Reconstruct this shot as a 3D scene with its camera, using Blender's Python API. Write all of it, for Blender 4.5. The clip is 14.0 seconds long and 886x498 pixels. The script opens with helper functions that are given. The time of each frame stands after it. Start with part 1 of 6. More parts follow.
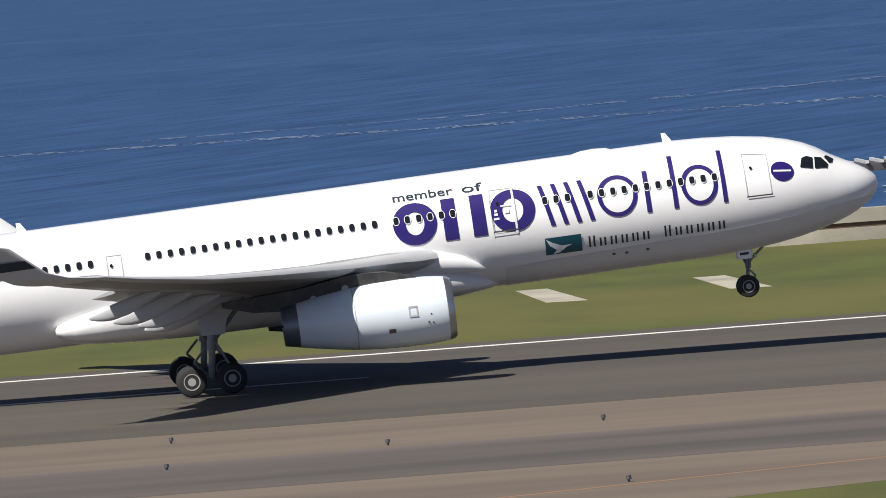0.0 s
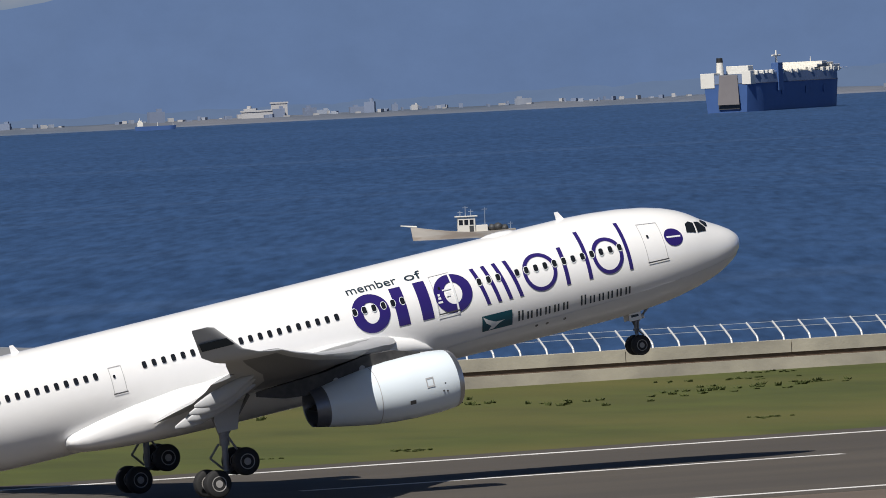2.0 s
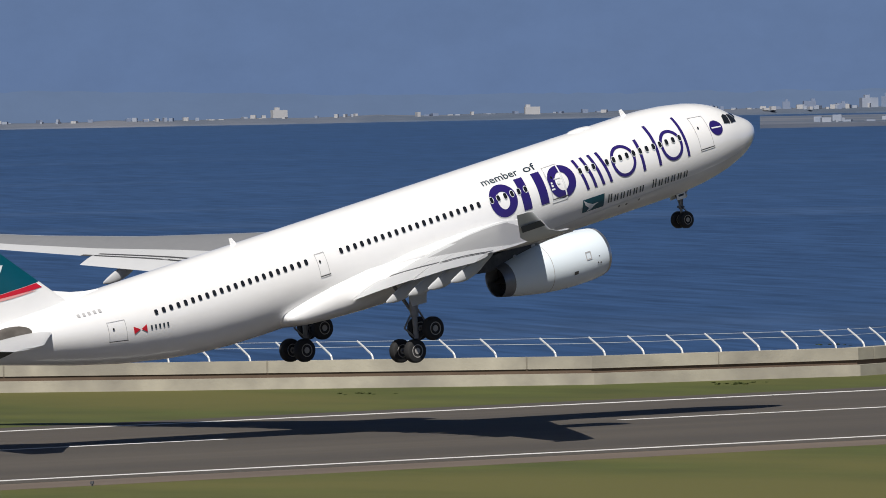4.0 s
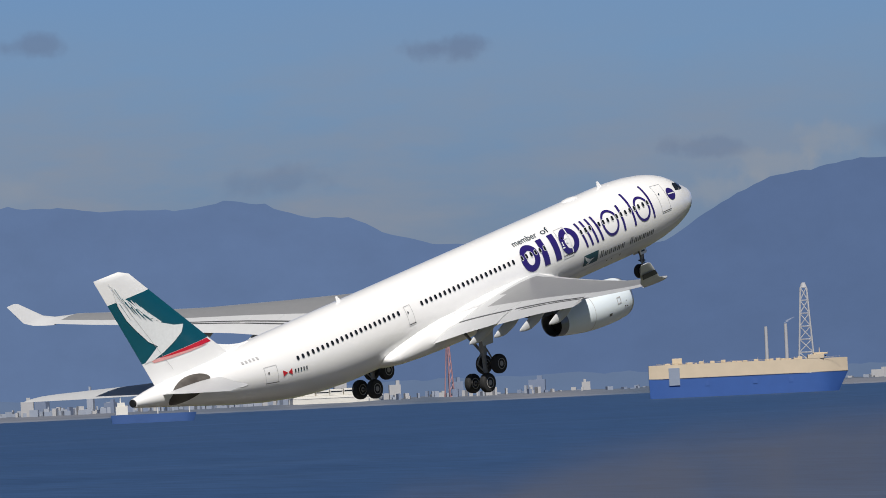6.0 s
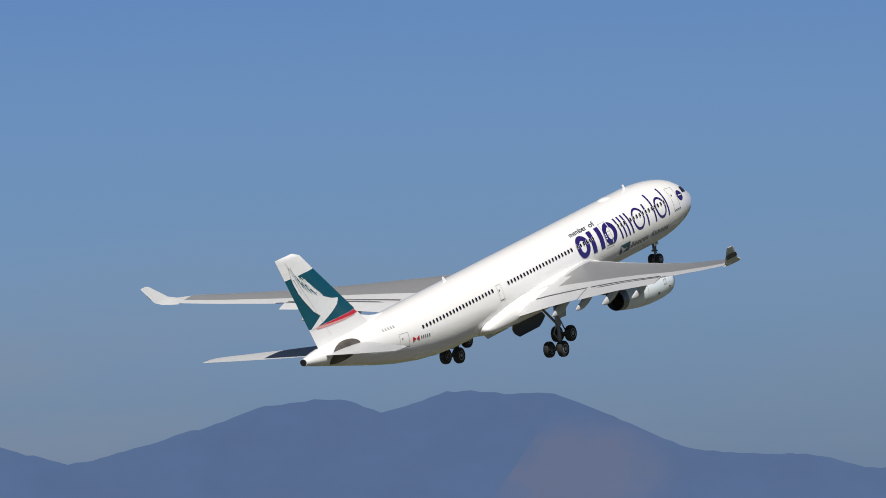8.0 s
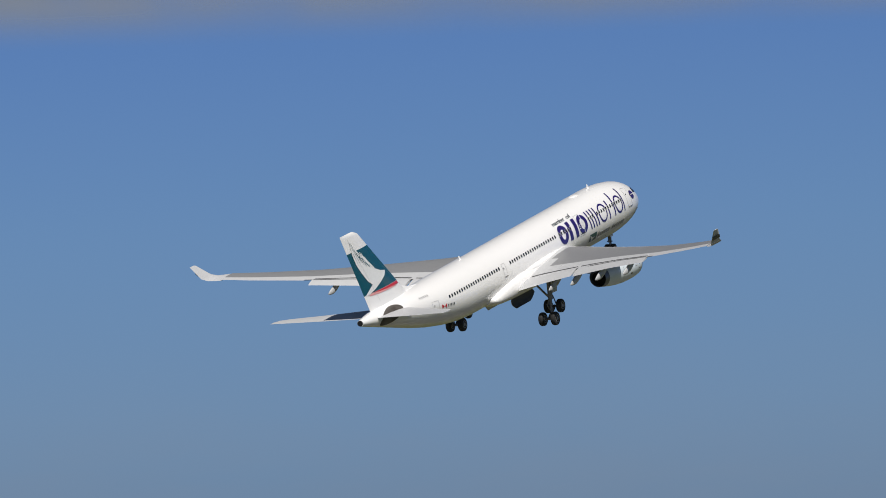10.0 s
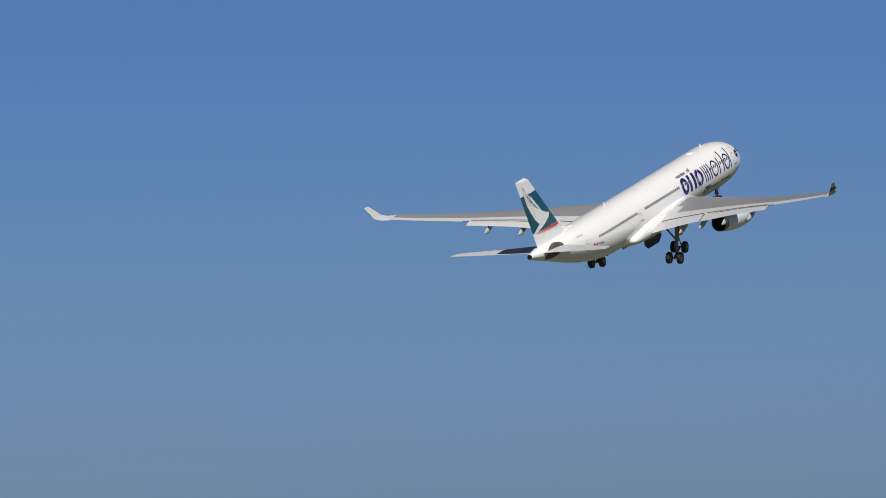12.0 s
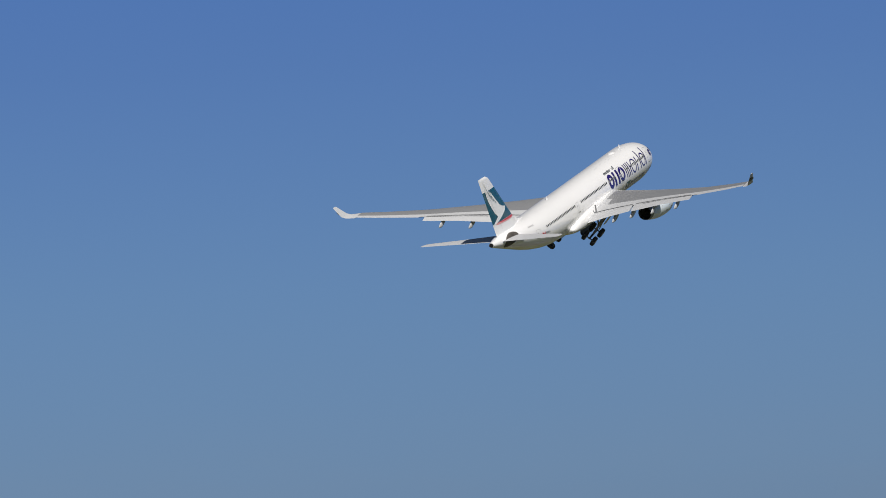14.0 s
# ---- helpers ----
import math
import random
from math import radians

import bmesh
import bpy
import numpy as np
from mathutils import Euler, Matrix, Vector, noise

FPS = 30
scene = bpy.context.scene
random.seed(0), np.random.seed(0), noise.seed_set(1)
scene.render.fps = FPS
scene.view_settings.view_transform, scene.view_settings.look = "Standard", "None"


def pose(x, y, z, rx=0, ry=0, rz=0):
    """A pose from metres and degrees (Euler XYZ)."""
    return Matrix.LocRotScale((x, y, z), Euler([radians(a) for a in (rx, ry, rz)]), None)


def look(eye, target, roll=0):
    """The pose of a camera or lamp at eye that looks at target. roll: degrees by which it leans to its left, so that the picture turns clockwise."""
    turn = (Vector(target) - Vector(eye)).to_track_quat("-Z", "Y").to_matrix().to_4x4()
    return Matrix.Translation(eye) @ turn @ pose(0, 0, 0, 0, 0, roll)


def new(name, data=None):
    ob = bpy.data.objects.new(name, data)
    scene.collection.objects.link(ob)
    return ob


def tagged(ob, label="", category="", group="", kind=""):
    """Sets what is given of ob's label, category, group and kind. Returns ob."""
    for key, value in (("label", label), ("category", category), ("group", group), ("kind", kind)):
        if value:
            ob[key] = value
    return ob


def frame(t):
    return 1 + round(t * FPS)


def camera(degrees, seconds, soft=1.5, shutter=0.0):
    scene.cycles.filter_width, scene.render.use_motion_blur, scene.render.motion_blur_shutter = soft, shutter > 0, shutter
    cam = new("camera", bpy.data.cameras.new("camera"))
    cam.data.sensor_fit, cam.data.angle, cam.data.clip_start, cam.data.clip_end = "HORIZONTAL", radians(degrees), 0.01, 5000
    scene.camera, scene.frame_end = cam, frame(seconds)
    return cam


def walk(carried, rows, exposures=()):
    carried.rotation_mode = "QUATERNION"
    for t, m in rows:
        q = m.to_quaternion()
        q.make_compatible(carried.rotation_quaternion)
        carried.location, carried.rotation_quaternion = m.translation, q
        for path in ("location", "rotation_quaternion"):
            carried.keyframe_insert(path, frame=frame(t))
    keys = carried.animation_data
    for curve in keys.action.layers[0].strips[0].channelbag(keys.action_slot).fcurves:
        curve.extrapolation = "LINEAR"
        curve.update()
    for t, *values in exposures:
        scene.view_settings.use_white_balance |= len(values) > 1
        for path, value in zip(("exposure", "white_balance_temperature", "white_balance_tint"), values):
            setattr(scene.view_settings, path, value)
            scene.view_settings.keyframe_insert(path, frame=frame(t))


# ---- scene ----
EYE = Vector((0.0, 0.0, 20.95))
LANE = 443.69         # the runway's centre line, metres from the camera's foot
# seconds, turn to the right of the y axis, tilt up, lean (degrees)
VIEW = [(0.0, 3.272, -1.952, 4.169), (0.5, 8.588, -1.789, 3.615), (1.0, 13.485, -1.741, 3.001), (1.1, 14.473, -1.657, 2.538), (1.5, 18.576, -1.4, 2.903), (2.0, 23.274, -1.078, 2.877), (2.5, 26.909, -1.138, 2.73), (2.7, 28.54, -1.13, 2.877), (4.8, 43.362, -0.304, 1.349), (5.0, 44.505, -0.04, 1.902), (5.5, 46.735, 0.32, 2.068), (6.0, 49.41, 0.663, 2.677), (6.5, 51.766, 0.981, 2.626), (7.0, 53.282, 1.333, 1.934), (7.5, 55.204, 1.597, 1.698), (8.0, 56.761, 1.955, 2.205), (8.2, 57.452, 2.125, 2.415), (10.3, 62.987, 2.788, 1.663), (10.5, 63.35, 2.85, 1.373), (11.0, 64.33, 2.952, 0.942), (11.5, 65.279, 2.75, 0.936), (12.0, 65.55, 2.852, 1.133), (12.5, 66.578, 2.934, 1.885), (13.0, 67.385, 3.072, 2.46), (13.5, 68.134, 3.067, 2.718), (14.0, 68.923, 3.117, 2.822)]
# seconds, place of the nose along the runway, its height, pitch (degrees)
FLIGHT = [(0.0, 45.95, 7.87, 3.7), (0.5, 85.915, 8.733, 5.229), (1.0, 126.127, 9.733, 7.0), (1.1, 134.209, 9.92, 7.272), (1.5, 166.62, 10.68, 8.44), (2.0, 207.33, 11.86, 9.62), (2.5, 248.28, 13.11, 10.21), (2.7, 264.76, 13.63, 10.47), (4.8, 442.53, 22.8, 14.6), (5.0, 459.7, 24.45, 14.7), (5.5, 503.05, 28.66, 14.7), (6.0, 545.73, 32.73, 14.55), (6.5, 588.41, 37.27, 14.67), (7.0, 631.04, 42.6, 15.23), (7.5, 673.73, 48.05, 15.62), (8.0, 716.41, 53.99, 15.68), (8.2, 733.59, 56.31, 15.7), (10.3, 917.5, 76.01, 15.54), (10.5, 934.47, 77.64, 15.53), (11.0, 976.91, 81.64, 15.55), (11.5, 1019.16, 85.53, 15.59), (12.0, 1061.24, 89.34, 15.68), (12.5, 1103.25, 93.09, 15.78), (13.0, 1145.35, 96.82, 15.82), (13.5, 1187.65, 100.54, 15.81), (14.0, 1230.23, 104.27, 15.73)]

cam = camera(5.3425, 14.0, soft=0.9)


def bearing(az, el, dist):
    """A point at a distance over the ground, seen at that azimuth and elevation."""
    a, e = radians(az), radians(el)
    return Vector((dist * math.sin(a), dist * math.cos(a), EYE.z + dist * math.tan(e)))


# the camera settles by a few millimetres towards the end
SINK = [(0.0, 0.0), (8.2, 0.0), (10.3, -0.005), (10.9, 0.0), (11.0, -0.002), (11.5, -0.013), (12.0, -0.018), (13.0, -0.024), (14.0, -0.026)]


def sink(t):
    for (a, u), (b, v) in zip(SINK, SINK[1:]):
        if t <= b:
            return Vector((0, 0, u + (v - u) * (t - a) / (b - a)))
    return Vector((0, 0, SINK[-1][1]))


walk(cam, [(t, look(EYE + sink(t), bearing(az, el, 1000.0) + sink(t), -lean)) for t, az, el, lean in VIEW], exposures=[(0.0, 0.46), (0.5, 0.17), (1.0, 0.07), (2.5, 0.07), (5.0, 0.04), (7.0, 0.0), (8.2, 0.0), (10.3, -0.13), (14.0, -0.15)])

# ---- light ----
TO_SUN = Vector((-4.3, -4.2, 7.0)).normalized()
SUN_EL = math.asin(TO_SUN.z)
SUN_AZ = math.atan2(TO_SUN.x, TO_SUN.y)
sun = new("sun", bpy.data.lights.new("sun", "SUN"))
sun.data.energy, sun.data.angle, sun.data.color = 4.7, radians(0.53), (1.0, 0.95, 0.88)
sun.matrix_world = look(TO_SUN * 200, (0, 0, 0))

world = bpy.data.worlds.new("world")
scene.world = world
world.use_nodes = True
wn, wl = world.node_tree.nodes, world.node_tree.links
wn.clear()
sky = wn.new("ShaderNodeTexSky")
sky.sky_type, sky.sun_disc = "NISHITA", False
sky.sun_elevation, sky.sun_rotation = SUN_EL, SUN_AZ
sky.air_density, sky.dust_density, sky.ozone_density, sky.altitude = 1.0, 0.6, 3.0, 0


def world_nodes():
    """A Nishita sky, bluer and hazier towards the horizon, with low banks of cloud over the mountains."""
    def node(kind, **kw):
        n = wn.new(kind)
        for k, v in kw.items():
            n.inputs[k].default_value = v
        return n
    co = wn.new("ShaderNodeTexCoord")
    sep = wn.new("ShaderNodeSeparateXYZ")
    wl.new(co.outputs["Generated"], sep.inputs[0])
    # clear sky tint by height above the horizon
    ramp = wn.new("ShaderNodeValToRGB")
    e = ramp.color_ramp.elements
    e[0].position, e[0].color = 0.0, SKY[0][1]
    e[1].position, e[1].color = SKY[-1]
    for at, colour in SKY[1:-1]:
        n = e.new(at)
        n.color = colour
    wl.new(sep.outputs["Z"], ramp.inputs[0])
    tint = wn.new("ShaderNodeMix")
    tint.data_type, tint.blend_type = "RGBA", "MULTIPLY"
    tint.inputs[0].default_value = 1.0
    wl.new(sky.outputs[0], tint.inputs[6])
    wl.new(ramp.outputs[0], tint.inputs[7])
    # clouds: flattened noise, kept to low bands
    mp = wn.new("ShaderNodeMapping")
    mp.inputs["Scale"].default_value = (9.0, 9.0, 34.0)
    wl.new(co.outputs["Generated"], mp.inputs[0])
    nz = node("ShaderNodeTexNoise", Scale=2.6, Detail=7.0, Roughness=0.58)
    wl.new(mp.outputs[0], nz.inputs["Vector"])
    thick = wn.new("ShaderNodeMapRange")
    thick.inputs[1].default_value, thick.inputs[2].default_value = 0.38, 0.62
    wl.new(nz.outputs[0], thick.inputs[0])
    band = wn.new("ShaderNodeValToRGB")
    be = band.color_ramp.elements
    be[0].position, be[0].color = 0.0, (0.9, 0.9, 0.9, 1)
    be[1].position, be[1].color = 0.038, (0, 0, 0, 1)
    n = be.new(0.020)
    n.color = (0.9, 0.9, 0.9, 1)
    wl.new(sep.outputs["Z"], band.inputs[0])
    # the cloud is thickest to the north, thin to the right of it
    side = wn.new("ShaderNodeMapRange")
    side.inputs[1].default_value, side.inputs[2].default_value = 0.745, 0.85
    side.inputs[3].default_value, side.inputs[4].default_value = 1.0, 0.18
    wl.new(sep.outputs["X"], side.inputs[0])
    m1 = wn.new("ShaderNodeMath")
    m1.operation = "MULTIPLY"
    wl.new(thick.outputs[0], m1.inputs[0])
    wl.new(band.outputs[0], m1.inputs[1])
    m2 = wn.new("ShaderNodeMath")
    m2.operation = "MULTIPLY"
    wl.new(m1.outputs[0], m2.inputs[0])
    wl.new(side.outputs[0], m2.inputs[1])
    cloud = wn.new("ShaderNodeMix")
    cloud.data_type = "RGBA"
    wl.new(m2.outputs[0], cloud.inputs[0])
    wl.new(tint.outputs[2], cloud.inputs[6])
    cloud.inputs[7].default_value = CLOUD
    # single small clouds: azimuth, elevation, size, flatness, thickness and brightness
    n2 = node("ShaderNodeTexNoise", Scale=260.0, Detail=5.0)
    wl.new(co.outputs["Generated"], n2.inputs["Vector"])
    wob = wn.new("ShaderNodeMath")
    wob.operation = "MULTIPLY_ADD"
    wob.inputs[1].default_value, wob.inputs[2].default_value = 0.014, -0.007
    wl.new(n2.outputs[0], wob.inputs[0])
    top = cloud.outputs[2]
    for az, el, size, flat, most, tone in PUFFS:
        a = radians(az)
        off = wn.new("ShaderNodeVectorMath")
        off.operation = "SUBTRACT"
        off.inputs[1].default_value = (math.sin(a), math.cos(a), math.sin(radians(el)))
        wl.new(co.outputs["Generated"], off.inputs[0])
        sq = wn.new("ShaderNodeVectorMath")
        sq.operation = "MULTIPLY"
        sq.inputs[1].default_value = (1.0, 1.0, flat)
        wl.new(off.outputs[0], sq.inputs[0])
        ln = wn.new("ShaderNodeVectorMath")
        ln.operation = "LENGTH"
        wl.new(sq.outputs[0], ln.inputs[0])
        add = wn.new("ShaderNodeMath")
        wl.new(ln.outputs["Value"], add.inputs[0])
        wl.new(wob.outputs[0], add.inputs[1])
        puff = wn.new("ShaderNodeMapRange")
        puff.interpolation_type = "SMOOTHSTEP"
        puff.inputs[1].default_value, puff.inputs[2].default_value = size * 0.18, size
        puff.inputs[3].default_value, puff.inputs[4].default_value = most, 0.0
        wl.new(add.outputs[0], puff.inputs[0])
        over = wn.new("ShaderNodeMix")
        over.data_type = "RGBA"
        wl.new(puff.outputs[0], over.inputs[0])
        wl.new(top, over.inputs[6])
        over.inputs[7].default_value = tone
        top = over.outputs[2]
    bg = wn.new("ShaderNodeBackground")
    bg.inputs[1].default_value = 0.085
    wl.new(top, bg.inputs[0])
    out = wn.new("ShaderNodeOutputWorld")
    wl.new(bg.outputs[0], out.inputs[0])


SKY = [(0.0, (0.31, 0.44, 0.82, 1)), (0.03, (0.325, 0.488, 0.905, 1)), (0.05, (0.298, 0.464, 0.878, 1)), (0.075, (0.243, 0.386, 0.812, 1)), (0.105, (0.208, 0.354, 0.80, 1)), (0.15, (0.235, 0.335, 0.60, 1)), (0.25, (0.32, 0.32, 0.36, 1)), (0.6, (0.34, 0.325, 0.315, 1))]
GREY_CLOUD, PALE_CLOUD = (1.55, 2.1, 3.35, 1), (3.3, 3.6, 4.1, 1)
PUFFS = [(49.45, 1.868, 0.0068, 3.6, 0.6, GREY_CLOUD), (46.95, 2.0, 0.006, 3.6, 0.55, GREY_CLOUD), (51.78, 1.22, 0.006, 2.2, 0.45, PALE_CLOUD), (51.45, 1.1, 0.006, 3.0, 0.5, PALE_CLOUD), (51.03, 1.2, 0.005, 3.4, 0.4, GREY_CLOUD), (52.3, 1.22, 0.008, 3.4, 0.45, GREY_CLOUD), (51.05, 0.95, 0.007, 2.4, 0.45, PALE_CLOUD), (42.35, 1.2, 0.009, 3.2, 0.5, GREY_CLOUD), (42.8, 0.86, 0.011, 4.0, 0.5, PALE_CLOUD), (46.5, 1.12, 0.009, 3.0, 0.4, PALE_CLOUD), (48.4, 1.12, 0.007, 3.4, 0.35, GREY_CLOUD)]
CLOUD = (2.85, 3.2, 3.9, 1)
world_nodes()

# ---- materials ----


def material(name, colour, rough=0.5, metal=0.0, vary=0.12, scale=3.0, bump=0.0, bump_scale=20.0, stretch=(1, 1, 1), coat=0.0, spec=0.5,
             second=None, second_scale=0.3, emit=None, emit_strength=0.0):
    """A principled surface with two scales of colour variation and optional relief."""
    m = bpy.data.materials.new(name)
    m.use_nodes = True
    nt, b = m.node_tree, m.node_tree.nodes["Principled BSDF"]
    tc = nt.nodes.new("ShaderNodeTexCoord")
    mp = nt.nodes.new("ShaderNodeMapping")
    mp.inputs["Scale"].default_value = stretch
    nt.links.new(tc.outputs["Object"], mp.inputs[0])
    n1 = nt.nodes.new("ShaderNodeTexNoise")
    n1.inputs["Scale"].default_value, n1.inputs["Detail"].default_value = scale, 6
    n2 = nt.nodes.new("ShaderNodeTexNoise")
    n2.inputs["Scale"].default_value, n2.inputs["Detail"].default_value = second_scale, 4
    for n in (n1, n2):
        nt.links.new(mp.outputs[0], n.inputs["Vector"])
    mix = nt.nodes.new("ShaderNodeMix")
    mix.data_type = "RGBA"
    c = Vector(colour[:3])
    mix.inputs[6].default_value = (*(c * (1 - vary)), 1)
    mix.inputs[7].default_value = (*[min(1, v * (1 + vary)) for v in c], 1)
    nt.links.new(n1.outputs[0], mix.inputs[0])
    col = mix.outputs[2]
    if second:
        mr = nt.nodes.new("ShaderNodeMapRange")
        mr.inputs[1].default_value, mr.inputs[2].default_value = 0.42, 0.62
        nt.links.new(n2.outputs[0], mr.inputs[0])
        mix2 = nt.nodes.new("ShaderNodeMix")
        mix2.data_type = "RGBA"
        nt.links.new(mr.outputs[0], mix2.inputs[0])
        nt.links.new(col, mix2.inputs[6])
        mix2.inputs[7].default_value = (*second, 1)
        col = mix2.outputs[2]
    nt.links.new(col, b.inputs["Base Color"])
    b.inputs["Roughness"].default_value, b.inputs["Metallic"].default_value = rough, metal
    b.inputs["Coat Weight"].default_value, b.inputs["Specular IOR Level"].default_value = coat, spec
    b.inputs["Coat Roughness"].default_value = 0.08
    if bump:
        n3 = nt.nodes.new("ShaderNodeTexNoise")
        n3.inputs["Scale"].default_value, n3.inputs["Detail"].default_value = bump_scale, 5
        nt.links.new(mp.outputs[0], n3.inputs["Vector"])
        bp = nt.nodes.new("ShaderNodeBump")
        bp.inputs["Strength"].default_value, bp.inputs["Distance"].default_value = bump, 0.05
        nt.links.new(n3.outputs[0], bp.inputs["Height"])
        nt.links.new(bp.outputs[0], b.inputs["Normal"])
    if emit:
        b.inputs["Emission Color"].default_value = (*emit, 1)
        b.inputs["Emission Strength"].default_value = emit_strength
    return m


WHITE = material("white_aircraft_paint", (0.84, 0.84, 0.84), 0.28, vary=0.02, scale=1.2, coat=0.5)
BELLY = material("pale_grey_belly_paint", (0.68, 0.69, 0.70), 0.35, vary=0.05, scale=1.5, coat=0.2)
GREY = material("grey_wing_paint", (0.22, 0.225, 0.235), 0.4, vary=0.08, scale=2.0)
WINGLIGHT = material("light_grey_wing_paint", (0.50, 0.51, 0.525), 0.4, vary=0.05, scale=2.0)
NACELLE = material("pale_blue_grey_nacelle_paint", (0.74, 0.82, 0.88), 0.3, vary=0.03, scale=1.0, coat=0.3)
METAL = material("bare_metal", (0.55, 0.55, 0.56), 0.35, 0.9, vary=0.1, scale=5)
LEG = material("grey_gear_leg_paint", (0.24, 0.24, 0.245), 0.45, 0.2, vary=0.2, scale=5)
DARKMETAL = material("dark_metal", (0.12, 0.12, 0.125), 0.45, 0.6, vary=0.2, scale=6)
NOZZLE = material("grey_nozzle_metal", (0.22, 0.235, 0.27), 0.4, 0.6, vary=0.15, scale=4)
PYLON = material("dark_heat_stained_pylon", (0.045, 0.044, 0.046), 0.5, 0.2, vary=0.3, scale=3, second=(0.075, 0.072, 0.07), second_scale=1.5)
DEEP_GREY = material("dark_gear_bay_primer", (0.05, 0.052, 0.055), 0.6, vary=0.25, scale=3)
BLACK = material("soot_black", (0.012, 0.012, 0.013), 0.7, vary=0.2)
RUBBER = material("tyre_rubber", (0.018, 0.018, 0.019), 0.75, vary=0.2, scale=8)
HUB = material("wheel_hub_paint", (0.33, 0.32, 0.31), 0.45, vary=0.15, scale=8)
SCUFF = material("scuffed_dark_plate", (0.055, 0.048, 0.042), 0.55, vary=0.3, scale=2.0, second=(0.11, 0.10, 0.09), second_scale=0.7)
INDIGO = material("indigo_livery_paint", (0.024, 0.013, 0.135), 0.3, vary=0.04, coat=0.4)
TEAL = material("dark_teal_livery_paint", (0.0, 0.075, 0.11), 0.3, vary=0.05, coat=0.4)
RED = material("red_livery_paint", (0.55, 0.012, 0.03), 0.3, vary=0.05, coat=0.4)
PINK = material("faded_red_livery_paint", (0.72, 0.34, 0.33), 0.3, vary=0.08, coat=0.4)
DARK = material("charcoal_livery_paint", (0.02, 0.035, 0.05), 0.35, vary=0.05)
LINE = material("grey_seam_paint", (0.44, 0.44, 0.45), 0.5, vary=0.1)
GLASS = material("dark_cabin_glass", (0.012, 0.014, 0.018), 0.08, vary=0.1, spec=0.6)
BRUSH = material("white_brush_paint", (0.74, 0.76, 0.77), 0.35, vary=0.1, scale=4)
STREAK = material("grey_brush_paint", (0.25, 0.33, 0.36), 0.4, vary=0.3, scale=6)

# ---- mesh tools ----


def finish(bm, smooth=None):
    if smooth is not None:
        for f in bm.faces:
            f.smooth = True
        for e in bm.edges:
            if len(e.link_faces) == 2 and e.calc_face_angle(0) > radians(smooth):
                e.smooth = False
    return bm


def part(name, bm, mat, parent=None, label="", smooth=35):
    """Links a bmesh as one mesh object under a thing or a part."""
    bmesh.ops.recalc_face_normals(bm, faces=bm.faces)
    finish(bm, smooth)
    me = bpy.data.meshes.new(name)
    bm.to_mesh(me)
    bm.free()
    for m in (mat if isinstance(mat, (list, tuple)) else [mat]):
        me.materials.append(m)
    ob = new(name, me)
    if parent:
        ob.parent = parent
    if label:
        tagged(ob, label)
    return ob


def thing(name, label, category, m=None, group="", kind=""):
    ob = new(name)
    ob.empty_display_size = 0.5
    if m is not None:
        ob.matrix_basis = m
    return tagged(ob, label, category, group, kind)


def box(bm, x0, x1, y0, y1, z0, z1, bevel=0.0):
    r = bmesh.ops.create_cube(bm, size=1, matrix=Matrix.LocRotScale(((x0 + x1) / 2, (y0 + y1) / 2, (z0 + z1) / 2), None, (abs(x1 - x0), abs(y1 - y0), abs(z1 - z0))))
    if bevel:
        es = {e for v in r["verts"] for e in v.link_edges}
        bmesh.ops.bevel(bm, geom=list(es), offset=bevel, segments=1, affect="EDGES")
    return bm


def rod(bm, a, b, r0, r1=None, n=10):
    a, b = Vector(a), Vector(b)
    r1 = r0 if r1 is None else r1
    d = b - a
    q = d.to_track_quat("Z", "Y").to_matrix().to_4x4()
    bmesh.ops.create_cone(bm, cap_ends=True, segments=n, radius1=r0, radius2=r1, depth=d.length, matrix=Matrix.Translation((a + b) / 2) @ q)
    return bm


def loft(bm, rings, close=True, caps=True):
    """Skin closed rings of points."""
    vs = [[bm.verts.new(p) for p in ring] for ring in rings]
    for a, b in zip(vs, vs[1:]):
        n = len(a)
        for i in range(n if close else n - 1):
            bm.faces.new((a[i], a[(i + 1) % n], b[(i + 1) % n], b[i]))
    if caps:
        bm.faces.new(vs[0][::-1])
        bm.faces.new(vs[-1])
    return bm


def prism(bm, outline, z0, z1):
    lo, hi = [bm.verts.new((x, y, z0)) for x, y in outline], [bm.verts.new((x, y, z1)) for x, y in outline]
    n = len(outline)
    for i in range(n):
        bm.faces.new((lo[i], lo[(i + 1) % n], hi[(i + 1) % n], hi[i]))
    bm.faces.new(lo[::-1])
    bm.faces.new(hi)
    return bm


def lerp_table(table, s):
    for a, b in zip(table, table[1:]):
        if s <= b[0]:
            k = (s - a[0]) / (b[0] - a[0])
            return [u + (v - u) * k for u, v in zip(a[1:], b[1:])]
    return list(table[-1][1:])

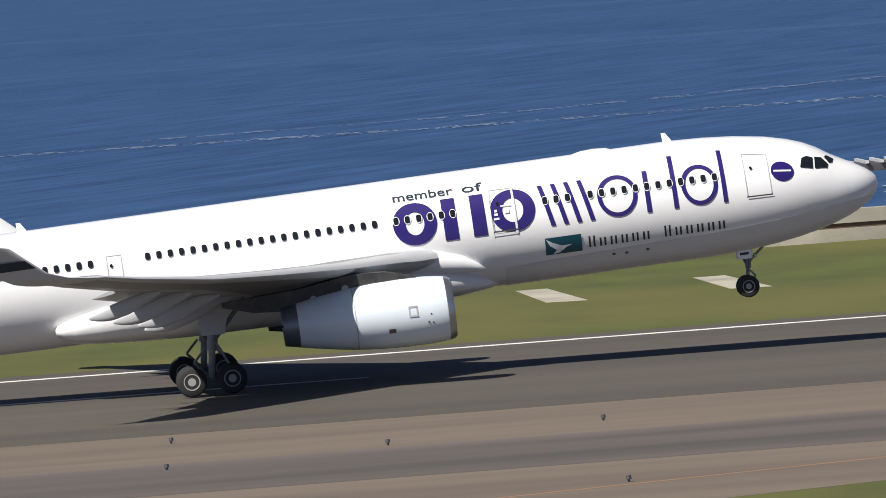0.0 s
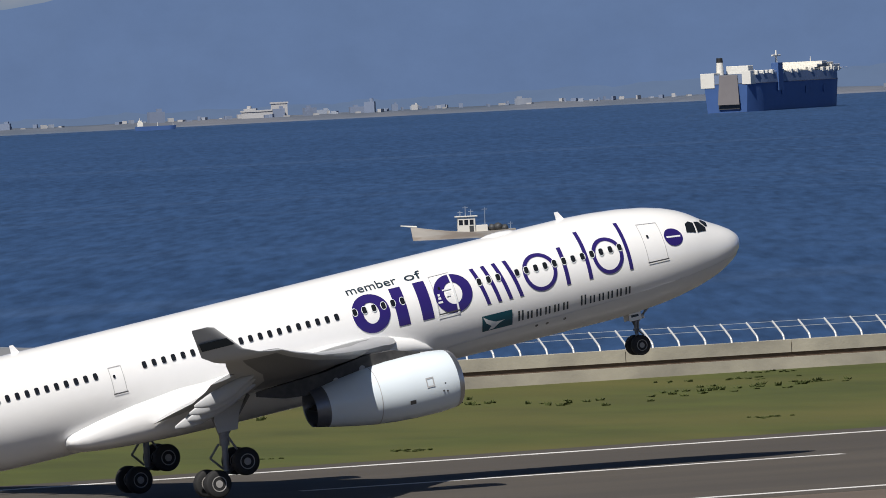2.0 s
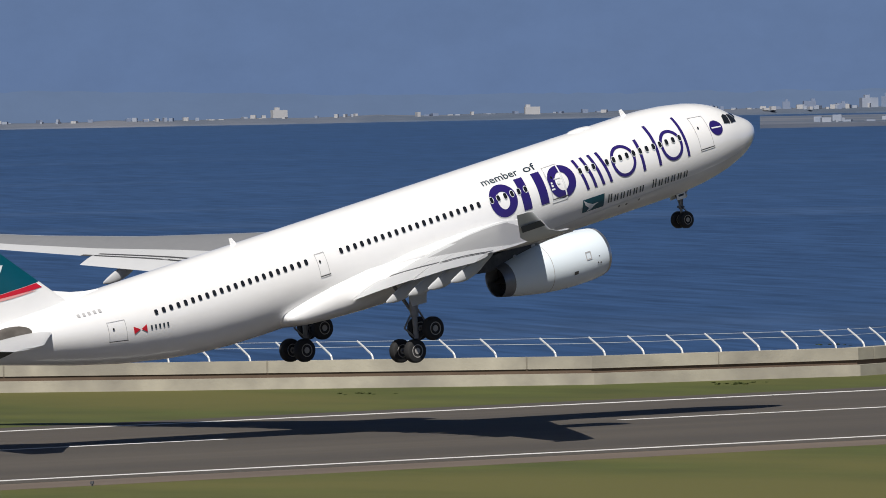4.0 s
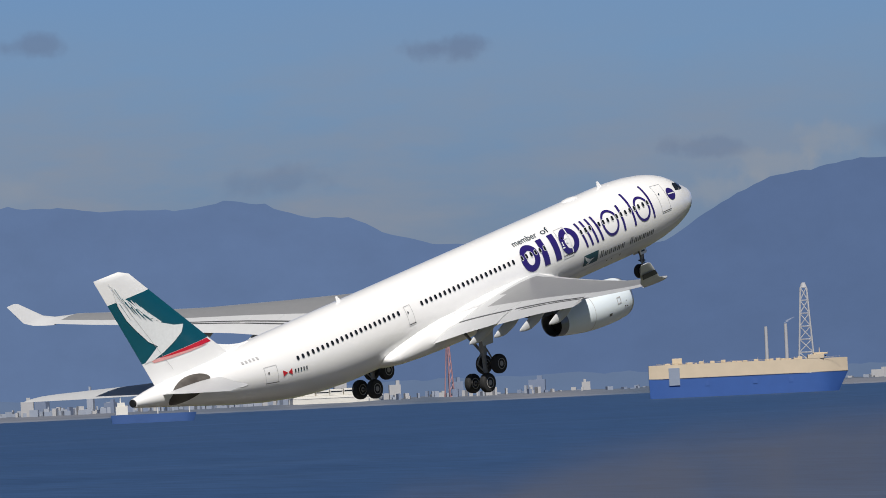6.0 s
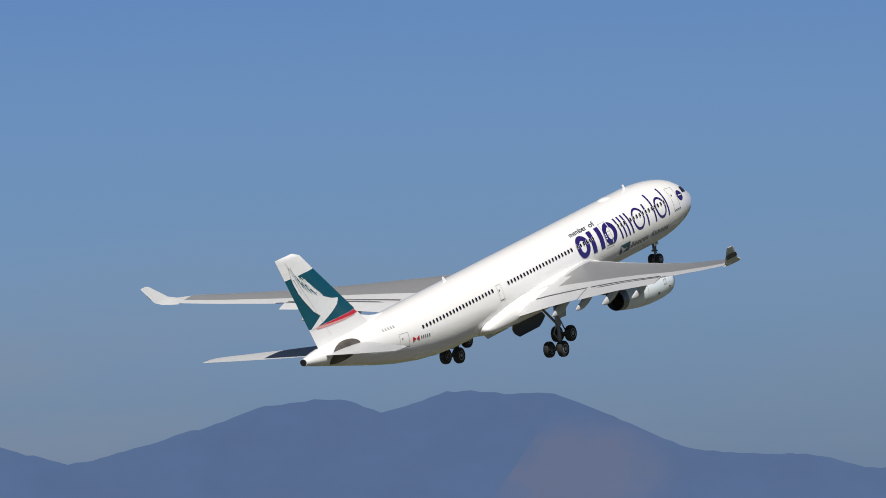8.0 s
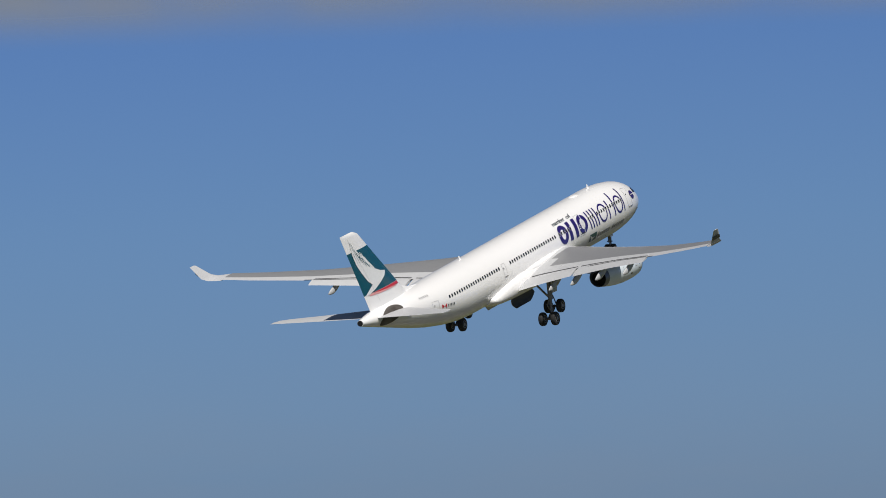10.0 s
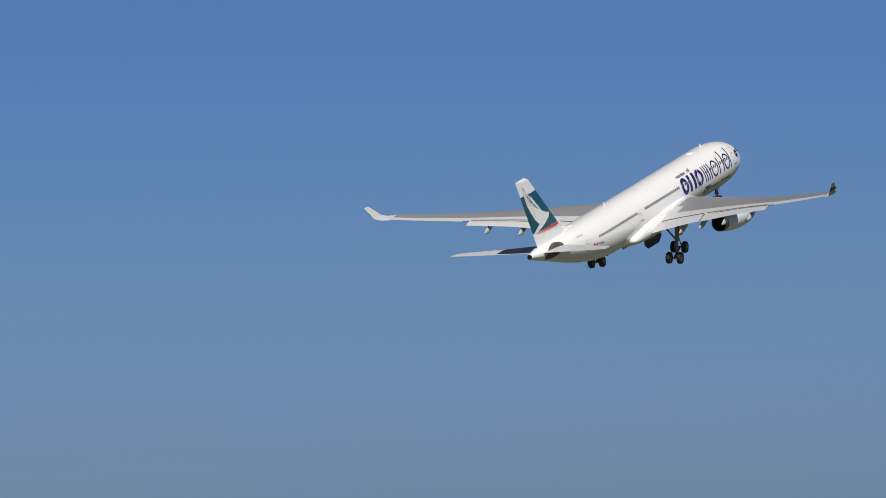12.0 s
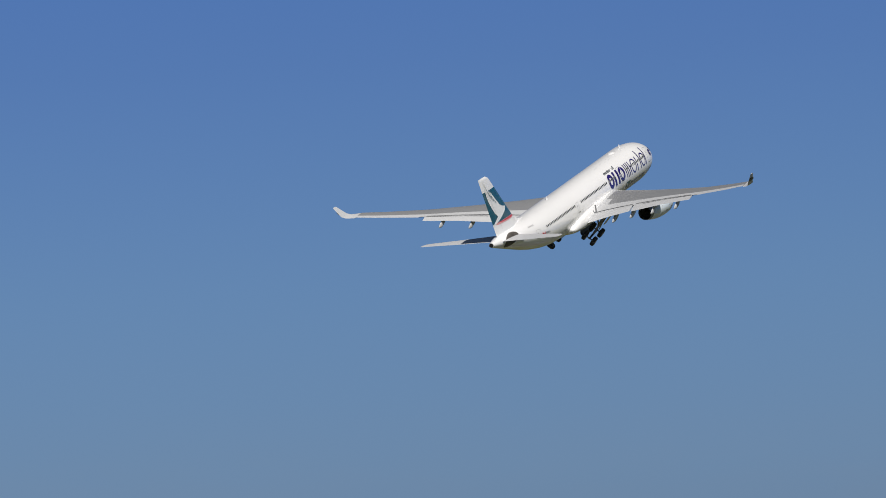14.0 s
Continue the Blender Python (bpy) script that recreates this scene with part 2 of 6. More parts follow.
# ---- the airliner ----
# local space: x forward from the nose, y to its left, z up from the cabin's axis
HULL = [(0, -0.40, -0.42, 0.01), (0.06, -0.12, -0.70, 0.30), (0.2, 0.05, -0.92, 0.52), (0.5, 0.30, -1.22, 0.86), (1.0, 0.60, -1.54, 1.24), (1.6, 0.92, -1.82, 1.57), (2.1, 1.2, -2.0, 1.80),
        (2.7, 1.60, -2.19, 2.03), (3.3, 1.90, -2.33, 2.23), (4.0, 2.15, -2.46, 2.41), (5.0, 2.40, -2.61, 2.59), (6.5, 2.63, -2.75, 2.74), (8.0, 2.76, -2.81, 2.81), (9.5, 2.82, -2.82, 2.82),
        (40.0, 2.82, -2.82, 2.82), (42.0, 2.82, -2.79, 2.82), (44.5, 2.82, -2.62, 2.80), (47.0, 2.82, -2.30, 2.72), (50.0, 2.82, -1.74, 2.50), (53.0, 2.80, -1.02, 2.16),
        (56.0, 2.75, -0.20, 1.72), (59.0, 2.66, 0.62, 1.18), (61.5, 2.50, 1.30, 0.68), (63.0, 2.34, 1.72, 0.34)]


def hull_at(x):
    """Half height, half width and centre height of the cabin at a station."""
    top, bot, w = lerp_table(HULL, -x)
    return (top - bot) / 2, w, (top + bot) / 2


def on_hull(x, v, lift=0.012, side=-1):
    """Station and girth (metres up round the side from the axis) to a point just off the skin."""
    a, w, c = hull_at(x)
    th = v / 2.82
    return Vector((x, side * (w + lift) * math.cos(th), c + (a + lift) * math.sin(th)))


def girth(x, z):
    a, _, c = hull_at(x)
    return 2.82 * math.asin(max(-1, min(1, (z - c) / a)))


def wrap(bm, step=0.25, lift=0.012, side=-1):
    """Cut a flat drawing (station, girth) finely and lay it on the skin."""
    bmesh.ops.triangulate(bm, faces=bm.faces)
    for axis in (0, 1):
        lo, hi = min(v.co[axis] for v in bm.verts), max(v.co[axis] for v in bm.verts)
        k = math.floor(lo / step) + 1
        while k * step < hi:
            co = [0, 0, 0]
            co[axis] = k * step
            no = [0, 0, 0]
            no[axis] = 1
            bmesh.ops.bisect_plane(bm, geom=bm.verts[:] + bm.edges[:] + bm.faces[:], plane_co=co, plane_no=no)
            k += 1
    for v in bm.verts:
        v.co = on_hull(v.co.x, v.co.y, lift, side)
    return bm


def poly(bm, pts):
    bm.faces.new([bm.verts.new((*p, 0)) for p in pts])
    return bm


def ring2d(bm, cx, cy, rx, ry, w, a0=0, a1=360, n=36, wx=None):
    """A flat ring or arc of stroke w."""
    wx = wx or w
    prev = None
    for i in range(n + 1):
        a = radians(a0 + (a1 - a0) * i / n)
        c, s = math.cos(a), math.sin(a)
        cur = (bm.verts.new((cx + rx * c, cy + ry * s, 0)), bm.verts.new((cx + (rx - wx) * c, cy + (ry - w) * s, 0)))
        if prev:
            bm.faces.new((prev[0], cur[0], cur[1], prev[1]))
        prev = cur
    return bm


def rect2d(bm, x0, x1, y0, y1):
    return poly(bm, [(x0, y0), (x1, y0), (x1, y1), (x0, y1)])


def decal(name, bm, mat, parent, label="", lift=0.012, step=0.25, side=-1):
    return part(name, wrap(bm, step, lift, side), mat, parent, label)


def words(text, size):
    """Built-in font letters as a flat bmesh with the left foot at the origin, and their width."""
    cu = bpy.data.curves.new("words", "FONT")
    cu.body, cu.size, cu.resolution_u, cu.offset = text, size, 3, 0.002
    ob = bpy.data.objects.new("words", cu)
    scene.collection.objects.link(ob)
    me = bpy.data.meshes.new_from_object(ob.evaluated_get(bpy.context.evaluated_depsgraph_get()))
    bpy.data.objects.remove(ob)
    bpy.data.curves.remove(cu)
    bm = bmesh.new()
    bm.from_mesh(me)
    bpy.data.meshes.remove(me)
    return bm, max(v.co.x for v in bm.verts)


WING_PARTS = {-1: [], 1: []}
airliner = thing("airliner", "white twin-engine wide-body airliner with indigo rings and dark teal fin", "airplane")


def fuselage():
    bm = bmesh.new()
    stations = sorted(set([h[0] for h in HULL] + [0.1, 0.35, 0.75, 1.3, 1.85, 2.4, 3.0] + [11 + 2.5 * i for i in range(12)]))
    rings = []
    for s in stations:
        a, w, c = hull_at(-s)
        rings.append([(-s, w * math.cos(radians(k * 7.5)), c + a * math.sin(radians(k * 7.5))) for k in range(48)])
    loft(bm, rings)
    body = part("fuselage", bm, WHITE, airliner, smooth=60)
    # lower skin, painted pale grey, laid just off the hull
    for side in (-1, 1):
        bm = bmesh.new()
        st = [0.25, 0.5, 0.8, 1.2, 1.6, 2.2, 3, 4, 5, 6.5, 8, 9.5, 12, 15, 18]
        up = [-0.95, -1.0, -1.02, -1.05, -1.1, -1.18, -1.27, -1.37, -1.45, -1.55, -1.62, -1.68, -1.76, -1.85, -1.95]
        rows = []
        for s, z in zip(st, up):
            g = girth(-s, z)
            rows.append([bm.verts.new(on_hull(-s, g + (-2.82 * math.pi / 2 - g) * k / 8, 0.02, side)) for k in range(9)])
        for a, b in zip(rows, rows[1:]):
            for k in range(8):
                bm.faces.new((a[k], a[k + 1], b[k + 1], b[k]))
        part("belly_panel", bm, BELLY, airliner, "pale grey painted lower skin", 60)
    # exhaust of the auxiliary unit
    bm = bmesh.new()
    rod(bm, (-62.8, 0, 2.03), (-63.12, 0, 2.05), 0.30, 0.27, 20)
    part("tail_exhaust", bm, BLACK, airliner, "black tail exhaust")
    # wing-to-body fairing
    bm = bmesh.new()
    rings = []
    for s, w, top, bot in ((18.1, 0.6, -2.5, -2.72), (19.0, 1.75, -2.05, -2.88), (20.2, 2.6, -1.45, -3.0), (21.9, 2.95, -0.8, -3.1), (25, 3.2, -0.35, -3.2), (29, 3.3, -0.2, -3.2), (33, 3.3, -0.22, -3.14),
                           (35.5, 3.22, -0.58, -3.02), (37.2, 3.10, -0.96, -2.88), (38.3, 2.98, -1.28, -2.72), (38.85, 2.86, -1.48, -2.52), (39.1, 2.72, -1.64, -2.34), (39.2, 2.45, -1.8, -2.2)):
        c, a = (top + bot) / 2, (top - bot) / 2
        ring = []
        for k in range(32):
            t = radians(k * 11.25)
            ring.append((-s, w * math.copysign(abs(math.cos(t)) ** 0.7, math.cos(t)), c + a * math.copysign(abs(math.sin(t)) ** 0.75, math.sin(t))))
        rings.append(ring)
    loft(bm, rings)
    part("belly_fairing", bm, WHITE, airliner, "white rounded wing-to-body fairing", 60)
    # raised fillets over the wing roots
    for side in (-1, 1):
        bm = bmesh.new()
        rings = []
        for s, r, z, out in ((18.9, 0.04, -1.85, 2.4), (19.3, 0.22, -1.68, 2.48), (20.0, 0.42, -1.45, 2.55), (21.2, 0.58, -1.22, 2.62), (22.8, 0.62, -1.02, 2.68), (24.6, 0.58, -0.90, 2.72), (27.0, 0.46, -0.80, 2.76), (29.5, 0.32, -0.76, 2.78), (31.5, 0.15, -0.8, 2.78)):
            rings.append([(-s, side * (out + 0.95 * r * math.cos(math.tau * k / 20)), z + r * math.sin(math.tau * k / 20)) for k in range(20)])
        loft(bm, rings)
        part("root_fillet", bm, WHITE, airliner, "white rounded fillet over the wing root", 60)
    return body


def cabin_windows():
    """Rounded dark panes with pale surrounds along both sides."""
    rows = [(-7.81, 12), (-14.75, 3), (-20.15, 6), (-23.83, 21), (-37.17, 22)]
    xs = [x0 - 0.533 * i for x0, n in rows for i in range(n)]
    pane = bmesh.new()
    poly(pane, [(0.122 * math.copysign(abs(math.cos(a)) ** 0.6, math.cos(a)), 0.178 * math.copysign(abs(math.sin(a)) ** 0.6, math.sin(a))) for a in [math.tau * k / 14 for k in range(14)]])
    for side in (-1, 1):
        for x in xs:
            bm = pane.copy()
            v0 = girth(x, 0.93)
            for v in bm.verts:
                v.co = on_hull(x + v.co.x, v0 + v.co.y, 0.05, side)
            pane_ob = part("cabin_window", bm, GLASS, airliner)
            if side < 0 and x > -23.5:
                bm = bmesh.new()
                ring2d(bm, x, v0, 0.165, 0.222, 0.045, n=16)
                for v in bm.verts:
                    v.co = on_hull(v.co.x, v.co.y, 0.045, side)
                part("window_surround", bm, BRUSH, pane_ob, "pale window surround")
    pane.free()


def cockpit():
    """Three dark panes a side and the dark mask between them."""
    panes = [[(-3.72, 0.80), (-3.12, 0.66), (-3.04, 1.14), (-3.30, 1.26), (-3.58, 1.2)], [(-3.02, 0.64), (-2.42, 0.58), (-2.34, 0.74), (-2.62, 1.08), (-2.95, 1.16)], [(-2.28, 0.78), (-2.47, 1.08), (-2.33, 1.14), (-2.02, 0.94), (-2.12, 0.78)]]
    for side in (-1, 1):
        for p in panes:
            bm = bmesh.new()
            poly(bm, [(x, girth(x, z)) for x, z in p])
            decal("cockpit_window", bm, GLASS, airliner, "", 0.04, 0.1, side)


def cabin_door(x0, x1, z0, z1, side=-1):
    """A door's seams, its dark sill and its porthole."""
    bm = bmesh.new()
    w = 0.035
    a, b = girth((x0 + x1) / 2, z0), girth((x0 + x1) / 2, z1)
    rect2d(bm, x0, x0 + w, a, b)
    rect2d(bm, x1 - w, x1, a, b)
    rect2d(bm, x0 + w, x1 - w, b - w, b)
    d = decal("cabin_door", bm, LINE, airliner, "grey seam of a closed cabin door", 0.025, 0.3, side)
    bm = bmesh.new()
    rect2d(bm, x0 - 0.03, x1 + 0.03, a - 0.07, a)
    decal("door_sill", bm, DARKMETAL, d, "", 0.052, 0.3, side)
    bm = bmesh.new()
    poly(bm, [((x0 * 0.72 + x1 * 0.28) + 0.07 * math.cos(t), a + (b - a) * 0.62 + 0.09 * math.sin(t)) for t in [math.tau * k / 10 for k in range(10)]])
    decal("door_porthole", bm, GLASS, d, "", 0.054, 0.3, side)


def rect_slanted(xa, xb, w, v0, v1):
    """A bar of width w that leans from xa at the top to xb at the foot."""
    bm = bmesh.new()
    poly(bm, [(xa - w / 2, v1), (xa + w / 2, v1), (xb + w / 2, v0), (xb - w / 2, v0)])
    return bm


def livery():
    """The painted shapes on the cabin's side, mirrored for the far side only as plain repeats."""
    V0, V1 = -0.27, 1.74
    mid, half = (V0 + V1) / 2, (V1 - V0) / 2

    def put(name, bm, mat=INDIGO, lift=0.035):
        return decal(name, bm, mat, airliner, "", lift, 0.25)
    put("livery_ring", ring2d(bmesh.new(), -21.96, mid, 1.03, half + 0.02, 0.47, wx=0.59))
    put("livery_bar", rect2d(bmesh.new(), -20.64, -20.0, V0, V1))
    put("livery_bar", rect2d(bmesh.new(), -19.30, -18.66, V0, V1))
    # a heavy ring, cut by the edge of the door
    bm = bmesh.new()
    cx = -17.36
    ring2d(bm, cx, mid, 1.05, half + 0.02, 0.45, wx=0.56)
    crossed = put("livery_ring", bm)
    for x, y, w, h in ((cx + 0.08, mid, 0.10, 2.2), (cx - 1.04, mid - 0.15, 0.035, 1.9), (cx - 0.47, V0 - 0.04, 1.14, 0.05), (cx - 0.80, mid - 0.13, 0.16, 0.12), (cx - 0.80, mid - 0.33, 0.26, 0.10), (cx - 0.80, mid + 0.04, 0.12, 0.12), (cx - 0.3, mid + 0.24, 0.5, 0.06), (cx - 0.28, mid - 0.02, 0.22, 0.2)):
        decal("door_marking", rect2d(bmesh.new(), x - w / 2, x + w / 2, y - h / 2, y + h / 2), BRUSH, crossed, "white edge and placard of the door", 0.048, 0.3)
    # four thin slanted bars
    for k in range(4):
        xa = -15.98 + 0.62 * k
        put("livery_slanted_bar", rect_slanted(xa, xa + 0.42, 0.21, V0, V1))
    put("livery_ring", ring2d(bmesh.new(), -12.43, mid, 0.94, half, 0.2))
    put("livery_bar", rect2d(bmesh.new(), -11.14, -10.92, V0, V1))
    put("livery_bar", rect2d(bmesh.new(), -9.86, -9.65, V0, 2.44))
    put("livery_ring", ring2d(bmesh.new(), -8.56, mid, 0.86, half - 0.02, 0.2))
    put("livery_bar", rect2d(bmesh.new(), -7.53, -7.33, V0, 2.5))
    # small words above
    for text, x0, width in (("member", -22.86, 2.86), ("of", -19.6, 1.0)):
        bm, w = words(text, 0.58)
        for v in bm.verts:
            v.co.x, v.co.y, v.co.z = x0 + v.co.x * width / w, 1.95 + v.co.y * 1.25, 0
        put("livery_words", bm, DARK)
    # operator's panel: teal rectangle with a white sweep, and a row of dark bars for its name
    panel = put("livery_panel", rect2d(bmesh.new(), -16.06, -14.35, -1.70, -0.82), TEAL)
    bm = bmesh.new()
    poly(bm, [(-16.02, -0.86), (-15.7, -1.08), (-15.3, -1.26), (-14.8, -1.26), (-15.08, -1.36), (-15.42, -1.62), (-15.72, -1.66), (-15.55, -1.45), (-15.85, -1.22)])
    decal("white_sweep", bm, BRUSH, panel, "", 0.048, 0.3)
    xs = [-14.05 + 0.51 * i for i in range(13)]
    for i, x in enumerate(xs):
        if i == 6:
            continue
        tall = 0.58 if i in (0, 7) else 0.44
        base = -1.58
        bm = rect2d(bmesh.new(), x + 0.03, x + 0.12, base, base + tall)
        rect2d(bm, x + 0.24, x + 0.33, base, base + tall)
        put("name_bar", bm, DARK)
    # round emblem near the nose
    gx, gv = -4.6, girth(-4.6, 0.76)
    bm = bmesh.new()
    poly(bm, [(gx + 0.54 * math.cos(t), gv + 0.56 * math.sin(t)) for t in [math.tau * k / 28 for k in range(28)]])
    em = put("round_emblem", bm, INDIGO)
    bm = bmesh.new()
    rect2d(bm, gx - 0.42, gx + 0.42, gv - 0.04, gv + 0.06)
    decal("emblem_band", bm, BRUSH, em, "", 0.048, 0.3)
    # red pennant and small bars aft
    v = girth(-49.3, 0.22)
    bm = bmesh.new()
    poly(bm, [(-50.1, v - 0.28), (-49.65, v), (-50.1, v + 0.28)])
    poly(bm, [(-49.2, v - 0.28), (-49.2, v + 0.28), (-49.6, v)])
    put("pennant", bm, RED)
    for i in range(5):
        put("name_bar", rect2d(bmesh.new(), -48.95 + 0.28 * i, -48.83 + 0.28 * i, v - 0.14, v + 0.14), DARK)
    v = girth(-52.5, 1.95)
    for i in range(5):
        put("small_bar", rect2d(bmesh.new(), -53.3 + 0.36 * i, -53.12 + 0.36 * i, v - 0.16, v + 0.16), LINE)


def airfoil(n=14):
    """Closed outline: chord fraction from the leading edge and thickness fraction, upper side first."""
    up = []
    for i in range(n + 1):
        x = 0.5 * (1 - math.cos(math.pi * i / n))
        up.append((x, 5 * (0.2969 * math.sqrt(x) - 0.126 * x - 0.3516 * x * x + 0.2843 * x ** 3 - 0.1015 * x ** 4)))
    return up + [(x, -0.75 * y) for x, y in up[-2:0:-1]]


FOIL = airfoil()
WING = [(2.0, -20.3, 12.6, -1.05, 0.13, 3.0), (2.82, -20.9, 12.0, -1.0, 0.125, 3.0), (3.6, -21.45, 11.4, -0.95, 0.12, 2.6), (4.6, -22.1, 10.8, -0.88, 0.12, 2.1), (6.0, -23.0, 10.0, -0.71, 0.12, 1.9), (7.8, -24.2, 9.0, -0.54, 0.12, 1.4), (9.6, -25.3, 8.1, -0.37, 0.115, 0.8),
        (12.0, -26.9, 7.2, -0.08, 0.11, 0.0), (15.0, -28.8, 6.2, 0.26, 0.105, -1.1), (20.0, -32.0, 4.9, 0.90, 0.10, -1.9), (25.0, -35.3, 3.65, 1.78, 0.10, -2.0), (27.8, -37.1, 2.95, 2.34, 0.10, -1.8)]


def wing_at(y):
    return lerp_table(WING, abs(y))


def wing_ring(y, sy, xle, chord, z, th, twist, x1=1.0):
    c, s = math.cos(radians(twist)), math.sin(radians(twist))
    ring = []
    for fx, fz in FOIL:
        fx = min(fx, x1)
        px, pz = -fx * chord, fz * th * chord
        ring.append((xle + px * c, sy * y, z + pz + px * s))
    return ring


def make_wing(sy):
    side = "right" if sy < 0 else "left"
    bm = bmesh.new()
    rings = [wing_ring(w[0], sy, *w[1:]) for w in WING]
    loft(bm, rings)
    # slats on the leading edge stay pale, upper skin grey
    for f in bm.faces:
        c = f.calc_center_median()
        le, chord = wing_at(c.y)[:2]
        fr = (le - c.x) / chord
        # rearmost faces take dark metal: the flap gap's shade painted on
        f.material_index = 2 if fr > 0.955 and 3.4 < abs(c.y) < 20.5 else 1 if fr < 0.10 or fr > 0.74 or abs(c.y) < 2.9 + 2.6 * fr else 0
    wing = part("wing", bm, [GREY, WINGLIGHT, DARKMETAL], airliner, "grey swept wing with pale leading edge", 40)
    # winglet, canted out and swept
    bm = bmesh.new()
    rings = []
    for y, z, xle, ch in ((27.8, 2.34, -37.1, 2.95), (28.4, 2.46, -37.85, 2.7), (28.85, 2.62, -38.65, 2.4), (29.15, 2.98, -39.55, 2.15), (29.9, 4.32, -41.05, 1.15), (29.96, 4.42, -41.4, 0.8)):
        nx = Vector((0, 0, 1)) if y < 28 else Vector((0, -math.sin(radians(62)), math.cos(radians(62)))).normalized() if y > 28.7 else Vector((0, -0.5, 0.86))
        rings.append([(xle - fx * ch, sy * (y + nx.y * fz * 0.085 * ch), z + nx.z * fz * 0.085 * ch) for fx, fz in FOIL])
    loft(bm, rings)
    wl_ = part("winglet", bm, WINGLIGHT, airliner, "pale swept winglet with a dark band", 40)
    bm = bmesh.new()
    q = []
    for (y, z, x0, x1) in ((29.36, 3.33, -40.02, -41.72), (29.58, 3.73, -40.46, -41.9)):
        q += [(x0, y, z), (x1, y, z)]
    n = Vector((0, -math.sin(radians(62)), math.cos(radians(62)))) * -0.11
    p = [Vector(c) + n for c in (q[0], q[1], q[3], q[2])]
    bm.faces.new([bm.verts.new((c.x, sy * c.y, c.z)) for c in p])
    part("winglet_band", bm, DARK, wl_)
    # flaps lowered behind the trailing edge
    for (ya, yb) in ((3.3, 9.4), (9.7, 19.2)):
        bm = bmesh.new()
        rings = []
        for y in (ya, (ya + yb) / 2, yb):
            xle, ch, z, th, tw = wing_at(y)
            fc = 0.24 * ch if y < 9.5 else 0.27 * ch
            hx, hz = xle - ch * 0.94, z - ch * 0.94 * math.sin(radians(tw)) + 0.02
            c, s = math.cos(radians(11)), math.sin(radians(11))
            rings.append([(hx - fx * fc * c + fz * 0.14 * fc * s * -1, sy * y, hz - fx * fc * s + fz * 0.14 * fc) for fx, fz in FOIL])
        loft(bm, rings)
        part("flap", bm, WINGLIGHT, airliner, "pale grey flap lowered for take-off", 40)
    # ailerons seam and spoilers: raised thin plates on the upper skin
    for (ya, yb) in ((4.2, 6.6), (6.7, 9.0), (10.0, 12.2), (12.3, 14.5), (14.6, 16.8), (16.9, 19.0)):
        bm = bmesh.new()
        q = []
        for y in (ya, yb):
            xle, ch, z, th, tw = wing_at(y)
            for fr in (0.74, 0.90):
                t = 5 * th * ch * (0.2969 * math.sqrt(fr) - 0.126 * fr - 0.3516 * fr ** 2 + 0.2843 * fr ** 3 - 0.1015 * fr ** 4)
                q.append(Vector((xle - fr * ch, sy * y, z + t - fr * ch * math.sin(radians(tw)) + 0.018)))
        lo = [bm.verts.new(p - Vector((0, 0, 0.03))) for p in (q[0], q[1], q[3], q[2])]
        hi = [bm.verts.new(p) for p in (q[0], q[1], q[3], q[2])]
        bm.faces.new(hi)
        bm.faces.new(lo[::-1])
        for i in range(4):
            bm.faces.new((lo[i], lo[(i + 1) % 4], hi[(i + 1) % 4], hi[i]))
        part("spoiler", bm, WINGLIGHT, airliner)
    # dark strips for the shade in the flap slots, and the thin step of the flap's upper edge
    for ya, yb, f0, f1 in ((3.5, 9.3, 0.905, 0.925), (9.8, 19.1, 0.905, 0.93), (3.5, 9.3, 0.985, 1.005), (9.8, 19.1, 0.98, 1.01)):
        bm = bmesh.new()
        rows = []
        for k in range(7):
            y = ya + (yb - ya) * k / 6
            xle, ch, z, th, tw = wing_at(y)
            row = []
            for fr in (f0, f1):
                g = min(fr, 1.0)
                t = 5 * th * ch * (0.2969 * math.sqrt(g) - 0.126 * g - 0.3516 * g ** 2 + 0.2843 * g ** 3 - 0.1015 * g ** 4)
                row.append(Vector((xle - fr * ch, sy * y, z + t - fr * ch * math.sin(radians(tw)) + (0.022 if fr < 0.95 else 0.05))))
            rows.append([bm.verts.new(p + Vector((0, 0, o))) for p, o in ((row[0], -0.03), (row[0], 0), (row[1], 0), (row[1], -0.03))])
        for a, b in zip(rows, rows[1:]):
            for k in range(4):
                bm.faces.new((a[k], a[(k + 1) % 4], b[(k + 1) % 4], b[k]))
        for r in (rows[0], rows[-1]):
            bm.faces.new(r)
        part("flap_slot", bm, DEEP_GREY, airliner, "slot ahead of the flap, its shade a dark strip")
    # canoe fairings under the flap tracks, hugging the lower skin
    for y, reach, r0 in ((6.9, 1.22, 0.36), (9.6, 1.26, 0.35), (13.1, 1.33, 0.34), (16.9, 1.37, 0.31)):
        xle, ch, z, th, tw = wing_at(y)
        bm = bmesh.new()
        rings = []
        for k in range(10):
            f = k / 9
            fr = 0.78 + (reach - 0.78) * f
            g = min(fr, 1.0)
            t = 0.75 * 5 * th * ch * (0.2969 * math.sqrt(g) - 0.126 * g - 0.3516 * g * g + 0.2843 * g ** 3 - 0.1015 * g ** 4)
            r = r0 * min(1.0, math.sin(math.pi * (0.02 + 0.96 * f) ** 1.1) ** 0.8 * 1.05) + 0.012
            zc = z - fr * ch * math.sin(radians(tw)) - t - 0.55 * r - max(0.0, fr - 0.9) * 0.24 * ch - 0.24 * min(1, max(0, fr - 0.7) / 0.3) - 0.12 * f ** 1.5
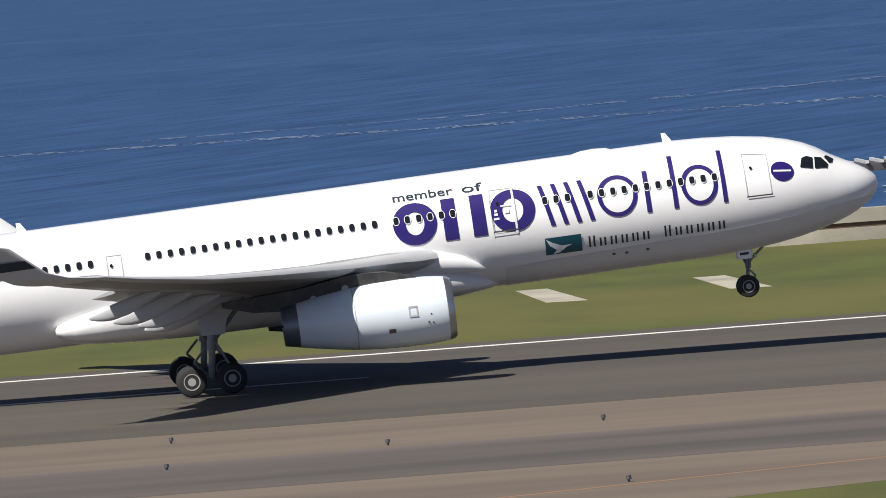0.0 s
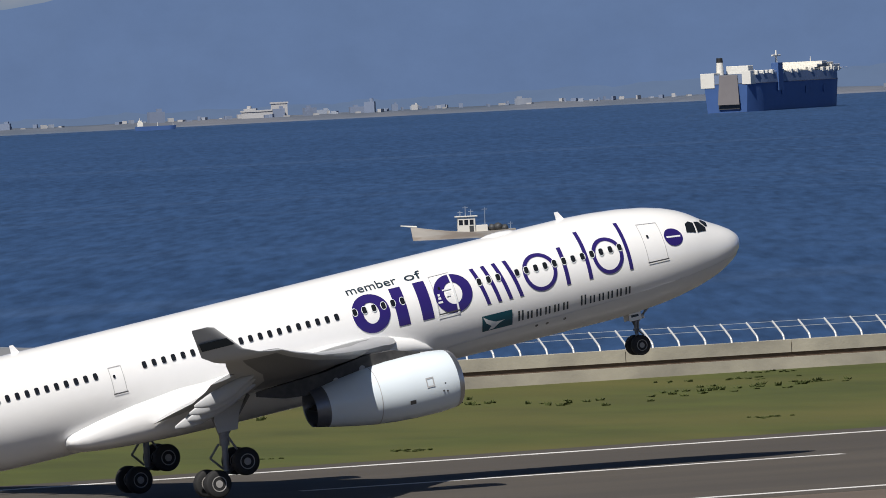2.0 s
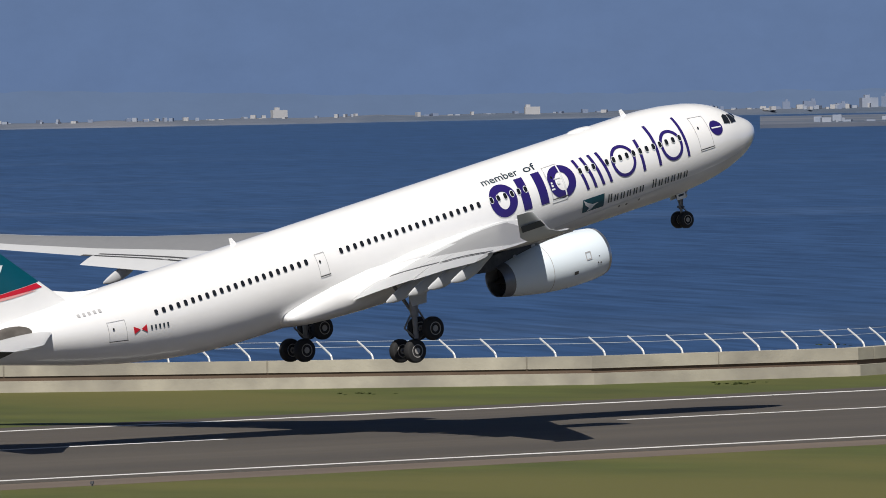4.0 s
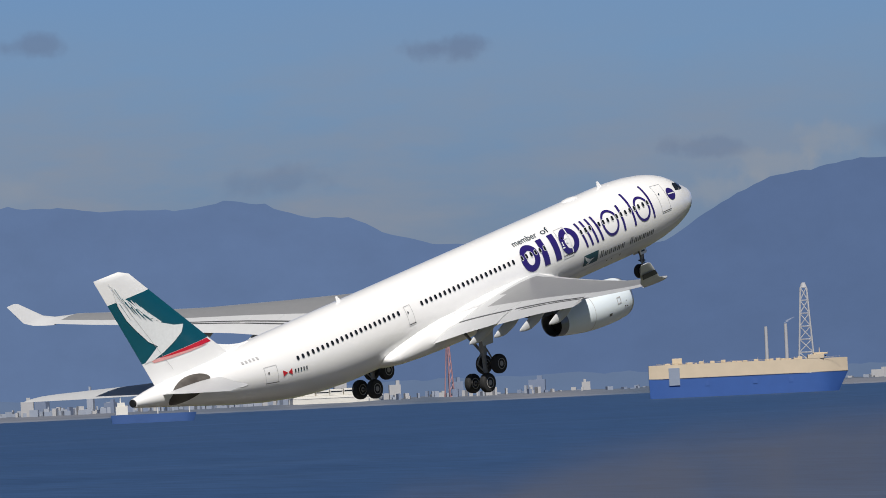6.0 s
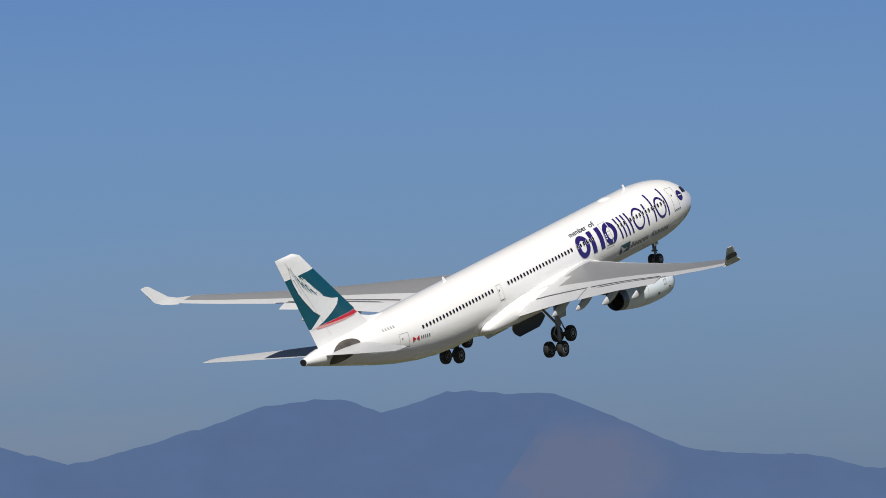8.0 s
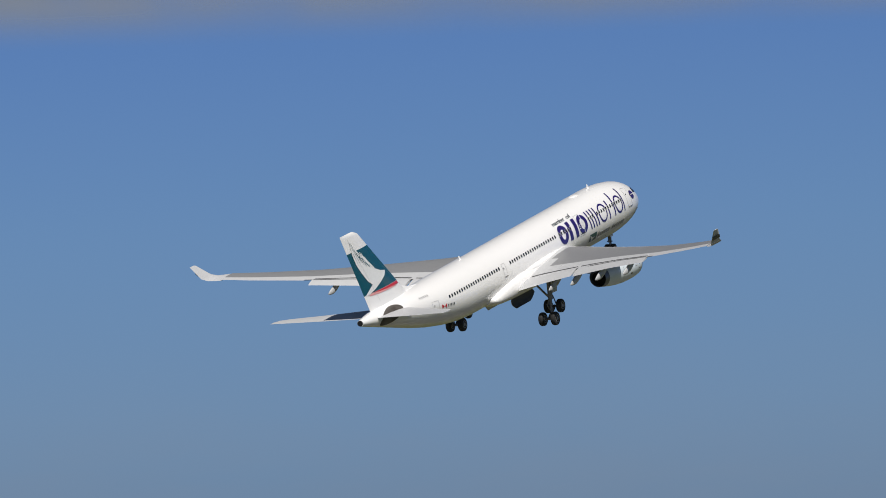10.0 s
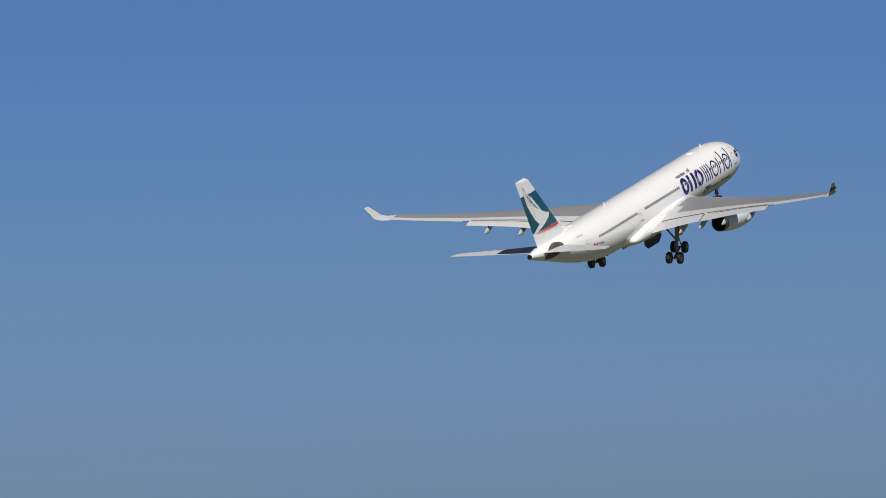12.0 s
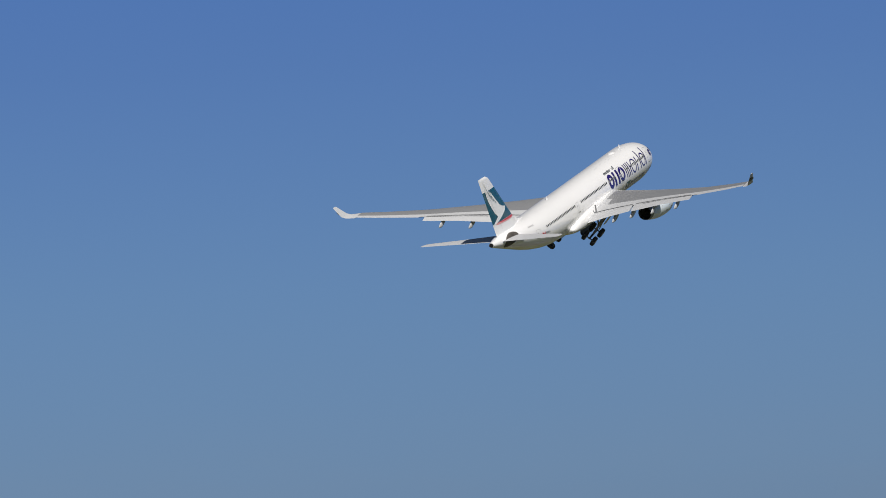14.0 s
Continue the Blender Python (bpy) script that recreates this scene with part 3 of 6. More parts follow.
            rings.append([(xle - fr * ch, sy * y + 0.5 * r * math.cos(a), zc + 1.15 * r * math.sin(a)) for a in [math.tau * j / 14 for j in range(14)]])
        loft(bm, rings)
        part("flap_track_fairing", bm, WINGLIGHT, airliner, "pale canoe-shaped flap track fairing", 50)
    return wing


def make_engine(sy):
    Y, Z = sy * 9.4, -2.70
    bm = bmesh.new()
    prof = [(-21.75, 1.12), (-21.35, 1.17), (-21.16, 1.26), (-21.10, 1.33), (-21.17, 1.40), (-21.45, 1.48), (-22.2, 1.555), (-23.4, 1.58), (-24.6, 1.55), (-25.8, 1.45), (-26.75, 1.32), (-27.6, 1.18), (-28.25, 1.06)]
    tilt = math.tan(radians(1.5))

    def rings_of(p, n=40):
        return [[(x, Y + r * math.cos(math.tau * k / n), Z + (x + 24) * -tilt + r * math.sin(math.tau * k / n)) for k in range(n)] for x, r in p]
    loft(bm, rings_of(prof), caps=False)
    cowl = part("engine_cowl", bm, NACELLE, airliner, "pale blue-grey engine cowl", 50)
    bm = bmesh.new()
    loft(bm, rings_of([(-21.36, 1.16), (-21.15, 1.255), (-21.085, 1.335), (-21.16, 1.41), (-21.40, 1.482)]), caps=False)
    part("intake_lip", bm, METAL, cowl, "polished metal intake lip", 50)
    bm = bmesh.new()
    loft(bm, rings_of([(-28.22, 1.063), (-28.6, 0.99), (-28.95, 0.93), (-28.9, 0.88), (-28.0, 0.96)]), caps=False)
    part("exhaust_nozzle", bm, NOZZLE, cowl, "dull grey metal exhaust nozzle", 50)
    bm = bmesh.new()
    rod(bm, (-27.9, Y, Z + 0.1), (-28.0, Y, Z + 0.1), 0.95, 0.95, 32)
    rod(bm, (-28.0, Y, Z + 0.1), (-29.0, Y, Z + 0.12), 0.34, 0.05, 20)
    part("exhaust_core", bm, BLACK, cowl, "black exhaust core")
    bm = bmesh.new()
    rod(bm, (-21.9, Y, Z - 0.05), (-21.8, Y, Z - 0.05), 1.15, 1.15, 32)
    rod(bm, (-21.8, Y, Z - 0.05), (-21.35, Y, Z - 0.05), 0.42, 0.03, 20)
    part("fan", bm, DARKMETAL, cowl, "dark fan face with a spinner")
    # small panels on the outer side
    for x, z, w, h, mat in ((-23.0, 0.12, 0.42, 0.5, LINE), (-24.05, -0.66, 0.32, 0.2, DARKMETAL)):
        bm = bmesh.new()
        q = []
        for dx, dz in ((-w / 2, -h / 2), (w / 2, -h / 2), (w / 2, h / 2), (-w / 2, h / 2)):
            zz = z + dz
            q.append((x + dx, Y + sy * (math.sqrt(max(0.01, 1.585 ** 2 - zz * zz)) + 0.012), Z + zz))
        if mat is LINE:
            v = [bm.verts.new(p) for p in q]
            c = sum((Vector(p) for p in q), Vector()) / 4
            u = [bm.verts.new(c + (Vector(p) - c) * 0.68) for p in q]
            for i in range(4):
                bm.faces.new((v[i], v[(i + 1) % 4], u[(i + 1) % 4], u[i]))
        else:
            bm.faces.new([bm.verts.new(p) for p in q])
        part("cowl_panel", bm, mat, cowl)
    # seam behind the fan cowl, small vents and streaks of the reverser
    bm = bmesh.new()
    loft(bm, rings_of([(-25.62, 1.476), (-25.66, 1.474), (-25.66, 1.469), (-25.62, 1.471)]), caps=False)
    part("cowl_seam", bm, LINE, cowl, "grey seam round the cowl")
    for x, z in ((-22.2, -0.1), (-22.35, -0.45), (-22.15, -0.5)):
        bm = bmesh.new()
        rod(bm, (x, Y + sy * 1.50, Z + z), (x, Y + sy * 1.556, Z + z), 0.045, 0.045, 8)
        part("cowl_latch", bm, DARKMETAL, cowl)
    # pylon between cowl and wing, coloured dark for the wing's shade
    bm = bmesh.new()
    rings = []
    for x, lo, hi, w in ((-22.6, -1.25, -1.12, 0.10), (-24.0, -1.3, -0.72, 0.26), (-25.6, -1.5, -0.62, 0.30), (-28.0, -1.95, -0.95, 0.32), (-30.2, -1.75, -1.05, 0.26), (-31.6, -1.35, -1.12, 0.05)):
        rings.append([(x, Y + w * a, lo if b < 0 else hi) for a, b in ((-1, -1), (1, -1), (1, 1), (-1, 1))])
    loft(bm, rings)
    py = part("engine_pylon", bm, PYLON, airliner, "pylon carrying the engine, wing shade painted dark", 30)
    for x, z in ((-25.9, -1.22), (-27.4, -1.5)):
        bm = bmesh.new()
        rod(bm, (x, Y + sy * 0.29, z), (x, Y + sy * 0.335, z), 0.17, 0.16, 14)
        part("access_panel", bm, LINE, py, "round grey access panel")


def fin_edges(z):
    k = (z - 2.9) / (11.1 - 2.9)
    le = -52.75 + (-60.95 + 52.75) * k
    te = -60.65 + (-64.18 + 60.65) * k
    return le, te


def fin_half(x, z):
    le, te = fin_edges(z)
    f = max(0.0, min(1.0, (le - x) / (le - te)))
    return 5 * 0.10 * (le - te) * (0.2969 * math.sqrt(f) - 0.126 * f - 0.3516 * f * f + 0.2843 * f ** 3 - 0.1015 * f ** 4)


def fin_decal(name, pts, mat, parent, label="", lift=0.01):
    for side in (-1, 1):
        bm = bmesh.new()
        poly(bm, pts)
        bmesh.ops.triangulate(bm, faces=bm.faces)
        for axis in (0, 1):
            k = min(v.co[axis] for v in bm.verts) + 0.35
            hi = max(v.co[axis] for v in bm.verts)
            while k < hi:
                co, no = [0, 0, 0], [0, 0, 0]
                co[axis], no[axis] = k, 1
                bmesh.ops.bisect_plane(bm, geom=bm.verts[:] + bm.edges[:] + bm.faces[:], plane_co=co, plane_no=no)
                k += 0.35
        for v in bm.verts:
            x, z = v.co.x, v.co.y
            v.co = (x, side * (fin_half(x, z) + lift), z)
        part(name, bm, mat, parent, label, 60)


def tail():
    bm = bmesh.new()
    rings = []
    for z in (2.2, 2.9, 3.88, 4.34, 5.5, 7.0, 8.2, 9.15, 10.0, 10.7, 10.95, 11.08):
        le, te = fin_edges(z)
        if z > 10.8:
            le -= (z - 10.7) * 1.6
        ring = []
        for f, t in airfoil(30):
            ring.append((le - f * (le - te), math.copysign(1, t) * abs(t) / (1 if t > 0 else 0.75) * 0.10 * (le - te) * (0.35 if z > 11 else 1), z + (0.05 * f if z > 11 else 0)))
        rings.append(ring)
    loft(bm, rings)
    for f in bm.faces:
        c = f.calc_center_median()
        le, te = fin_edges(c.z)
        f.material_index = 1 if 4.34 < c.z < 9.15 else 0
    fin = part("tail_fin", bm, [WHITE, TEAL], airliner, "white tail fin with teal field and white brush sweep", 40)
    bm = bmesh.new()
    rings = []
    for x, top, w in ((-50.2, 2.84, 0.04), (-51.2, 2.95, 0.08), (-52.2, 3.16, 0.11), (-53.0, 3.42, 0.12), (-53.7, 3.66, 0.1)):
        rings.append([(x, w, 2.3), (x, w * 0.6, top - 0.1), (x, 0, top), (x, -w * 0.6, top - 0.1), (x, -w, 2.3)])
    loft(bm, rings)
    part("fin_fillet", bm, WHITE, fin)

    def edge(z, f):
        le, te = fin_edges(z)
        return le + (te - le) * f
    sweep = [(-62.72, 10.4), (-62.1, 9.55), (-61.2, 8.75), (-60.5, 8.05), (-59.8, 7.28), (-58.73, 6.62), (-57.6, 6.14), (-56.62, 5.93), (-57.0, 5.46), (-57.98, 5.01), (-59.09, 4.61), (-60.2, 4.32), (-61.1, 4.30),
             (-60.1, 4.85), (-59.55, 5.15), (-60.34, 5.69), (-61.26, 6.77), (-61.92, 7.67), (-62.48, 8.85)]
    fin_decal("red_band", [(-54.2, 4.0), (-54.55, 4.335), (-59.9, 4.335), (-58.6, 4.2), (-57.0, 4.1), (-55.5, 4.03)], RED, fin, "tapering red band", 0.03)
    fin_decal("pale_red_band", [(-54.6, 3.92), (-55.5, 4.025), (-57.0, 4.095), (-58.6, 4.195), (-59.9, 4.33), (-60.4, 4.32), (-60.2, 4.12), (-58.6, 4.0), (-56.5, 3.92)], PINK, fin, "faded lower edge of the red band", 0.03)
    fin_decal("brush_sweep", sweep, BRUSH, fin, "white brush-stroke shape", 0.036)
    for k, (x0, z0, x1, z1) in enumerate(((-62.5, 10.1, -61.3, 7.6), (-62.0, 9.3, -60.9, 7.4), (-61.5, 8.9, -60.2, 7.2), (-62.3, 9.0, -61.6, 7.5), (-60.8, 8.2, -59.6, 6.9))):
        fin_decal("brush_streak", [(x0, z0), (x0 + 0.06, z0), (x1 + 0.1, z1), (x1 - 0.05, z1 + 0.25)], STREAK, fin, "grey brush streak", 0.048)
    for x0, z0, x1, z1, w in ((-61.55, 9.0, -60.55, 7.75, 0.10), (-61.2, 8.9, -60.0, 7.45, 0.12), (-60.85, 8.65, -59.65, 7.2, 0.10), (-60.4, 8.2, -59.2, 6.95, 0.09), (-59.9, 7.7, -58.8, 6.7, 0.07)):
        fin_decal("brush_streak", [(x0, z0), (x0 + w * 0.4, z0 + 0.04), (x1 + w, z1), (x1 - w, z1 - 0.06)], BRUSH, fin, "white brush bristle mark", 0.042)
    for x0, z0, x1, z1, w in ((-61.75, 8.95, -60.9, 7.7, 0.035), (-61.3, 8.5, -60.5, 7.3, 0.03), (-60.9, 8.2, -60.1, 7.1, 0.04), (-60.3, 7.65, -59.5, 6.85, 0.03)):
        fin_decal("brush_streak", [(x0 - w, z0 - 0.03), (x0 + w, z0 + 0.05), (x1, z1)], TEAL, fin, "teal gap between bristle marks", 0.054)
    bm = bmesh.new()
    for side in (-1, 1):
        pts = [(edge(z, 0.72) + dx, z) for z, dx in ((3.2, 0), (10.6, 0), (10.6, 0.03), (3.2, 0.03))]
        bm.faces.new([bm.verts.new((x, side * (fin_half(x, z) + 0.06), z)) for x, z in pts])
    part("rudder_seam", bm, LINE, fin)
    for sy in (-1, 1):
        bm = bmesh.new()
        rings = []
        for y, xle, ch, z in ((0.6, -54.3, 6.4, 1.72), (1.4, -55.0, 5.9, 1.8), (5.0, -57.9, 4.2, 2.15), (8.8, -60.8, 2.6, 2.55), (9.55, -61.5, 2.1, 2.62), (9.75, -62.3, 1.3, 2.66)):
            rings.append([(xle - fx * ch, sy * y, z + fz * 0.085 * ch + (fx - 0.6) * ch * 0.092) for fx, fz in FOIL])
        loft(bm, rings)
        part("tailplane", bm, WINGLIGHT, airliner, "pale grey tailplane", 40)
        # scuffed plate; its deeper lower half also paints the shade below the tailplane
        bm = bmesh.new()
        poly(bm, [(x, girth(x, z)) for x, z in [(-58.2 + 1.95 * math.cos(t) * (1.0 if math.sin(t) < 0 else 0.92) + 0.8 * min(0, math.sin(t)), 1.85 + (0.62 if math.sin(t) > 0 else 0.95) * math.sin(t) + 0.12 * math.cos(t)) for t in [math.tau * k / 24 for k in range(24)]]])
        decal("rubbing_plate", bm, SCUFF, airliner, "dark rubbing plate at the tailplane root, tailplane shade painted in", 0.02, 0.3, sy)


def small_fittings():
    for x, z, h, w in ((-9.4, 2.8, 0.42, 0.38), (-39.9, 2.8, 0.42, 0.4)):
        bm = bmesh.new()
        loft(bm, [[(x + 0.05, 0.03, z), (x - w, 0.03, z), (x - w, -0.03, z), (x + 0.05, -0.03, z)], [(x - 0.22, 0.015, z + h), (x - 0.42, 0.015, z + h), (x - 0.42, -0.015, z + h), (x - 0.22, -0.015, z + h)]])
        part("blade_antenna", bm, WHITE, airliner)
    bm = bmesh.new()
    rings = []
    for x, w, h in ((-12.2, 0.05, 0.01), (-12.5, 0.35, 0.12), (-13.1, 0.45, 0.16), (-13.7, 0.4, 0.12), (-14.2, 0.05, 0.01)):
        rings.append([(x, w * math.cos(a), 2.79 + h * max(-0.3, math.sin(a))) for a in [math.tau * k / 14 for k in range(14)]])
    loft(bm, rings)
    part("satellite_dome", bm, WHITE, airliner)
    for x, z in ((-11.3, -1.98), (-12.3, -2.0), (-12.9, -1.98)):
        bm = bmesh.new()
        poly(bm, [(x + 0.09 * math.cos(t), girth(x, z) + 0.09 * math.sin(t)) for t in [math.tau * k / 8 for k in range(8)]])
        decal("vent", bm, DARKMETAL, airliner, "", 0.02)


# wheels, gear
BOGIE = Vector((-32.40, 0, -5.02))


def wheel_mesh(bm, r, w):
    prof = [(-w / 2, r * 0.55), (-w / 2, r * 0.86), (-w * 0.42, r * 0.95), (-w * 0.25, r), (w * 0.25, r), (w * 0.42, r * 0.95), (w / 2, r * 0.86), (w / 2, r * 0.55)]
    n = 32
    loft(bm, [[(rr * math.cos(math.tau * k / n), y, rr * math.sin(math.tau * k / n)) for k in range(n)] for y, rr in prof])
    return bm


def hub_mesh(bm, r, w):
    n = 24
    prof = [(-w / 2 - 0.015, 0.02), (-w / 2 - 0.015, r * 0.26), (-w / 2 + 0.05, r * 0.30), (-w / 2 + 0.04, r * 0.46), (-w / 2 - 0.02, r * 0.50), (-w / 2 - 0.02, r * 0.56),
            (w / 2 + 0.02, r * 0.56), (w / 2 + 0.02, r * 0.50), (w / 2 - 0.04, r * 0.46), (w / 2 - 0.05, r * 0.30), (w / 2 + 0.015, r * 0.26), (w / 2 + 0.015, 0.02)]
    loft(bm, [[(rr * math.cos(math.tau * k / n), y, rr * math.sin(math.tau * k / n)) for k in range(n)] for y, rr in prof])
    return bm


def shared(bm, mats, smooth=35):
    bmesh.ops.recalc_face_normals(bm, faces=bm.faces)
    finish(bm, smooth)
    me = bpy.data.meshes.new("wheel")
    bm.to_mesh(me)
    bm.free()
    for m in mats:
        me.materials.append(m)
    return me


def wheel_data(r, w):
    bm = wheel_mesh(bmesh.new(), r, w)
    n0 = len(bm.faces)
    hub_mesh(bm, r, w)
    bm.faces.ensure_lookup_table()
    for i, f in enumerate(bm.faces):
        f.material_index = 1 if i >= n0 else 0
    return shared(bm, [RUBBER, HUB])


MAIN_WHEEL, NOSE_WHEEL = wheel_data(0.70, 0.50), wheel_data(0.52, 0.36)
GEAR = {}


def main_gear(sy):
    """The strut hinged in the wing; the beam and four wheels tilt on its foot."""
    Y = sy * 5.34
    hinge = Vector((-31.9, Y, -1.3))
    bm = bmesh.new()

    def p(x, y, z):
        return Vector((x, y, z)) - hinge
    rod(bm, p(-31.8, Y, -1.2), p(-32.2, Y, -3.7), 0.27, 0.25, 16)
    rod(bm, p(-32.2, Y, -3.65), p(-32.38, Y, -4.95), 0.16, 0.16, 14)
    rod(bm, p(-31.9, Y - sy * 2.0, -1.6), p(-32.15, Y - sy * 0.15, -3.5), 0.11, 0.11)
    rod(bm, p(-30.4, Y, -1.5), p(-32.0, Y, -3.2), 0.10, 0.10)
    for a, b in (((-32.5, Y, -3.55), (-33.1, Y, -4.15)), ((-33.1, Y, -4.15), (-32.55, Y, -4.8)), ((-32.0, Y + sy * 0.2, -3.3), (-31.5, Y + sy * 0.2, -4.4))):
        rod(bm, p(*a), p(*b), 0.06, 0.06, 8)
    strut = part("main_gear", bm, LEG, airliner, "grey metal main landing gear leg, lowered")
    strut.location = hinge
    bm = bmesh.new()
    o = sy * 0.5
    prism_pts = [(-30.9, -1.6), (-32.5, -1.85), (-32.7, -2.3), (-32.6, -2.95), (-31.55, -3.0), (-31.3, -2.2)]
    lo = [bm.verts.new(Vector((x, Y + o, z)) - hinge) for x, z in prism_pts]
    hi = [bm.verts.new(Vector((x, Y + o + sy * 0.06, z)) - hinge) for x, z in prism_pts]
    bm.faces.new(lo[::-1])
    bm.faces.new(hi)
    for i in range(6):
        bm.faces.new((lo[i], lo[(i + 1) % 6], hi[(i + 1) % 6], hi[i]))
    part("leg_door", bm, WINGLIGHT, strut, "pale grey door on the leg")
    bm = bmesh.new()
    box(bm, -1.05, 1.05, -0.13, 0.13, -0.13, 0.13, 0.04)
    rod(bm, (-0.95, -0.6, 0), (-0.95, 0.6, 0), 0.09)
    rod(bm, (0.95, -0.6, 0), (0.95, 0.6, 0), 0.09)
    beam = part("bogie_beam", bm, DARKMETAL, strut, "dark metal bogie beam")
    pivot = Vector((BOGIE.x, Y, BOGIE.z)) - hinge
    beam.location = pivot
    moving = [(beam, Vector((0, 0, 0)))]
    for dx in (-0.94, 0.94):
        for dy in (-0.70, 0.70):
            w = new("wheel", MAIN_WHEEL)
            w.parent = strut
            tagged(w, "black tyre with pale hub")
            moving.append((w, Vector((dx, dy, 0))))
    GEAR[sy] = (strut, hinge, pivot, moving)
    # belly door that hangs open once the gear unlocks
    dr = bmesh.new()
    rows = []
    for end, o in ((0, -0.03), (1, -0.03), (1, 0.03), (0, 0.03)):
        col = []
        for k in range(9):
            f = k / 8
            x = 3.3 - 2.6 * abs(f - 0.62) ** 1.2 - 0.6 * f ** 6 if end else -2.3 + 0.9 * f ** 3
            col.append(dr.verts.new((x, -sy * 0.34 * math.sin(math.pi * 0.8 * f) + o, -1.6 * f)))
        rows.append(col)
    for i, (a_, b_) in enumerate(zip(rows, rows[1:] + rows[:1])):
        for k in range(8):
            f = dr.faces.new((a_[k], b_[k], b_[k + 1], a_[k + 1]))
            # inner face coloured dark: the shade under the belly is painted on
            f.material_index = 1 if i == 1 + sy else 0
    dr.faces.new([r[0] for r in rows])
    dr.faces.new([r[8] for r in rows])
    door = part("gear_door", dr, [WINGLIGHT, DEEP_GREY], airliner, "belly door of the main gear, shade painted on its inner face", 30)
    GEAR["door", sy] = door


def nose_gear():
    hinge = Vector((-6.3, 0, -2.3))
    bm = bmesh.new()
    rod(bm, (0, 0, 0.2), (-0.3, 0, -1.3), 0.15, 0.14, 14)
    rod(bm, (-0.3, 0, -1.25), (-0.42, 0, -2.14), 0.09, 0.09, 12)
    rod(bm, (0.75, 0, -0.2), (-0.2, 0, -1.0), 0.06)
    rod(bm, (-0.42, -0.52, -2.14), (-0.42, 0.52, -2.14), 0.07)
    rod(bm, (-0.32, 0, -1.3), (0.02, 0, -1.7), 0.04)
    rod(bm, (0.02, 0, -1.7), (-0.38, 0, -2.0), 0.04)
    leg = part("nose_gear", bm, LEG, airliner, "grey metal nose landing gear leg, lowered")
    leg.location = hinge
    for y in (-0.36, 0.36):
        w = new("wheel", NOSE_WHEEL)
        w.parent = leg
        w.location = (-0.42, y, -2.14)
        tagged(w, "black tyre with pale hub")
    for sy in (-1, 1):
        bm = bmesh.new()
        box(bm, -0.75, -0.05, sy * 0.34 - 0.02, sy * 0.34 + 0.02, -0.85, -0.3, 0.01)
        part("leg_door", bm, WHITE, leg, "white nose gear door")
    for z in (-0.42, -0.66):
        bm = bmesh.new()
        box(bm, -0.62, -0.2, -0.366, -0.362, z, z + 0.12)
        part("door_bar", bm, DARK, leg, "dark marking bar on the nose gear door")
    for a, b, r in (((-0.1, -0.2, -0.3), (-0.35, -0.16, -1.5), 0.035), ((-0.1, 0.2, -0.3), (-0.35, 0.16, -1.5), 0.035), ((-0.7, 0, -0.1), (-0.34, 0, -1.2), 0.05), ((-0.33, -0.3, -1.35), (-0.33, 0.3, -1.35), 0.06)):
        part("link", rod(bmesh.new(), a, b, r, r, 8), DARKMETAL, leg, "dark metal link")
    for y in (-0.14, 0.14):
        bm = bmesh.new()
        rod(bm, (0.05, y, -0.75), (0.16, y, -0.75), 0.1, 0.1, 14)
        part("taxi_lamp", bm, METAL, leg)
    GEAR["nose"] = (leg, hinge)


fuselage()
cabin_windows()
cockpit()
for d in ((-6.4, -5.22, -0.18, 1.72), (-18.35, -17.2, -0.15, 1.75), (-36.42, -35.7, -0.1, 1.2), (-51.75, -50.55, -0.02, 1.14)):
    for s_ in (-1, 1):
        cabin_door(*d, s_)
livery()
for s_ in (-1, 1):
    before = set(airliner.children)
    make_wing(s_)
    make_engine(s_)
    WING_PARTS[s_] = sorted((ob for ob in airliner.children if ob not in before), key=lambda ob: ob.name)
    main_gear(s_)
tail()
nose_gear()
small_fittings()

# ---- the airfield ----
GRASS = material("mown_airfield_grass", (0.064, 0.077, 0.011), 0.9, vary=0.55, scale=0.5, stretch=(0.35, 0.16, 1), second=(0.100, 0.096, 0.019), second_scale=0.11, bump=0.6, bump_scale=6)
ASPHALT = material("runway_asphalt", (0.080, 0.069, 0.056), 0.85, vary=0.25, scale=0.5, stretch=(0.06, 1, 1), second=(0.064, 0.056, 0.047), second_scale=0.12, bump=0.3, bump_scale=8)
SHOULDER = material("brown_shoulder_paving", (0.15, 0.118, 0.09), 0.9, vary=0.18, scale=0.5, stretch=(0.12, 1, 1), second=(0.115, 0.09, 0.072), second_scale=0.14, bump=0.3, bump_scale=8)
SEAL = material("dark_sealed_strip", (0.07, 0.062, 0.056), 0.85, vary=0.2, scale=0.5, stretch=(0.1, 1, 1), second=(0.12, 0.10, 0.09), second_scale=0.1)
PAINT = material("white_road_paint", (0.76, 0.76, 0.74), 0.7, vary=0.08, scale=2.0, second=(0.62, 0.61, 0.59), second_scale=0.8)
ORANGE_LINE = material("orange_road_paint", (0.26, 0.145, 0.075), 0.7, vary=0.15, scale=2.0)
CONCRETE = material("weathered_concrete", (0.40, 0.37, 0.30), 0.9, vary=0.2, scale=0.7, second=(0.27, 0.25, 0.21), second_scale=0.18, bump=0.3, bump_scale=5)
RUSTY_SHADE = material("rust_stained_joint", (0.10, 0.068, 0.046), 0.85, vary=0.3, scale=0.8)
GALV = material("galvanised_steel", (0.62, 0.63, 0.63), 0.45, 0.3, vary=0.1, scale=2.0)
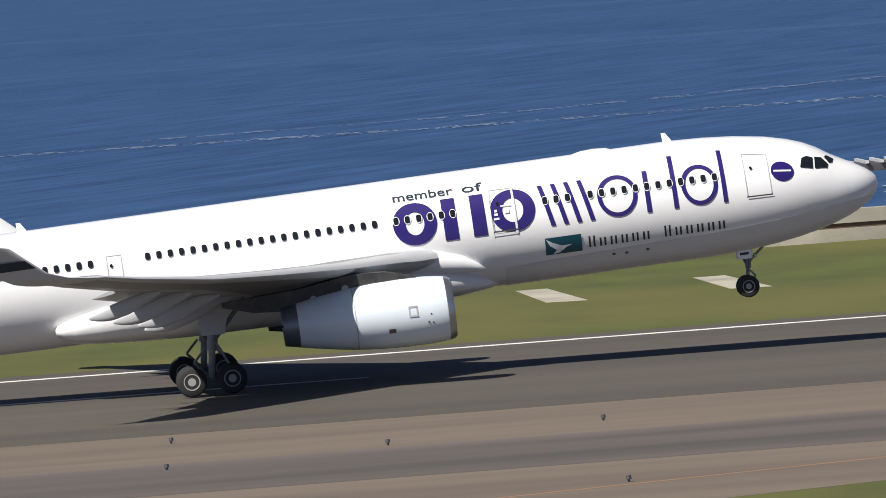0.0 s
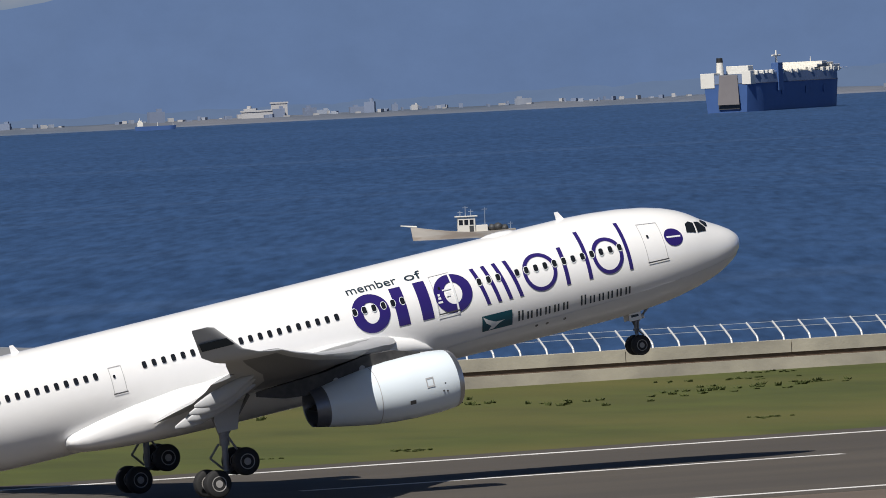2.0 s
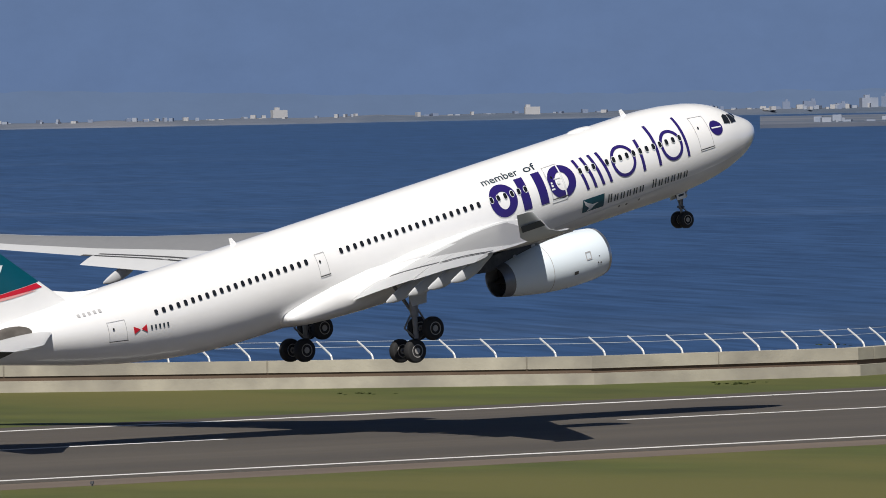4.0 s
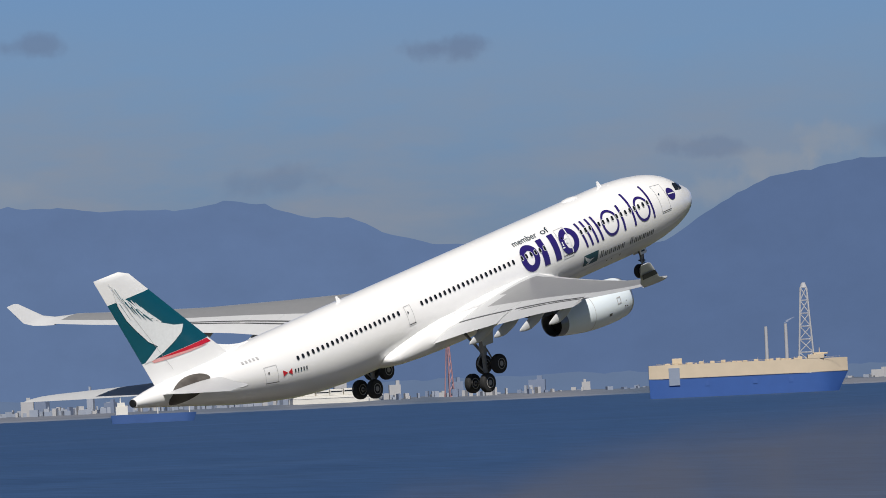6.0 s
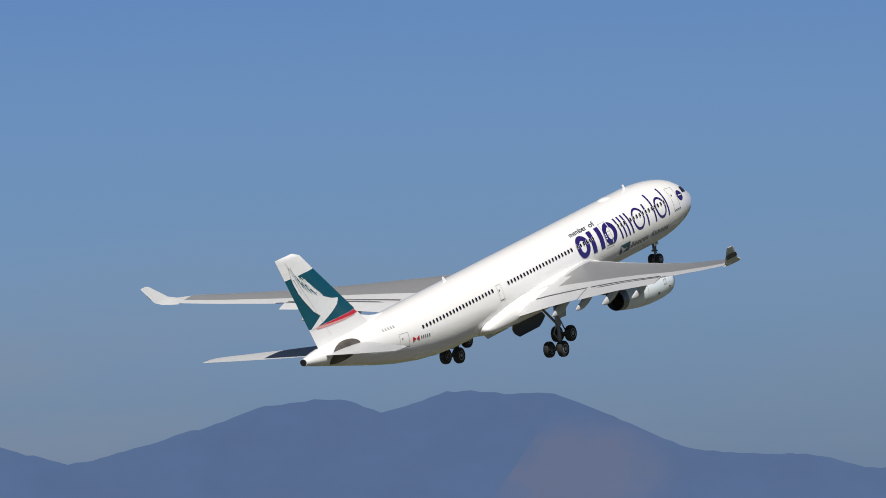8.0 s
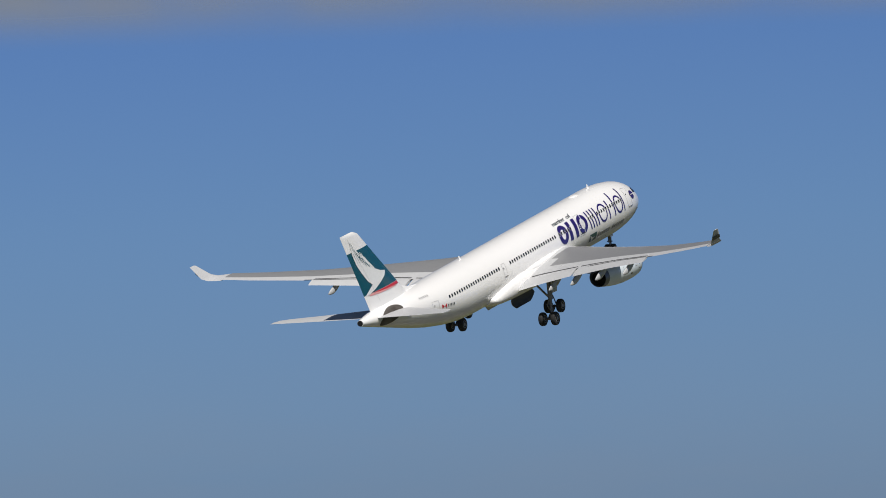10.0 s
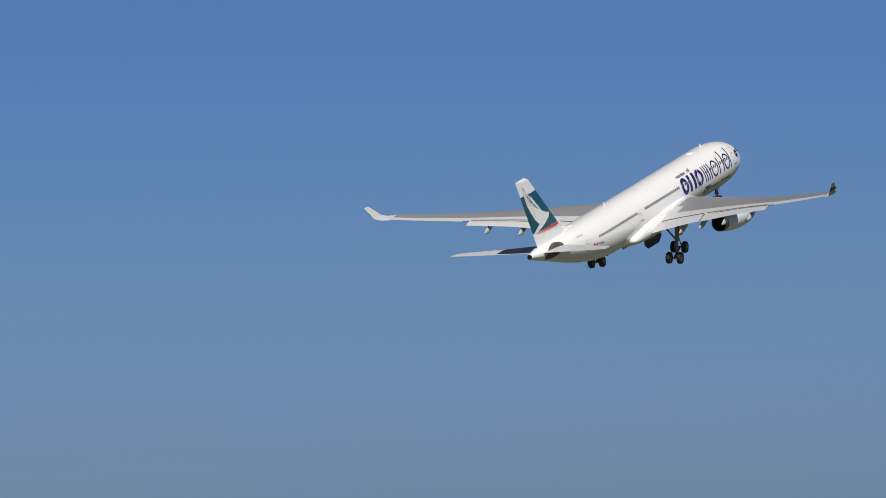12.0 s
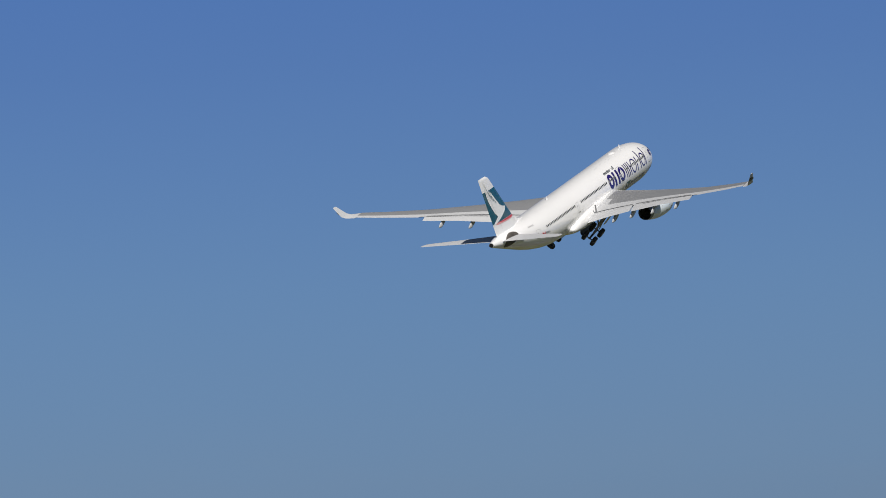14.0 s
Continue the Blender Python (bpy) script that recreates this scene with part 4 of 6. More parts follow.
GRAVEL = material("pale_gravel", (0.21, 0.185, 0.115), 0.95, vary=0.3, scale=0.6, second=(0.10, 0.105, 0.035), second_scale=0.12, bump=0.4, bump_scale=12)
BUILD = material("white_building_render", (0.70, 0.70, 0.68), 0.8, vary=0.06, scale=0.5)
ROOF = material("pale_grey_roofing", (0.46, 0.48, 0.50), 0.7, vary=0.1, scale=0.4)
ORANGE = material("signal_orange_paint", (0.52, 0.05, 0.018), 0.5, vary=0.08)
BUSH = material("dark_weed_leaves", (0.050, 0.066, 0.014), 0.9, vary=0.4, scale=4)


SHORE = [(-900, 594.0), (330, 569.5), (352, 560), (385, 520), (405, 498), (424, 492.5), (515, 523.0), (1000, 685.5), (2600, 1221.5)]


def wall_y(x):
    return lerp_table(SHORE, x)[0]


def setting(name, bm, mat, label, category):
    return tagged(part(name, bm, mat, None, "", None), label, category, "", "structure")


def airfield():
    bm = bmesh.new()
    prism(bm, [(-900, -300), (2600, -300)] + SHORE[::-1], -3.0, 0.0)
    setting("ground", bm, GRASS, "flat airfield of mown green and straw-coloured grass", "grass")
    bm = bmesh.new()
    prism(bm, [(-900, 406.5), (2400, 406.5), (2400, 473.5), (-900, 473.5)], -0.2, 0.012)
    setting("road_runway", bm, ASPHALT, "dark grey asphalt runway with worn wheel tracks", "runway")
    near = [(-900, 300), (0, 322), (30, 335), (60, 351), (70, 356.5), (77, 362.5), (81, 352), (84, 330), (125, 330), (132, 362), (142, 381.5), (150, 387), (175, 395), (212, 396), (227, 400.5), (2400, 401)]
    bm = bmesh.new()
    prism(bm, near + [(2400, 406.4), (-900, 406.4)], -0.2, 0.008)
    setting("pavement_shoulder", bm, SHOULDER, "brown weathered paving beside the runway", "paving")
    bm = bmesh.new()
    prism(bm, [(-900, 362), (60, 362), (92, 364), (132, 368), (139, 377), (118, 384), (-900, 378)], -0.1, 0.016)
    setting("pavement_strip", bm, SEAL, "dark sealed strip across the brown paving", "paving")
    # painted lines
    lines = [("far edge line", -900, 2400, 468.2, 469.2), ("near edge line", 185, 2400, 409.6, 410.5)]
    for _, x0, x1, y0, y1 in lines:
        bm = bmesh.new()
        prism(bm, [(x0, y0), (x1, y0), (x1, y1), (x0, y1)], 0.0, 0.017)
        setting("trim_edge_line", bm, PAINT, "worn white painted runway edge line", "road marking")
    starts = [53.0 - 62 * k for k in range(9, -1, -1)] + [117.5, 182.8] + [243.4 + 60.5 * k for k in range(34)]
    for x0 in starts:
        bm = bmesh.new()
        prism(bm, [(x0, 444.4), (x0 + 30.5, 444.4), (x0 + 30.5, 445.2), (x0, 445.2)], 0.0, 0.017)
        tagged(part("centre_dash", bm, PAINT, None, "", None), "white painted dash on the runway centre line", "road marking", "centre line dashes")
    for k in range(3):
        x = 94.75 + 3.65 * k
        bm = bmesh.new()
        prism(bm, [(x - 0.78, 411.3), (x + 0.78, 411.3), (x + 0.78, 467.4), (x - 0.78, 467.4)], 0.0, 0.019)
        tagged(part("painted_bar", bm, PAINT, None, "", None), "broad white painted bar across the asphalt", "road marking", "painted runway bars")
    bm = bmesh.new()
    prism(bm, [(-200, 318), (20, 344), (37, 352), (70, 366), (70, 365.6), (37, 351.5), (20, 343.5), (-200, 317.5)], 0.0, 0.014)
    setting("trim_taxi_line", bm, ORANGE_LINE, "thin orange painted line on the paving", "road marking")
    # pale concrete strips and a gravel track in the grass
    for x in (36.1, 46.2):
        bm = bmesh.new()
        prism(bm, [(x - 1.2, 516), (x + 1.0, 515), (x + 0.2, 535), (x - 1.6, 535)], -0.1, 0.02)
        tagged(part("concrete_slab", bm, CONCRETE, None, "", None), "pale concrete slab let into the grass", "slab", "concrete slabs")
    bm = bmesh.new()
    prism(bm, [(97.0, 572), (93.8, 540), (92.6, 515), (96.6, 484), (99.4, 484), (95.8, 515), (96.4, 540), (100.2, 571)], -0.1, 0.01)
    setting("road_track", bm, GRAVEL, "pale gravel service track through the grass", "track")


def weeds():
    """Scattered dark tufts of weeds in the grass."""
    rng = random.Random(5)
    bm = bmesh.new()
    spots = [(rng.uniform(110, 700), rng.uniform(480, 556), 0.55) for _ in range(50)] + [(x, 540 + rng.gauss(0, 5), 1.3) for x in [rng.uniform(120, 260) for _ in range(18)]] + [(x, wall_y(x) - rng.uniform(2, 14), 0.7) for x in [rng.uniform(120, 620) for _ in range(24)]]
    spots += [(x, 352 + (x - 60) * 0.42 - rng.uniform(2, 9), 0.8) for x in [rng.uniform(56, 74) for _ in range(7)]] + [(x, 384 + (x - 142) * 0.2 - rng.uniform(1, 6), 0.8) for x in [rng.uniform(143, 200) for _ in range(9)]]
    for x, y, size in spots:
        for _ in range(rng.randint(5, 16)):
            px, py = x + rng.gauss(0, 1.5) * size, y + rng.gauss(0, 1.8) * size
            h0 = rng.uniform(0.06, 0.22) * size
            for _ in range(9):
                b, w = rng.uniform(0, math.tau), rng.uniform(0.06, 0.14)
                r = rng.uniform(0.05, 0.38) * size
                fx, fy = px + r * math.cos(b) * 0.5, py + r * math.sin(b) * 0.5
                h = h0 * rng.uniform(0.5, 1.1)
                v = [bm.verts.new((fx - w, fy, 0.0)), bm.verts.new((fx + w, fy, 0.0)), bm.verts.new((px + r * math.cos(b), py + r * math.sin(b), h))]
                bm.faces.new(v)
    tagged(part("weeds", bm, BUSH, None, "", None), "dark green tufts of weeds in the grass", "weeds", "", "stuff")


def sea_wall():

    def bar(bm, x0, x1, o0, o1, z0, z1):
        xs = [x0] + [x for x, _ in SHORE if x0 < x < x1] + [x1]
        prism(bm, [(x, wall_y(x) + o0) for x in xs] + [(x, wall_y(x) + o1) for x in xs[::-1]], z0, z1)
    bm = bmesh.new()
    bar(bm, -900, 2600, -0.9, 0.6, -1.5, 0.78)
    base = setting("wall_sea", bm, CONCRETE, "long weathered concrete sea wall with a recessed joint", "wall")
    # the recess colour mixes rust-brown with the shade under the ledge
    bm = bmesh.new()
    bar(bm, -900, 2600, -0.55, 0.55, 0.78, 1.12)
    part("recess", bm, RUSTY_SHADE, base, "rust-brown recessed joint, ledge shade painted in", None)
    x = 90.0
    panel_len = 12.0
    while x < 800:
        bm = bmesh.new()
        bar(bm, x + 0.04, x + panel_len - 0.04, -0.7, 0.6, 1.10, 1.92)
        part("parapet_panel", bm, CONCRETE, base, "", None)
        x += panel_len
    for a, b in ((-900, 90), (x, 2600)):
        bm = bmesh.new()
        bar(bm, a, b, -0.7, 0.6, 1.10, 1.92)
        part("parapet_panel", bm, CONCRETE, base, "", None)
    # fence of curved posts that lean out over the water, with thin rails
    fence = thing("fence", "galvanised steel fence of curved posts on the sea wall", "fence", pose(0, 0, 0))
    bm = bmesh.new()
    path = [(0.0, 1.9), (0.06, 2.12), (0.22, 2.3), (1.0, 2.76), (1.7, 3.14)]
    for (a, za), (b, zb) in zip(path, path[1:]):
        rod(bm, (0, a, za), (0, b, zb), 0.075, 0.07, 6)
    me = shared(bm, [GALV])
    x = 190.0
    for i in range(300):
        p = new("fence_post", me)
        p.parent = fence
        p.location = (x, wall_y(x), 0)
        x += 1.9 if x < 400 else 2.75
    for o, z in (path[3], (1.62, 3.12)):
        bm = bmesh.new()
        bar(bm, 60, x, o - 0.012, o + 0.012, z - 0.012, z + 0.012)
        part("rail", bm, GALV, fence, "", None)
    bm = bmesh.new()
    for xx in list(np.arange(104.0, 190.0, 1.9)) + list(np.arange(x, x + 400, 2.75)):
        for (a, za), (b, zb) in zip(path, path[1:]):
            rod(bm, (xx, wall_y(xx) + a, za), (xx, wall_y(xx) + b, zb), 0.055, 0.055, 4)
    tagged(part("fence_posts", bm, GALV, fence, "", None), kind="stuff")
    for xx in (232, 318, 345, 520, 560, 612, 690):
        bm = bmesh.new()
        y = wall_y(xx) - 1.4
        rod(bm, (xx, y, 0), (xx, y, 1.2), 0.05, 0.05, 8)
        box(bm, xx - 0.28, xx + 0.28, y - 0.12, y + 0.12, 1.0, 1.45, 0.03)
        tagged(part("marker_box", bm, BUILD, None, "", None), "small white box on a post at the wall", "marker", "marker boxes")


def antenna_station():
    """A flat-roofed equipment house with a row of white radomes on red legs."""
    st = thing("equipment_house", "white flat-roofed equipment house with pale overhanging roof", "building", pose(0, 0, 0))
    y0, y1 = 614.0, 630.0
    bm = bmesh.new()
    box(bm, 52, 112, 590, 640, -3.0, -0.2)
    setting("pavement_platform", bm, CONCRETE, "concrete platform beyond the sea wall", "paving")
    bm = bmesh.new()
    box(bm, 77.0, 104.0, y0, y1, -0.2, 3.95, 0.05)
    part("wall", bm, BUILD, st, "", None)
    bm = bmesh.new()
    box(bm, 75.4, 105.2, y0 - 1.0, y1 + 1.0, 3.95, 4.35, 0.06)
    part("roof", bm, ROOF, st, "pale grey flat roof slab", None)
    jetty = thing("approach_jetty", "dark steel approach jetty with pale cross slats", "jetty", pose(0, 0, 0))
    bm = bmesh.new()
    box(bm, 36.0, 75.3, 613.5, 621.0, 3.0, 3.5, 0.05)
    part("deck", bm, DARKMETAL, jetty, "", None)
    for k in range(40):
        bm = bmesh.new()
        box(bm, 36.4 + 0.98 * k, 36.62 + 0.98 * k, 613.2, 620.5, 3.5, 3.68)
        part("slat", bm, GALV, jetty, "", None)
    for x in (40.0, 47.0, 54.0, 61.0, 68.0, 74.3):
        bm = bmesh.new()
        rod(bm, (x, 617, -2.5), (x, 617, 4.35 if x > 74 else 3.0), 0.3, 0.3, 10)
        part("pile", bm, GALV, jetty, "", None)
    for x in (80, 86, 92, 98):
        bm = bmesh.new()
        box(bm, x, x + 1.6, y0 - 0.03, y0 + 0.02, 2.2, 3.6)
        part("window", bm, GLASS, st, "", None)
    bm = bmesh.new()
    for x in np.arange(101.6, 105.1, 0.85):
        rod(bm, (x, y0 - 0.8, 4.35), (x, y0 - 0.8, 5.5), 0.035, 0.035, 6)
    for z in (4.95, 5.5):
        rod(bm, (101.6, y0 - 0.8, z), (105.0, y0 - 0.8, z), 0.035, 0.035, 6)
    for x in (105.3, 106.1):
        rod(bm, (x, y0 - 0.9, -0.2), (x, y0 - 0.9, 5.1), 0.04, 0.04, 6)
    for z in np.arange(0.3, 5.0, 0.5):
        rod(bm, (105.3, y0 - 0.9, z), (106.1, y0 - 0.9, z), 0.025, 0.025, 5)
    part("ladder", bm, GALV, st, "galvanised ladder and roof railing", None)
    ar = thing("antenna_array", "row of white drum radomes on red and white legs", "antenna", pose(90.0, 619.0, 4.35))
    for i in range(16):
        x = -6.75 + 0.9 * i
        if abs(x) < 0.3:
            continue
        bm = bmesh.new()
        rod(bm, (x, -0.45, 1.25), (x, 0.75, 1.25), 0.42, 0.42, 14)
        part("radome", bm, BUILD, ar)
        bm = bmesh.new()
        rod(bm, (x, -0.2, 0), (x, -0.2, 0.95), 0.06, 0.06, 6)
        rod(bm, (x - 0.2, 0.3, 0), (x, 0.1, 0.95), 0.05, 0.05, 6)
        part("leg", bm, ORANGE, ar)
    bm = bmesh.new()
    rod(bm, (0, -0.3, 0.4), (0, -0.3, 2.0), 0.42, 0.36, 14)
    part("centre_drum", bm, BUILD, ar)
    bm = bmesh.new()
    rod(bm, (0, -0.3, 2.0), (0, -0.3, 3.9), 0.10, 0.08, 8)
    part("mast", bm, ORANGE, ar, "red mast")
    bm = bmesh.new()
    box(bm, -7.1, 7.1, -0.5, 0.6, 0.1, 0.22)
    part("deck", bm, ORANGE, ar)
    for x in (74.3, 80.9):
        t = thing("marker_mast", "red T-shaped marker mast on the roof", "mast", pose(x, 618, 4.35), "marker masts")
        bm = bmesh.new()
        rod(bm, (0, 0, 0), (0, 0, 1.7), 0.12, 0.12, 8)
        part("mast", bm, ORANGE, t)
        bm = bmesh.new()
        box(bm, -0.55, 0.55, -0.1, 0.1, 1.7, 1.95, 0.03)
        part("crossbar", bm, ORANGE, t)
    # instrument cabin and banded lattice mast on the grass
    cb = thing("equipment_cabin", "bright orange equipment cabin on the grass", "cabin", pose(112.1, 556, 0))
    bm = bmesh.new()
    box(bm, -1.2, 1.2, -1.0, 1.0, 0.15, 1.75, 0.05)
    part("body", bm, ORANGE, cb)
    bm = bmesh.new()
    box(bm, -0.35, 0.35, -1.03, -1.0, 0.25, 1.5)
    part("door", bm, ORANGE, cb)
    tw = thing("lattice_mast", "red and white banded lattice mast", "mast", pose(114.3, 556, 0))
    for k in range(6):
        bm = bmesh.new()
        z0, z1 = k * 0.6, k * 0.6 + 0.6
        for sx, sy in ((-1, -1), (1, -1), (1, 1), (-1, 1)):
            rod(bm, (sx * 0.5, sy * 0.5, z0), (sx * 0.5, sy * 0.5, z1), 0.07, 0.07, 6)
        for sx in (-1, 1):
            rod(bm, (-0.5 * sx, -0.5, z0), (0.5 * sx, -0.5, z1), 0.05, 0.05, 5)
        part("lattice_section", bm, ORANGE if k % 2 == 0 else BUILD, tw)
    sg = thing("field_sign", "small white square sign with a black symbol", "sign", pose(98.6, 555.5, 0) @ Matrix.Scale(0.6, 4))
    bm = bmesh.new()
    rod(bm, (0, 0, 0), (0, 0, 1.2), 0.05, 0.05, 8)
    part("post", bm, GALV, sg)
    bm = bmesh.new()
    box(bm, -0.45, 0.45, -0.04, 0.04, 1.1, 1.9, 0.02)
    part("panel", bm, BUILD, sg)
    bm = bmesh.new()
    for x0, x1, z0, z1 in ((-0.22, 0.22, 1.68, 1.76), (-0.05, 0.05, 1.34, 1.68), (-0.22, 0.22, 1.26, 1.34)):
        box(bm, x0, x1, -0.05, -0.042, z0, z1)
    part("symbol", bm, DARK, sg)


def runway_lights():
    for x, y in ((10.8, 399.1), (19.2, 385.1), (28.5, 391.5), (10.0, 379.1), (26.1, 347.9), (62, 399), (112, 399.5), (172, 400), (232, 400), (292, 400)):
        t = thing("edge_light", "small dark runway edge light on a short stem", "light", pose(x, y, 0.0), "runway edge lights")
        bm = bmesh.new()
        rod(bm, (0, 0, 0), (0, 0, 0.14), 0.05, 0.05, 8)
        part("stem", bm, DARKMETAL, t)
        bm = bmesh.new()
        rod(bm, (0, 0, 0.12), (0, 0, 0.26), 0.11, 0.09, 12)
        part("head", bm, DARKMETAL, t)


def mast_pole():
    """A tall tapered lighting mast near the camera."""
    a = radians(41.58)
    d = 39.0
    t = thing("lighting_mast", "tall grey galvanised lighting mast with a flanged joint", "mast", pose(d * math.sin(a), d * math.cos(a), 0))
    steel = material("weathered_galvanised_mast", (0.40, 0.41, 0.43), 0.5, 0.15, vary=0.10, scale=3, stretch=(1, 1, 0.25), second=(0.30, 0.29, 0.27), second_scale=1.2, bump=0.1, bump_scale=3)
    bm = bmesh.new()
    rod(bm, (0, 0, 0), (0, 0, 20.17), 0.185, 0.160, 40)
    part("lower_tube", bm, steel, t)
    bm = bmesh.new()
    rod(bm, (0, 0, 20.13), (0, 0, 29.0), 0.156, 0.130, 40)
    part("upper_tube", bm, steel, t)
    bm = bmesh.new()
    rod(bm, (0, 0, 20.10), (0, 0, 20.20), 0.163, 0.160, 40)
    part("joint_collar", bm, steel, t)


def soft_material(name, colour, most, grain):
    """Thin translucent stuff that fades out towards its upper or lower edge."""
    m = bpy.data.materials.new(name)
    m.use_nodes = True
    nt = m.node_tree
    b = nt.nodes["Principled BSDF"]
    b.inputs["Base Color"].default_value = (*colour, 1)
    b.inputs["Roughness"].default_value = 1.0
    b.inputs["Specular IOR Level"].default_value = 0.0
    uv = nt.nodes.new("ShaderNodeUVMap")
    sep = nt.nodes.new("ShaderNodeSeparateXYZ")
    nt.links.new(uv.outputs[0], sep.inputs[0])
    mp = nt.nodes.new("ShaderNodeMapping")
    mp.inputs["Scale"].default_value = grain
    nt.links.new(uv.outputs[0], mp.inputs[0])
    nz = nt.nodes.new("ShaderNodeTexNoise")
    nz.inputs["Scale"].default_value, nz.inputs["Detail"].default_value = 1.0, 2.0
    nt.links.new(mp.outputs[0], nz.inputs["Vector"])
    fade = nt.nodes.new("ShaderNodeMapRange")
    fade.interpolation_type = "SMOOTHSTEP"
    fade.inputs[4].default_value = most
    nt.links.new(sep.outputs[1], fade.inputs[0])
    dens = nt.nodes.new("ShaderNodeMapRange")
    dens.inputs[1].default_value, dens.inputs[2].default_value = 0.3, 0.7
    dens.inputs[3].default_value, dens.inputs[4].default_value = 0.55, 1.1
    nt.links.new(nz.outputs[0], dens.inputs[0])
    mul = nt.nodes.new("ShaderNodeMath")
    mul.operation = "MULTIPLY"
    nt.links.new(fade.outputs[0], mul.inputs[0])
    nt.links.new(dens.outputs[0], mul.inputs[1])
    nt.links.new(mul.outputs[0], b.inputs["Alpha"])
    return m


def soft_strip(name, rows, dist, mat, label, category):
    """A thin slab standing across the view; rows: azimuth, elevation of the faint edge and of the dense edge."""
    bm = bmesh.new()
    uv = bm.loops.layers.uv.new("UVMap")
    prev = None
    for az, faint, dense in rows:
        cur = [(bm.verts.new(bearing(az, e, dist)), (az, f)) for e, f in ((faint, 0.0), ((faint + dense) / 2, 0.5), (dense, 1.0))]
        cur += [(bm.verts.new(bearing(az, dense + (dense - faint) * 4, dist)), (az, 1.0))]
        if prev:
            for k in range(3):
                quad = (prev[k], cur[k], cur[k + 1], prev[k + 1])
                f = bm.faces.new([q[0] for q in quad])
                for lp, q in zip(f.loops, quad):
                    lp[uv].uv = q[1]
        prev = cur
    return tagged(part(name, bm, mat, None, "", None), label, category, "", "stuff")


def near_things():
    dry = soft_material("dry_stalks", (0.135, 0.123, 0.121), 0.49, (1.3, 1.2, 1))
    rows = [(az, top + 0.10 * noise.noise((az * 1.7, 4, 0)), top - 0.34) for az, top in [(45.6 + 0.25 * k, lerp_table([(45, -1.7), (47, -1.15), (48.5, -0.82), (50, -0.52), (51, -0.38), (52, -0.27), (53.5, -0.30), (56, -0.42), (60, -0.6)], 45.6 + 0.25 * k)[0]) for k in range(48)]]
    soft_strip("dry_grass", rows, 9.0, dry, "hazy brown dry grass tops close to the lens", "grass")
    haze = soft_material("pale_eave_cloth", (0.22, 0.245, 0.285), 0.82, (1.1, 0.4, 1))
    soft_strip("awning_edge", [(40 + 2.0 * k, 3.80, 4.12) for k in range(25)], 1.5, haze, "pale grey cloth edge of an awning overhead", "awning")


def plumes():
    """Thin white smoke drifting from works chimneys on the far shore."""
    smoke = soft_material("thin_white_smoke", (0.60, 0.62, 0.66), 0.42, (9, 3, 1))
    for az, e0, e1, lean, w in ((43.68, 0.09, 0.26, -0.04, 0.026), (55.70, 0.18, 0.40, -0.06, 0.05), (51.452, 0.12, 0.155, 0.05, 0.02), (55.49, -0.10, 0.02, -0.01, 0.02)):
        bm = bmesh.new()
        uv = bm.loops.layers.uv.new("UVMap")
        prev = None
        for k in range(13):
            f = k / 12
            c = az + lean * f ** 1.5 + 0.010 * noise.noise((az, f * 4, 0))
            ww = w * (0.35 + 1.0 * f) * math.sin(math.pi * min(0.97, f + 0.12)) ** 0.5
            cur = [(bm.verts.new(bearing(c + ww * u, e0 + (e1 - e0) * f, 4300 if az > 50 and az < 53 else 4700)), (k / 12 + az, 1 - abs(u))) for u in (-1.0, -0.5, 0.0, 0.5, 1.0)]
            if prev:
                for i in range(4):
                    quad = (prev[i], prev[i + 1], cur[i + 1], cur[i])
                    fc = bm.faces.new([q[0] for q in quad])
                    for lp, q in zip(fc.loops, quad):
                        lp[uv].uv = q[1]
            prev = cur
        tagged(part("smoke_plume", bm, smoke, None, "", None), "thin white plume of chimney smoke drifting far off", "smoke", "", "stuff")


near_things()
plumes()

# ---- the sea and the far shore ----
SEA_Z = -1.0


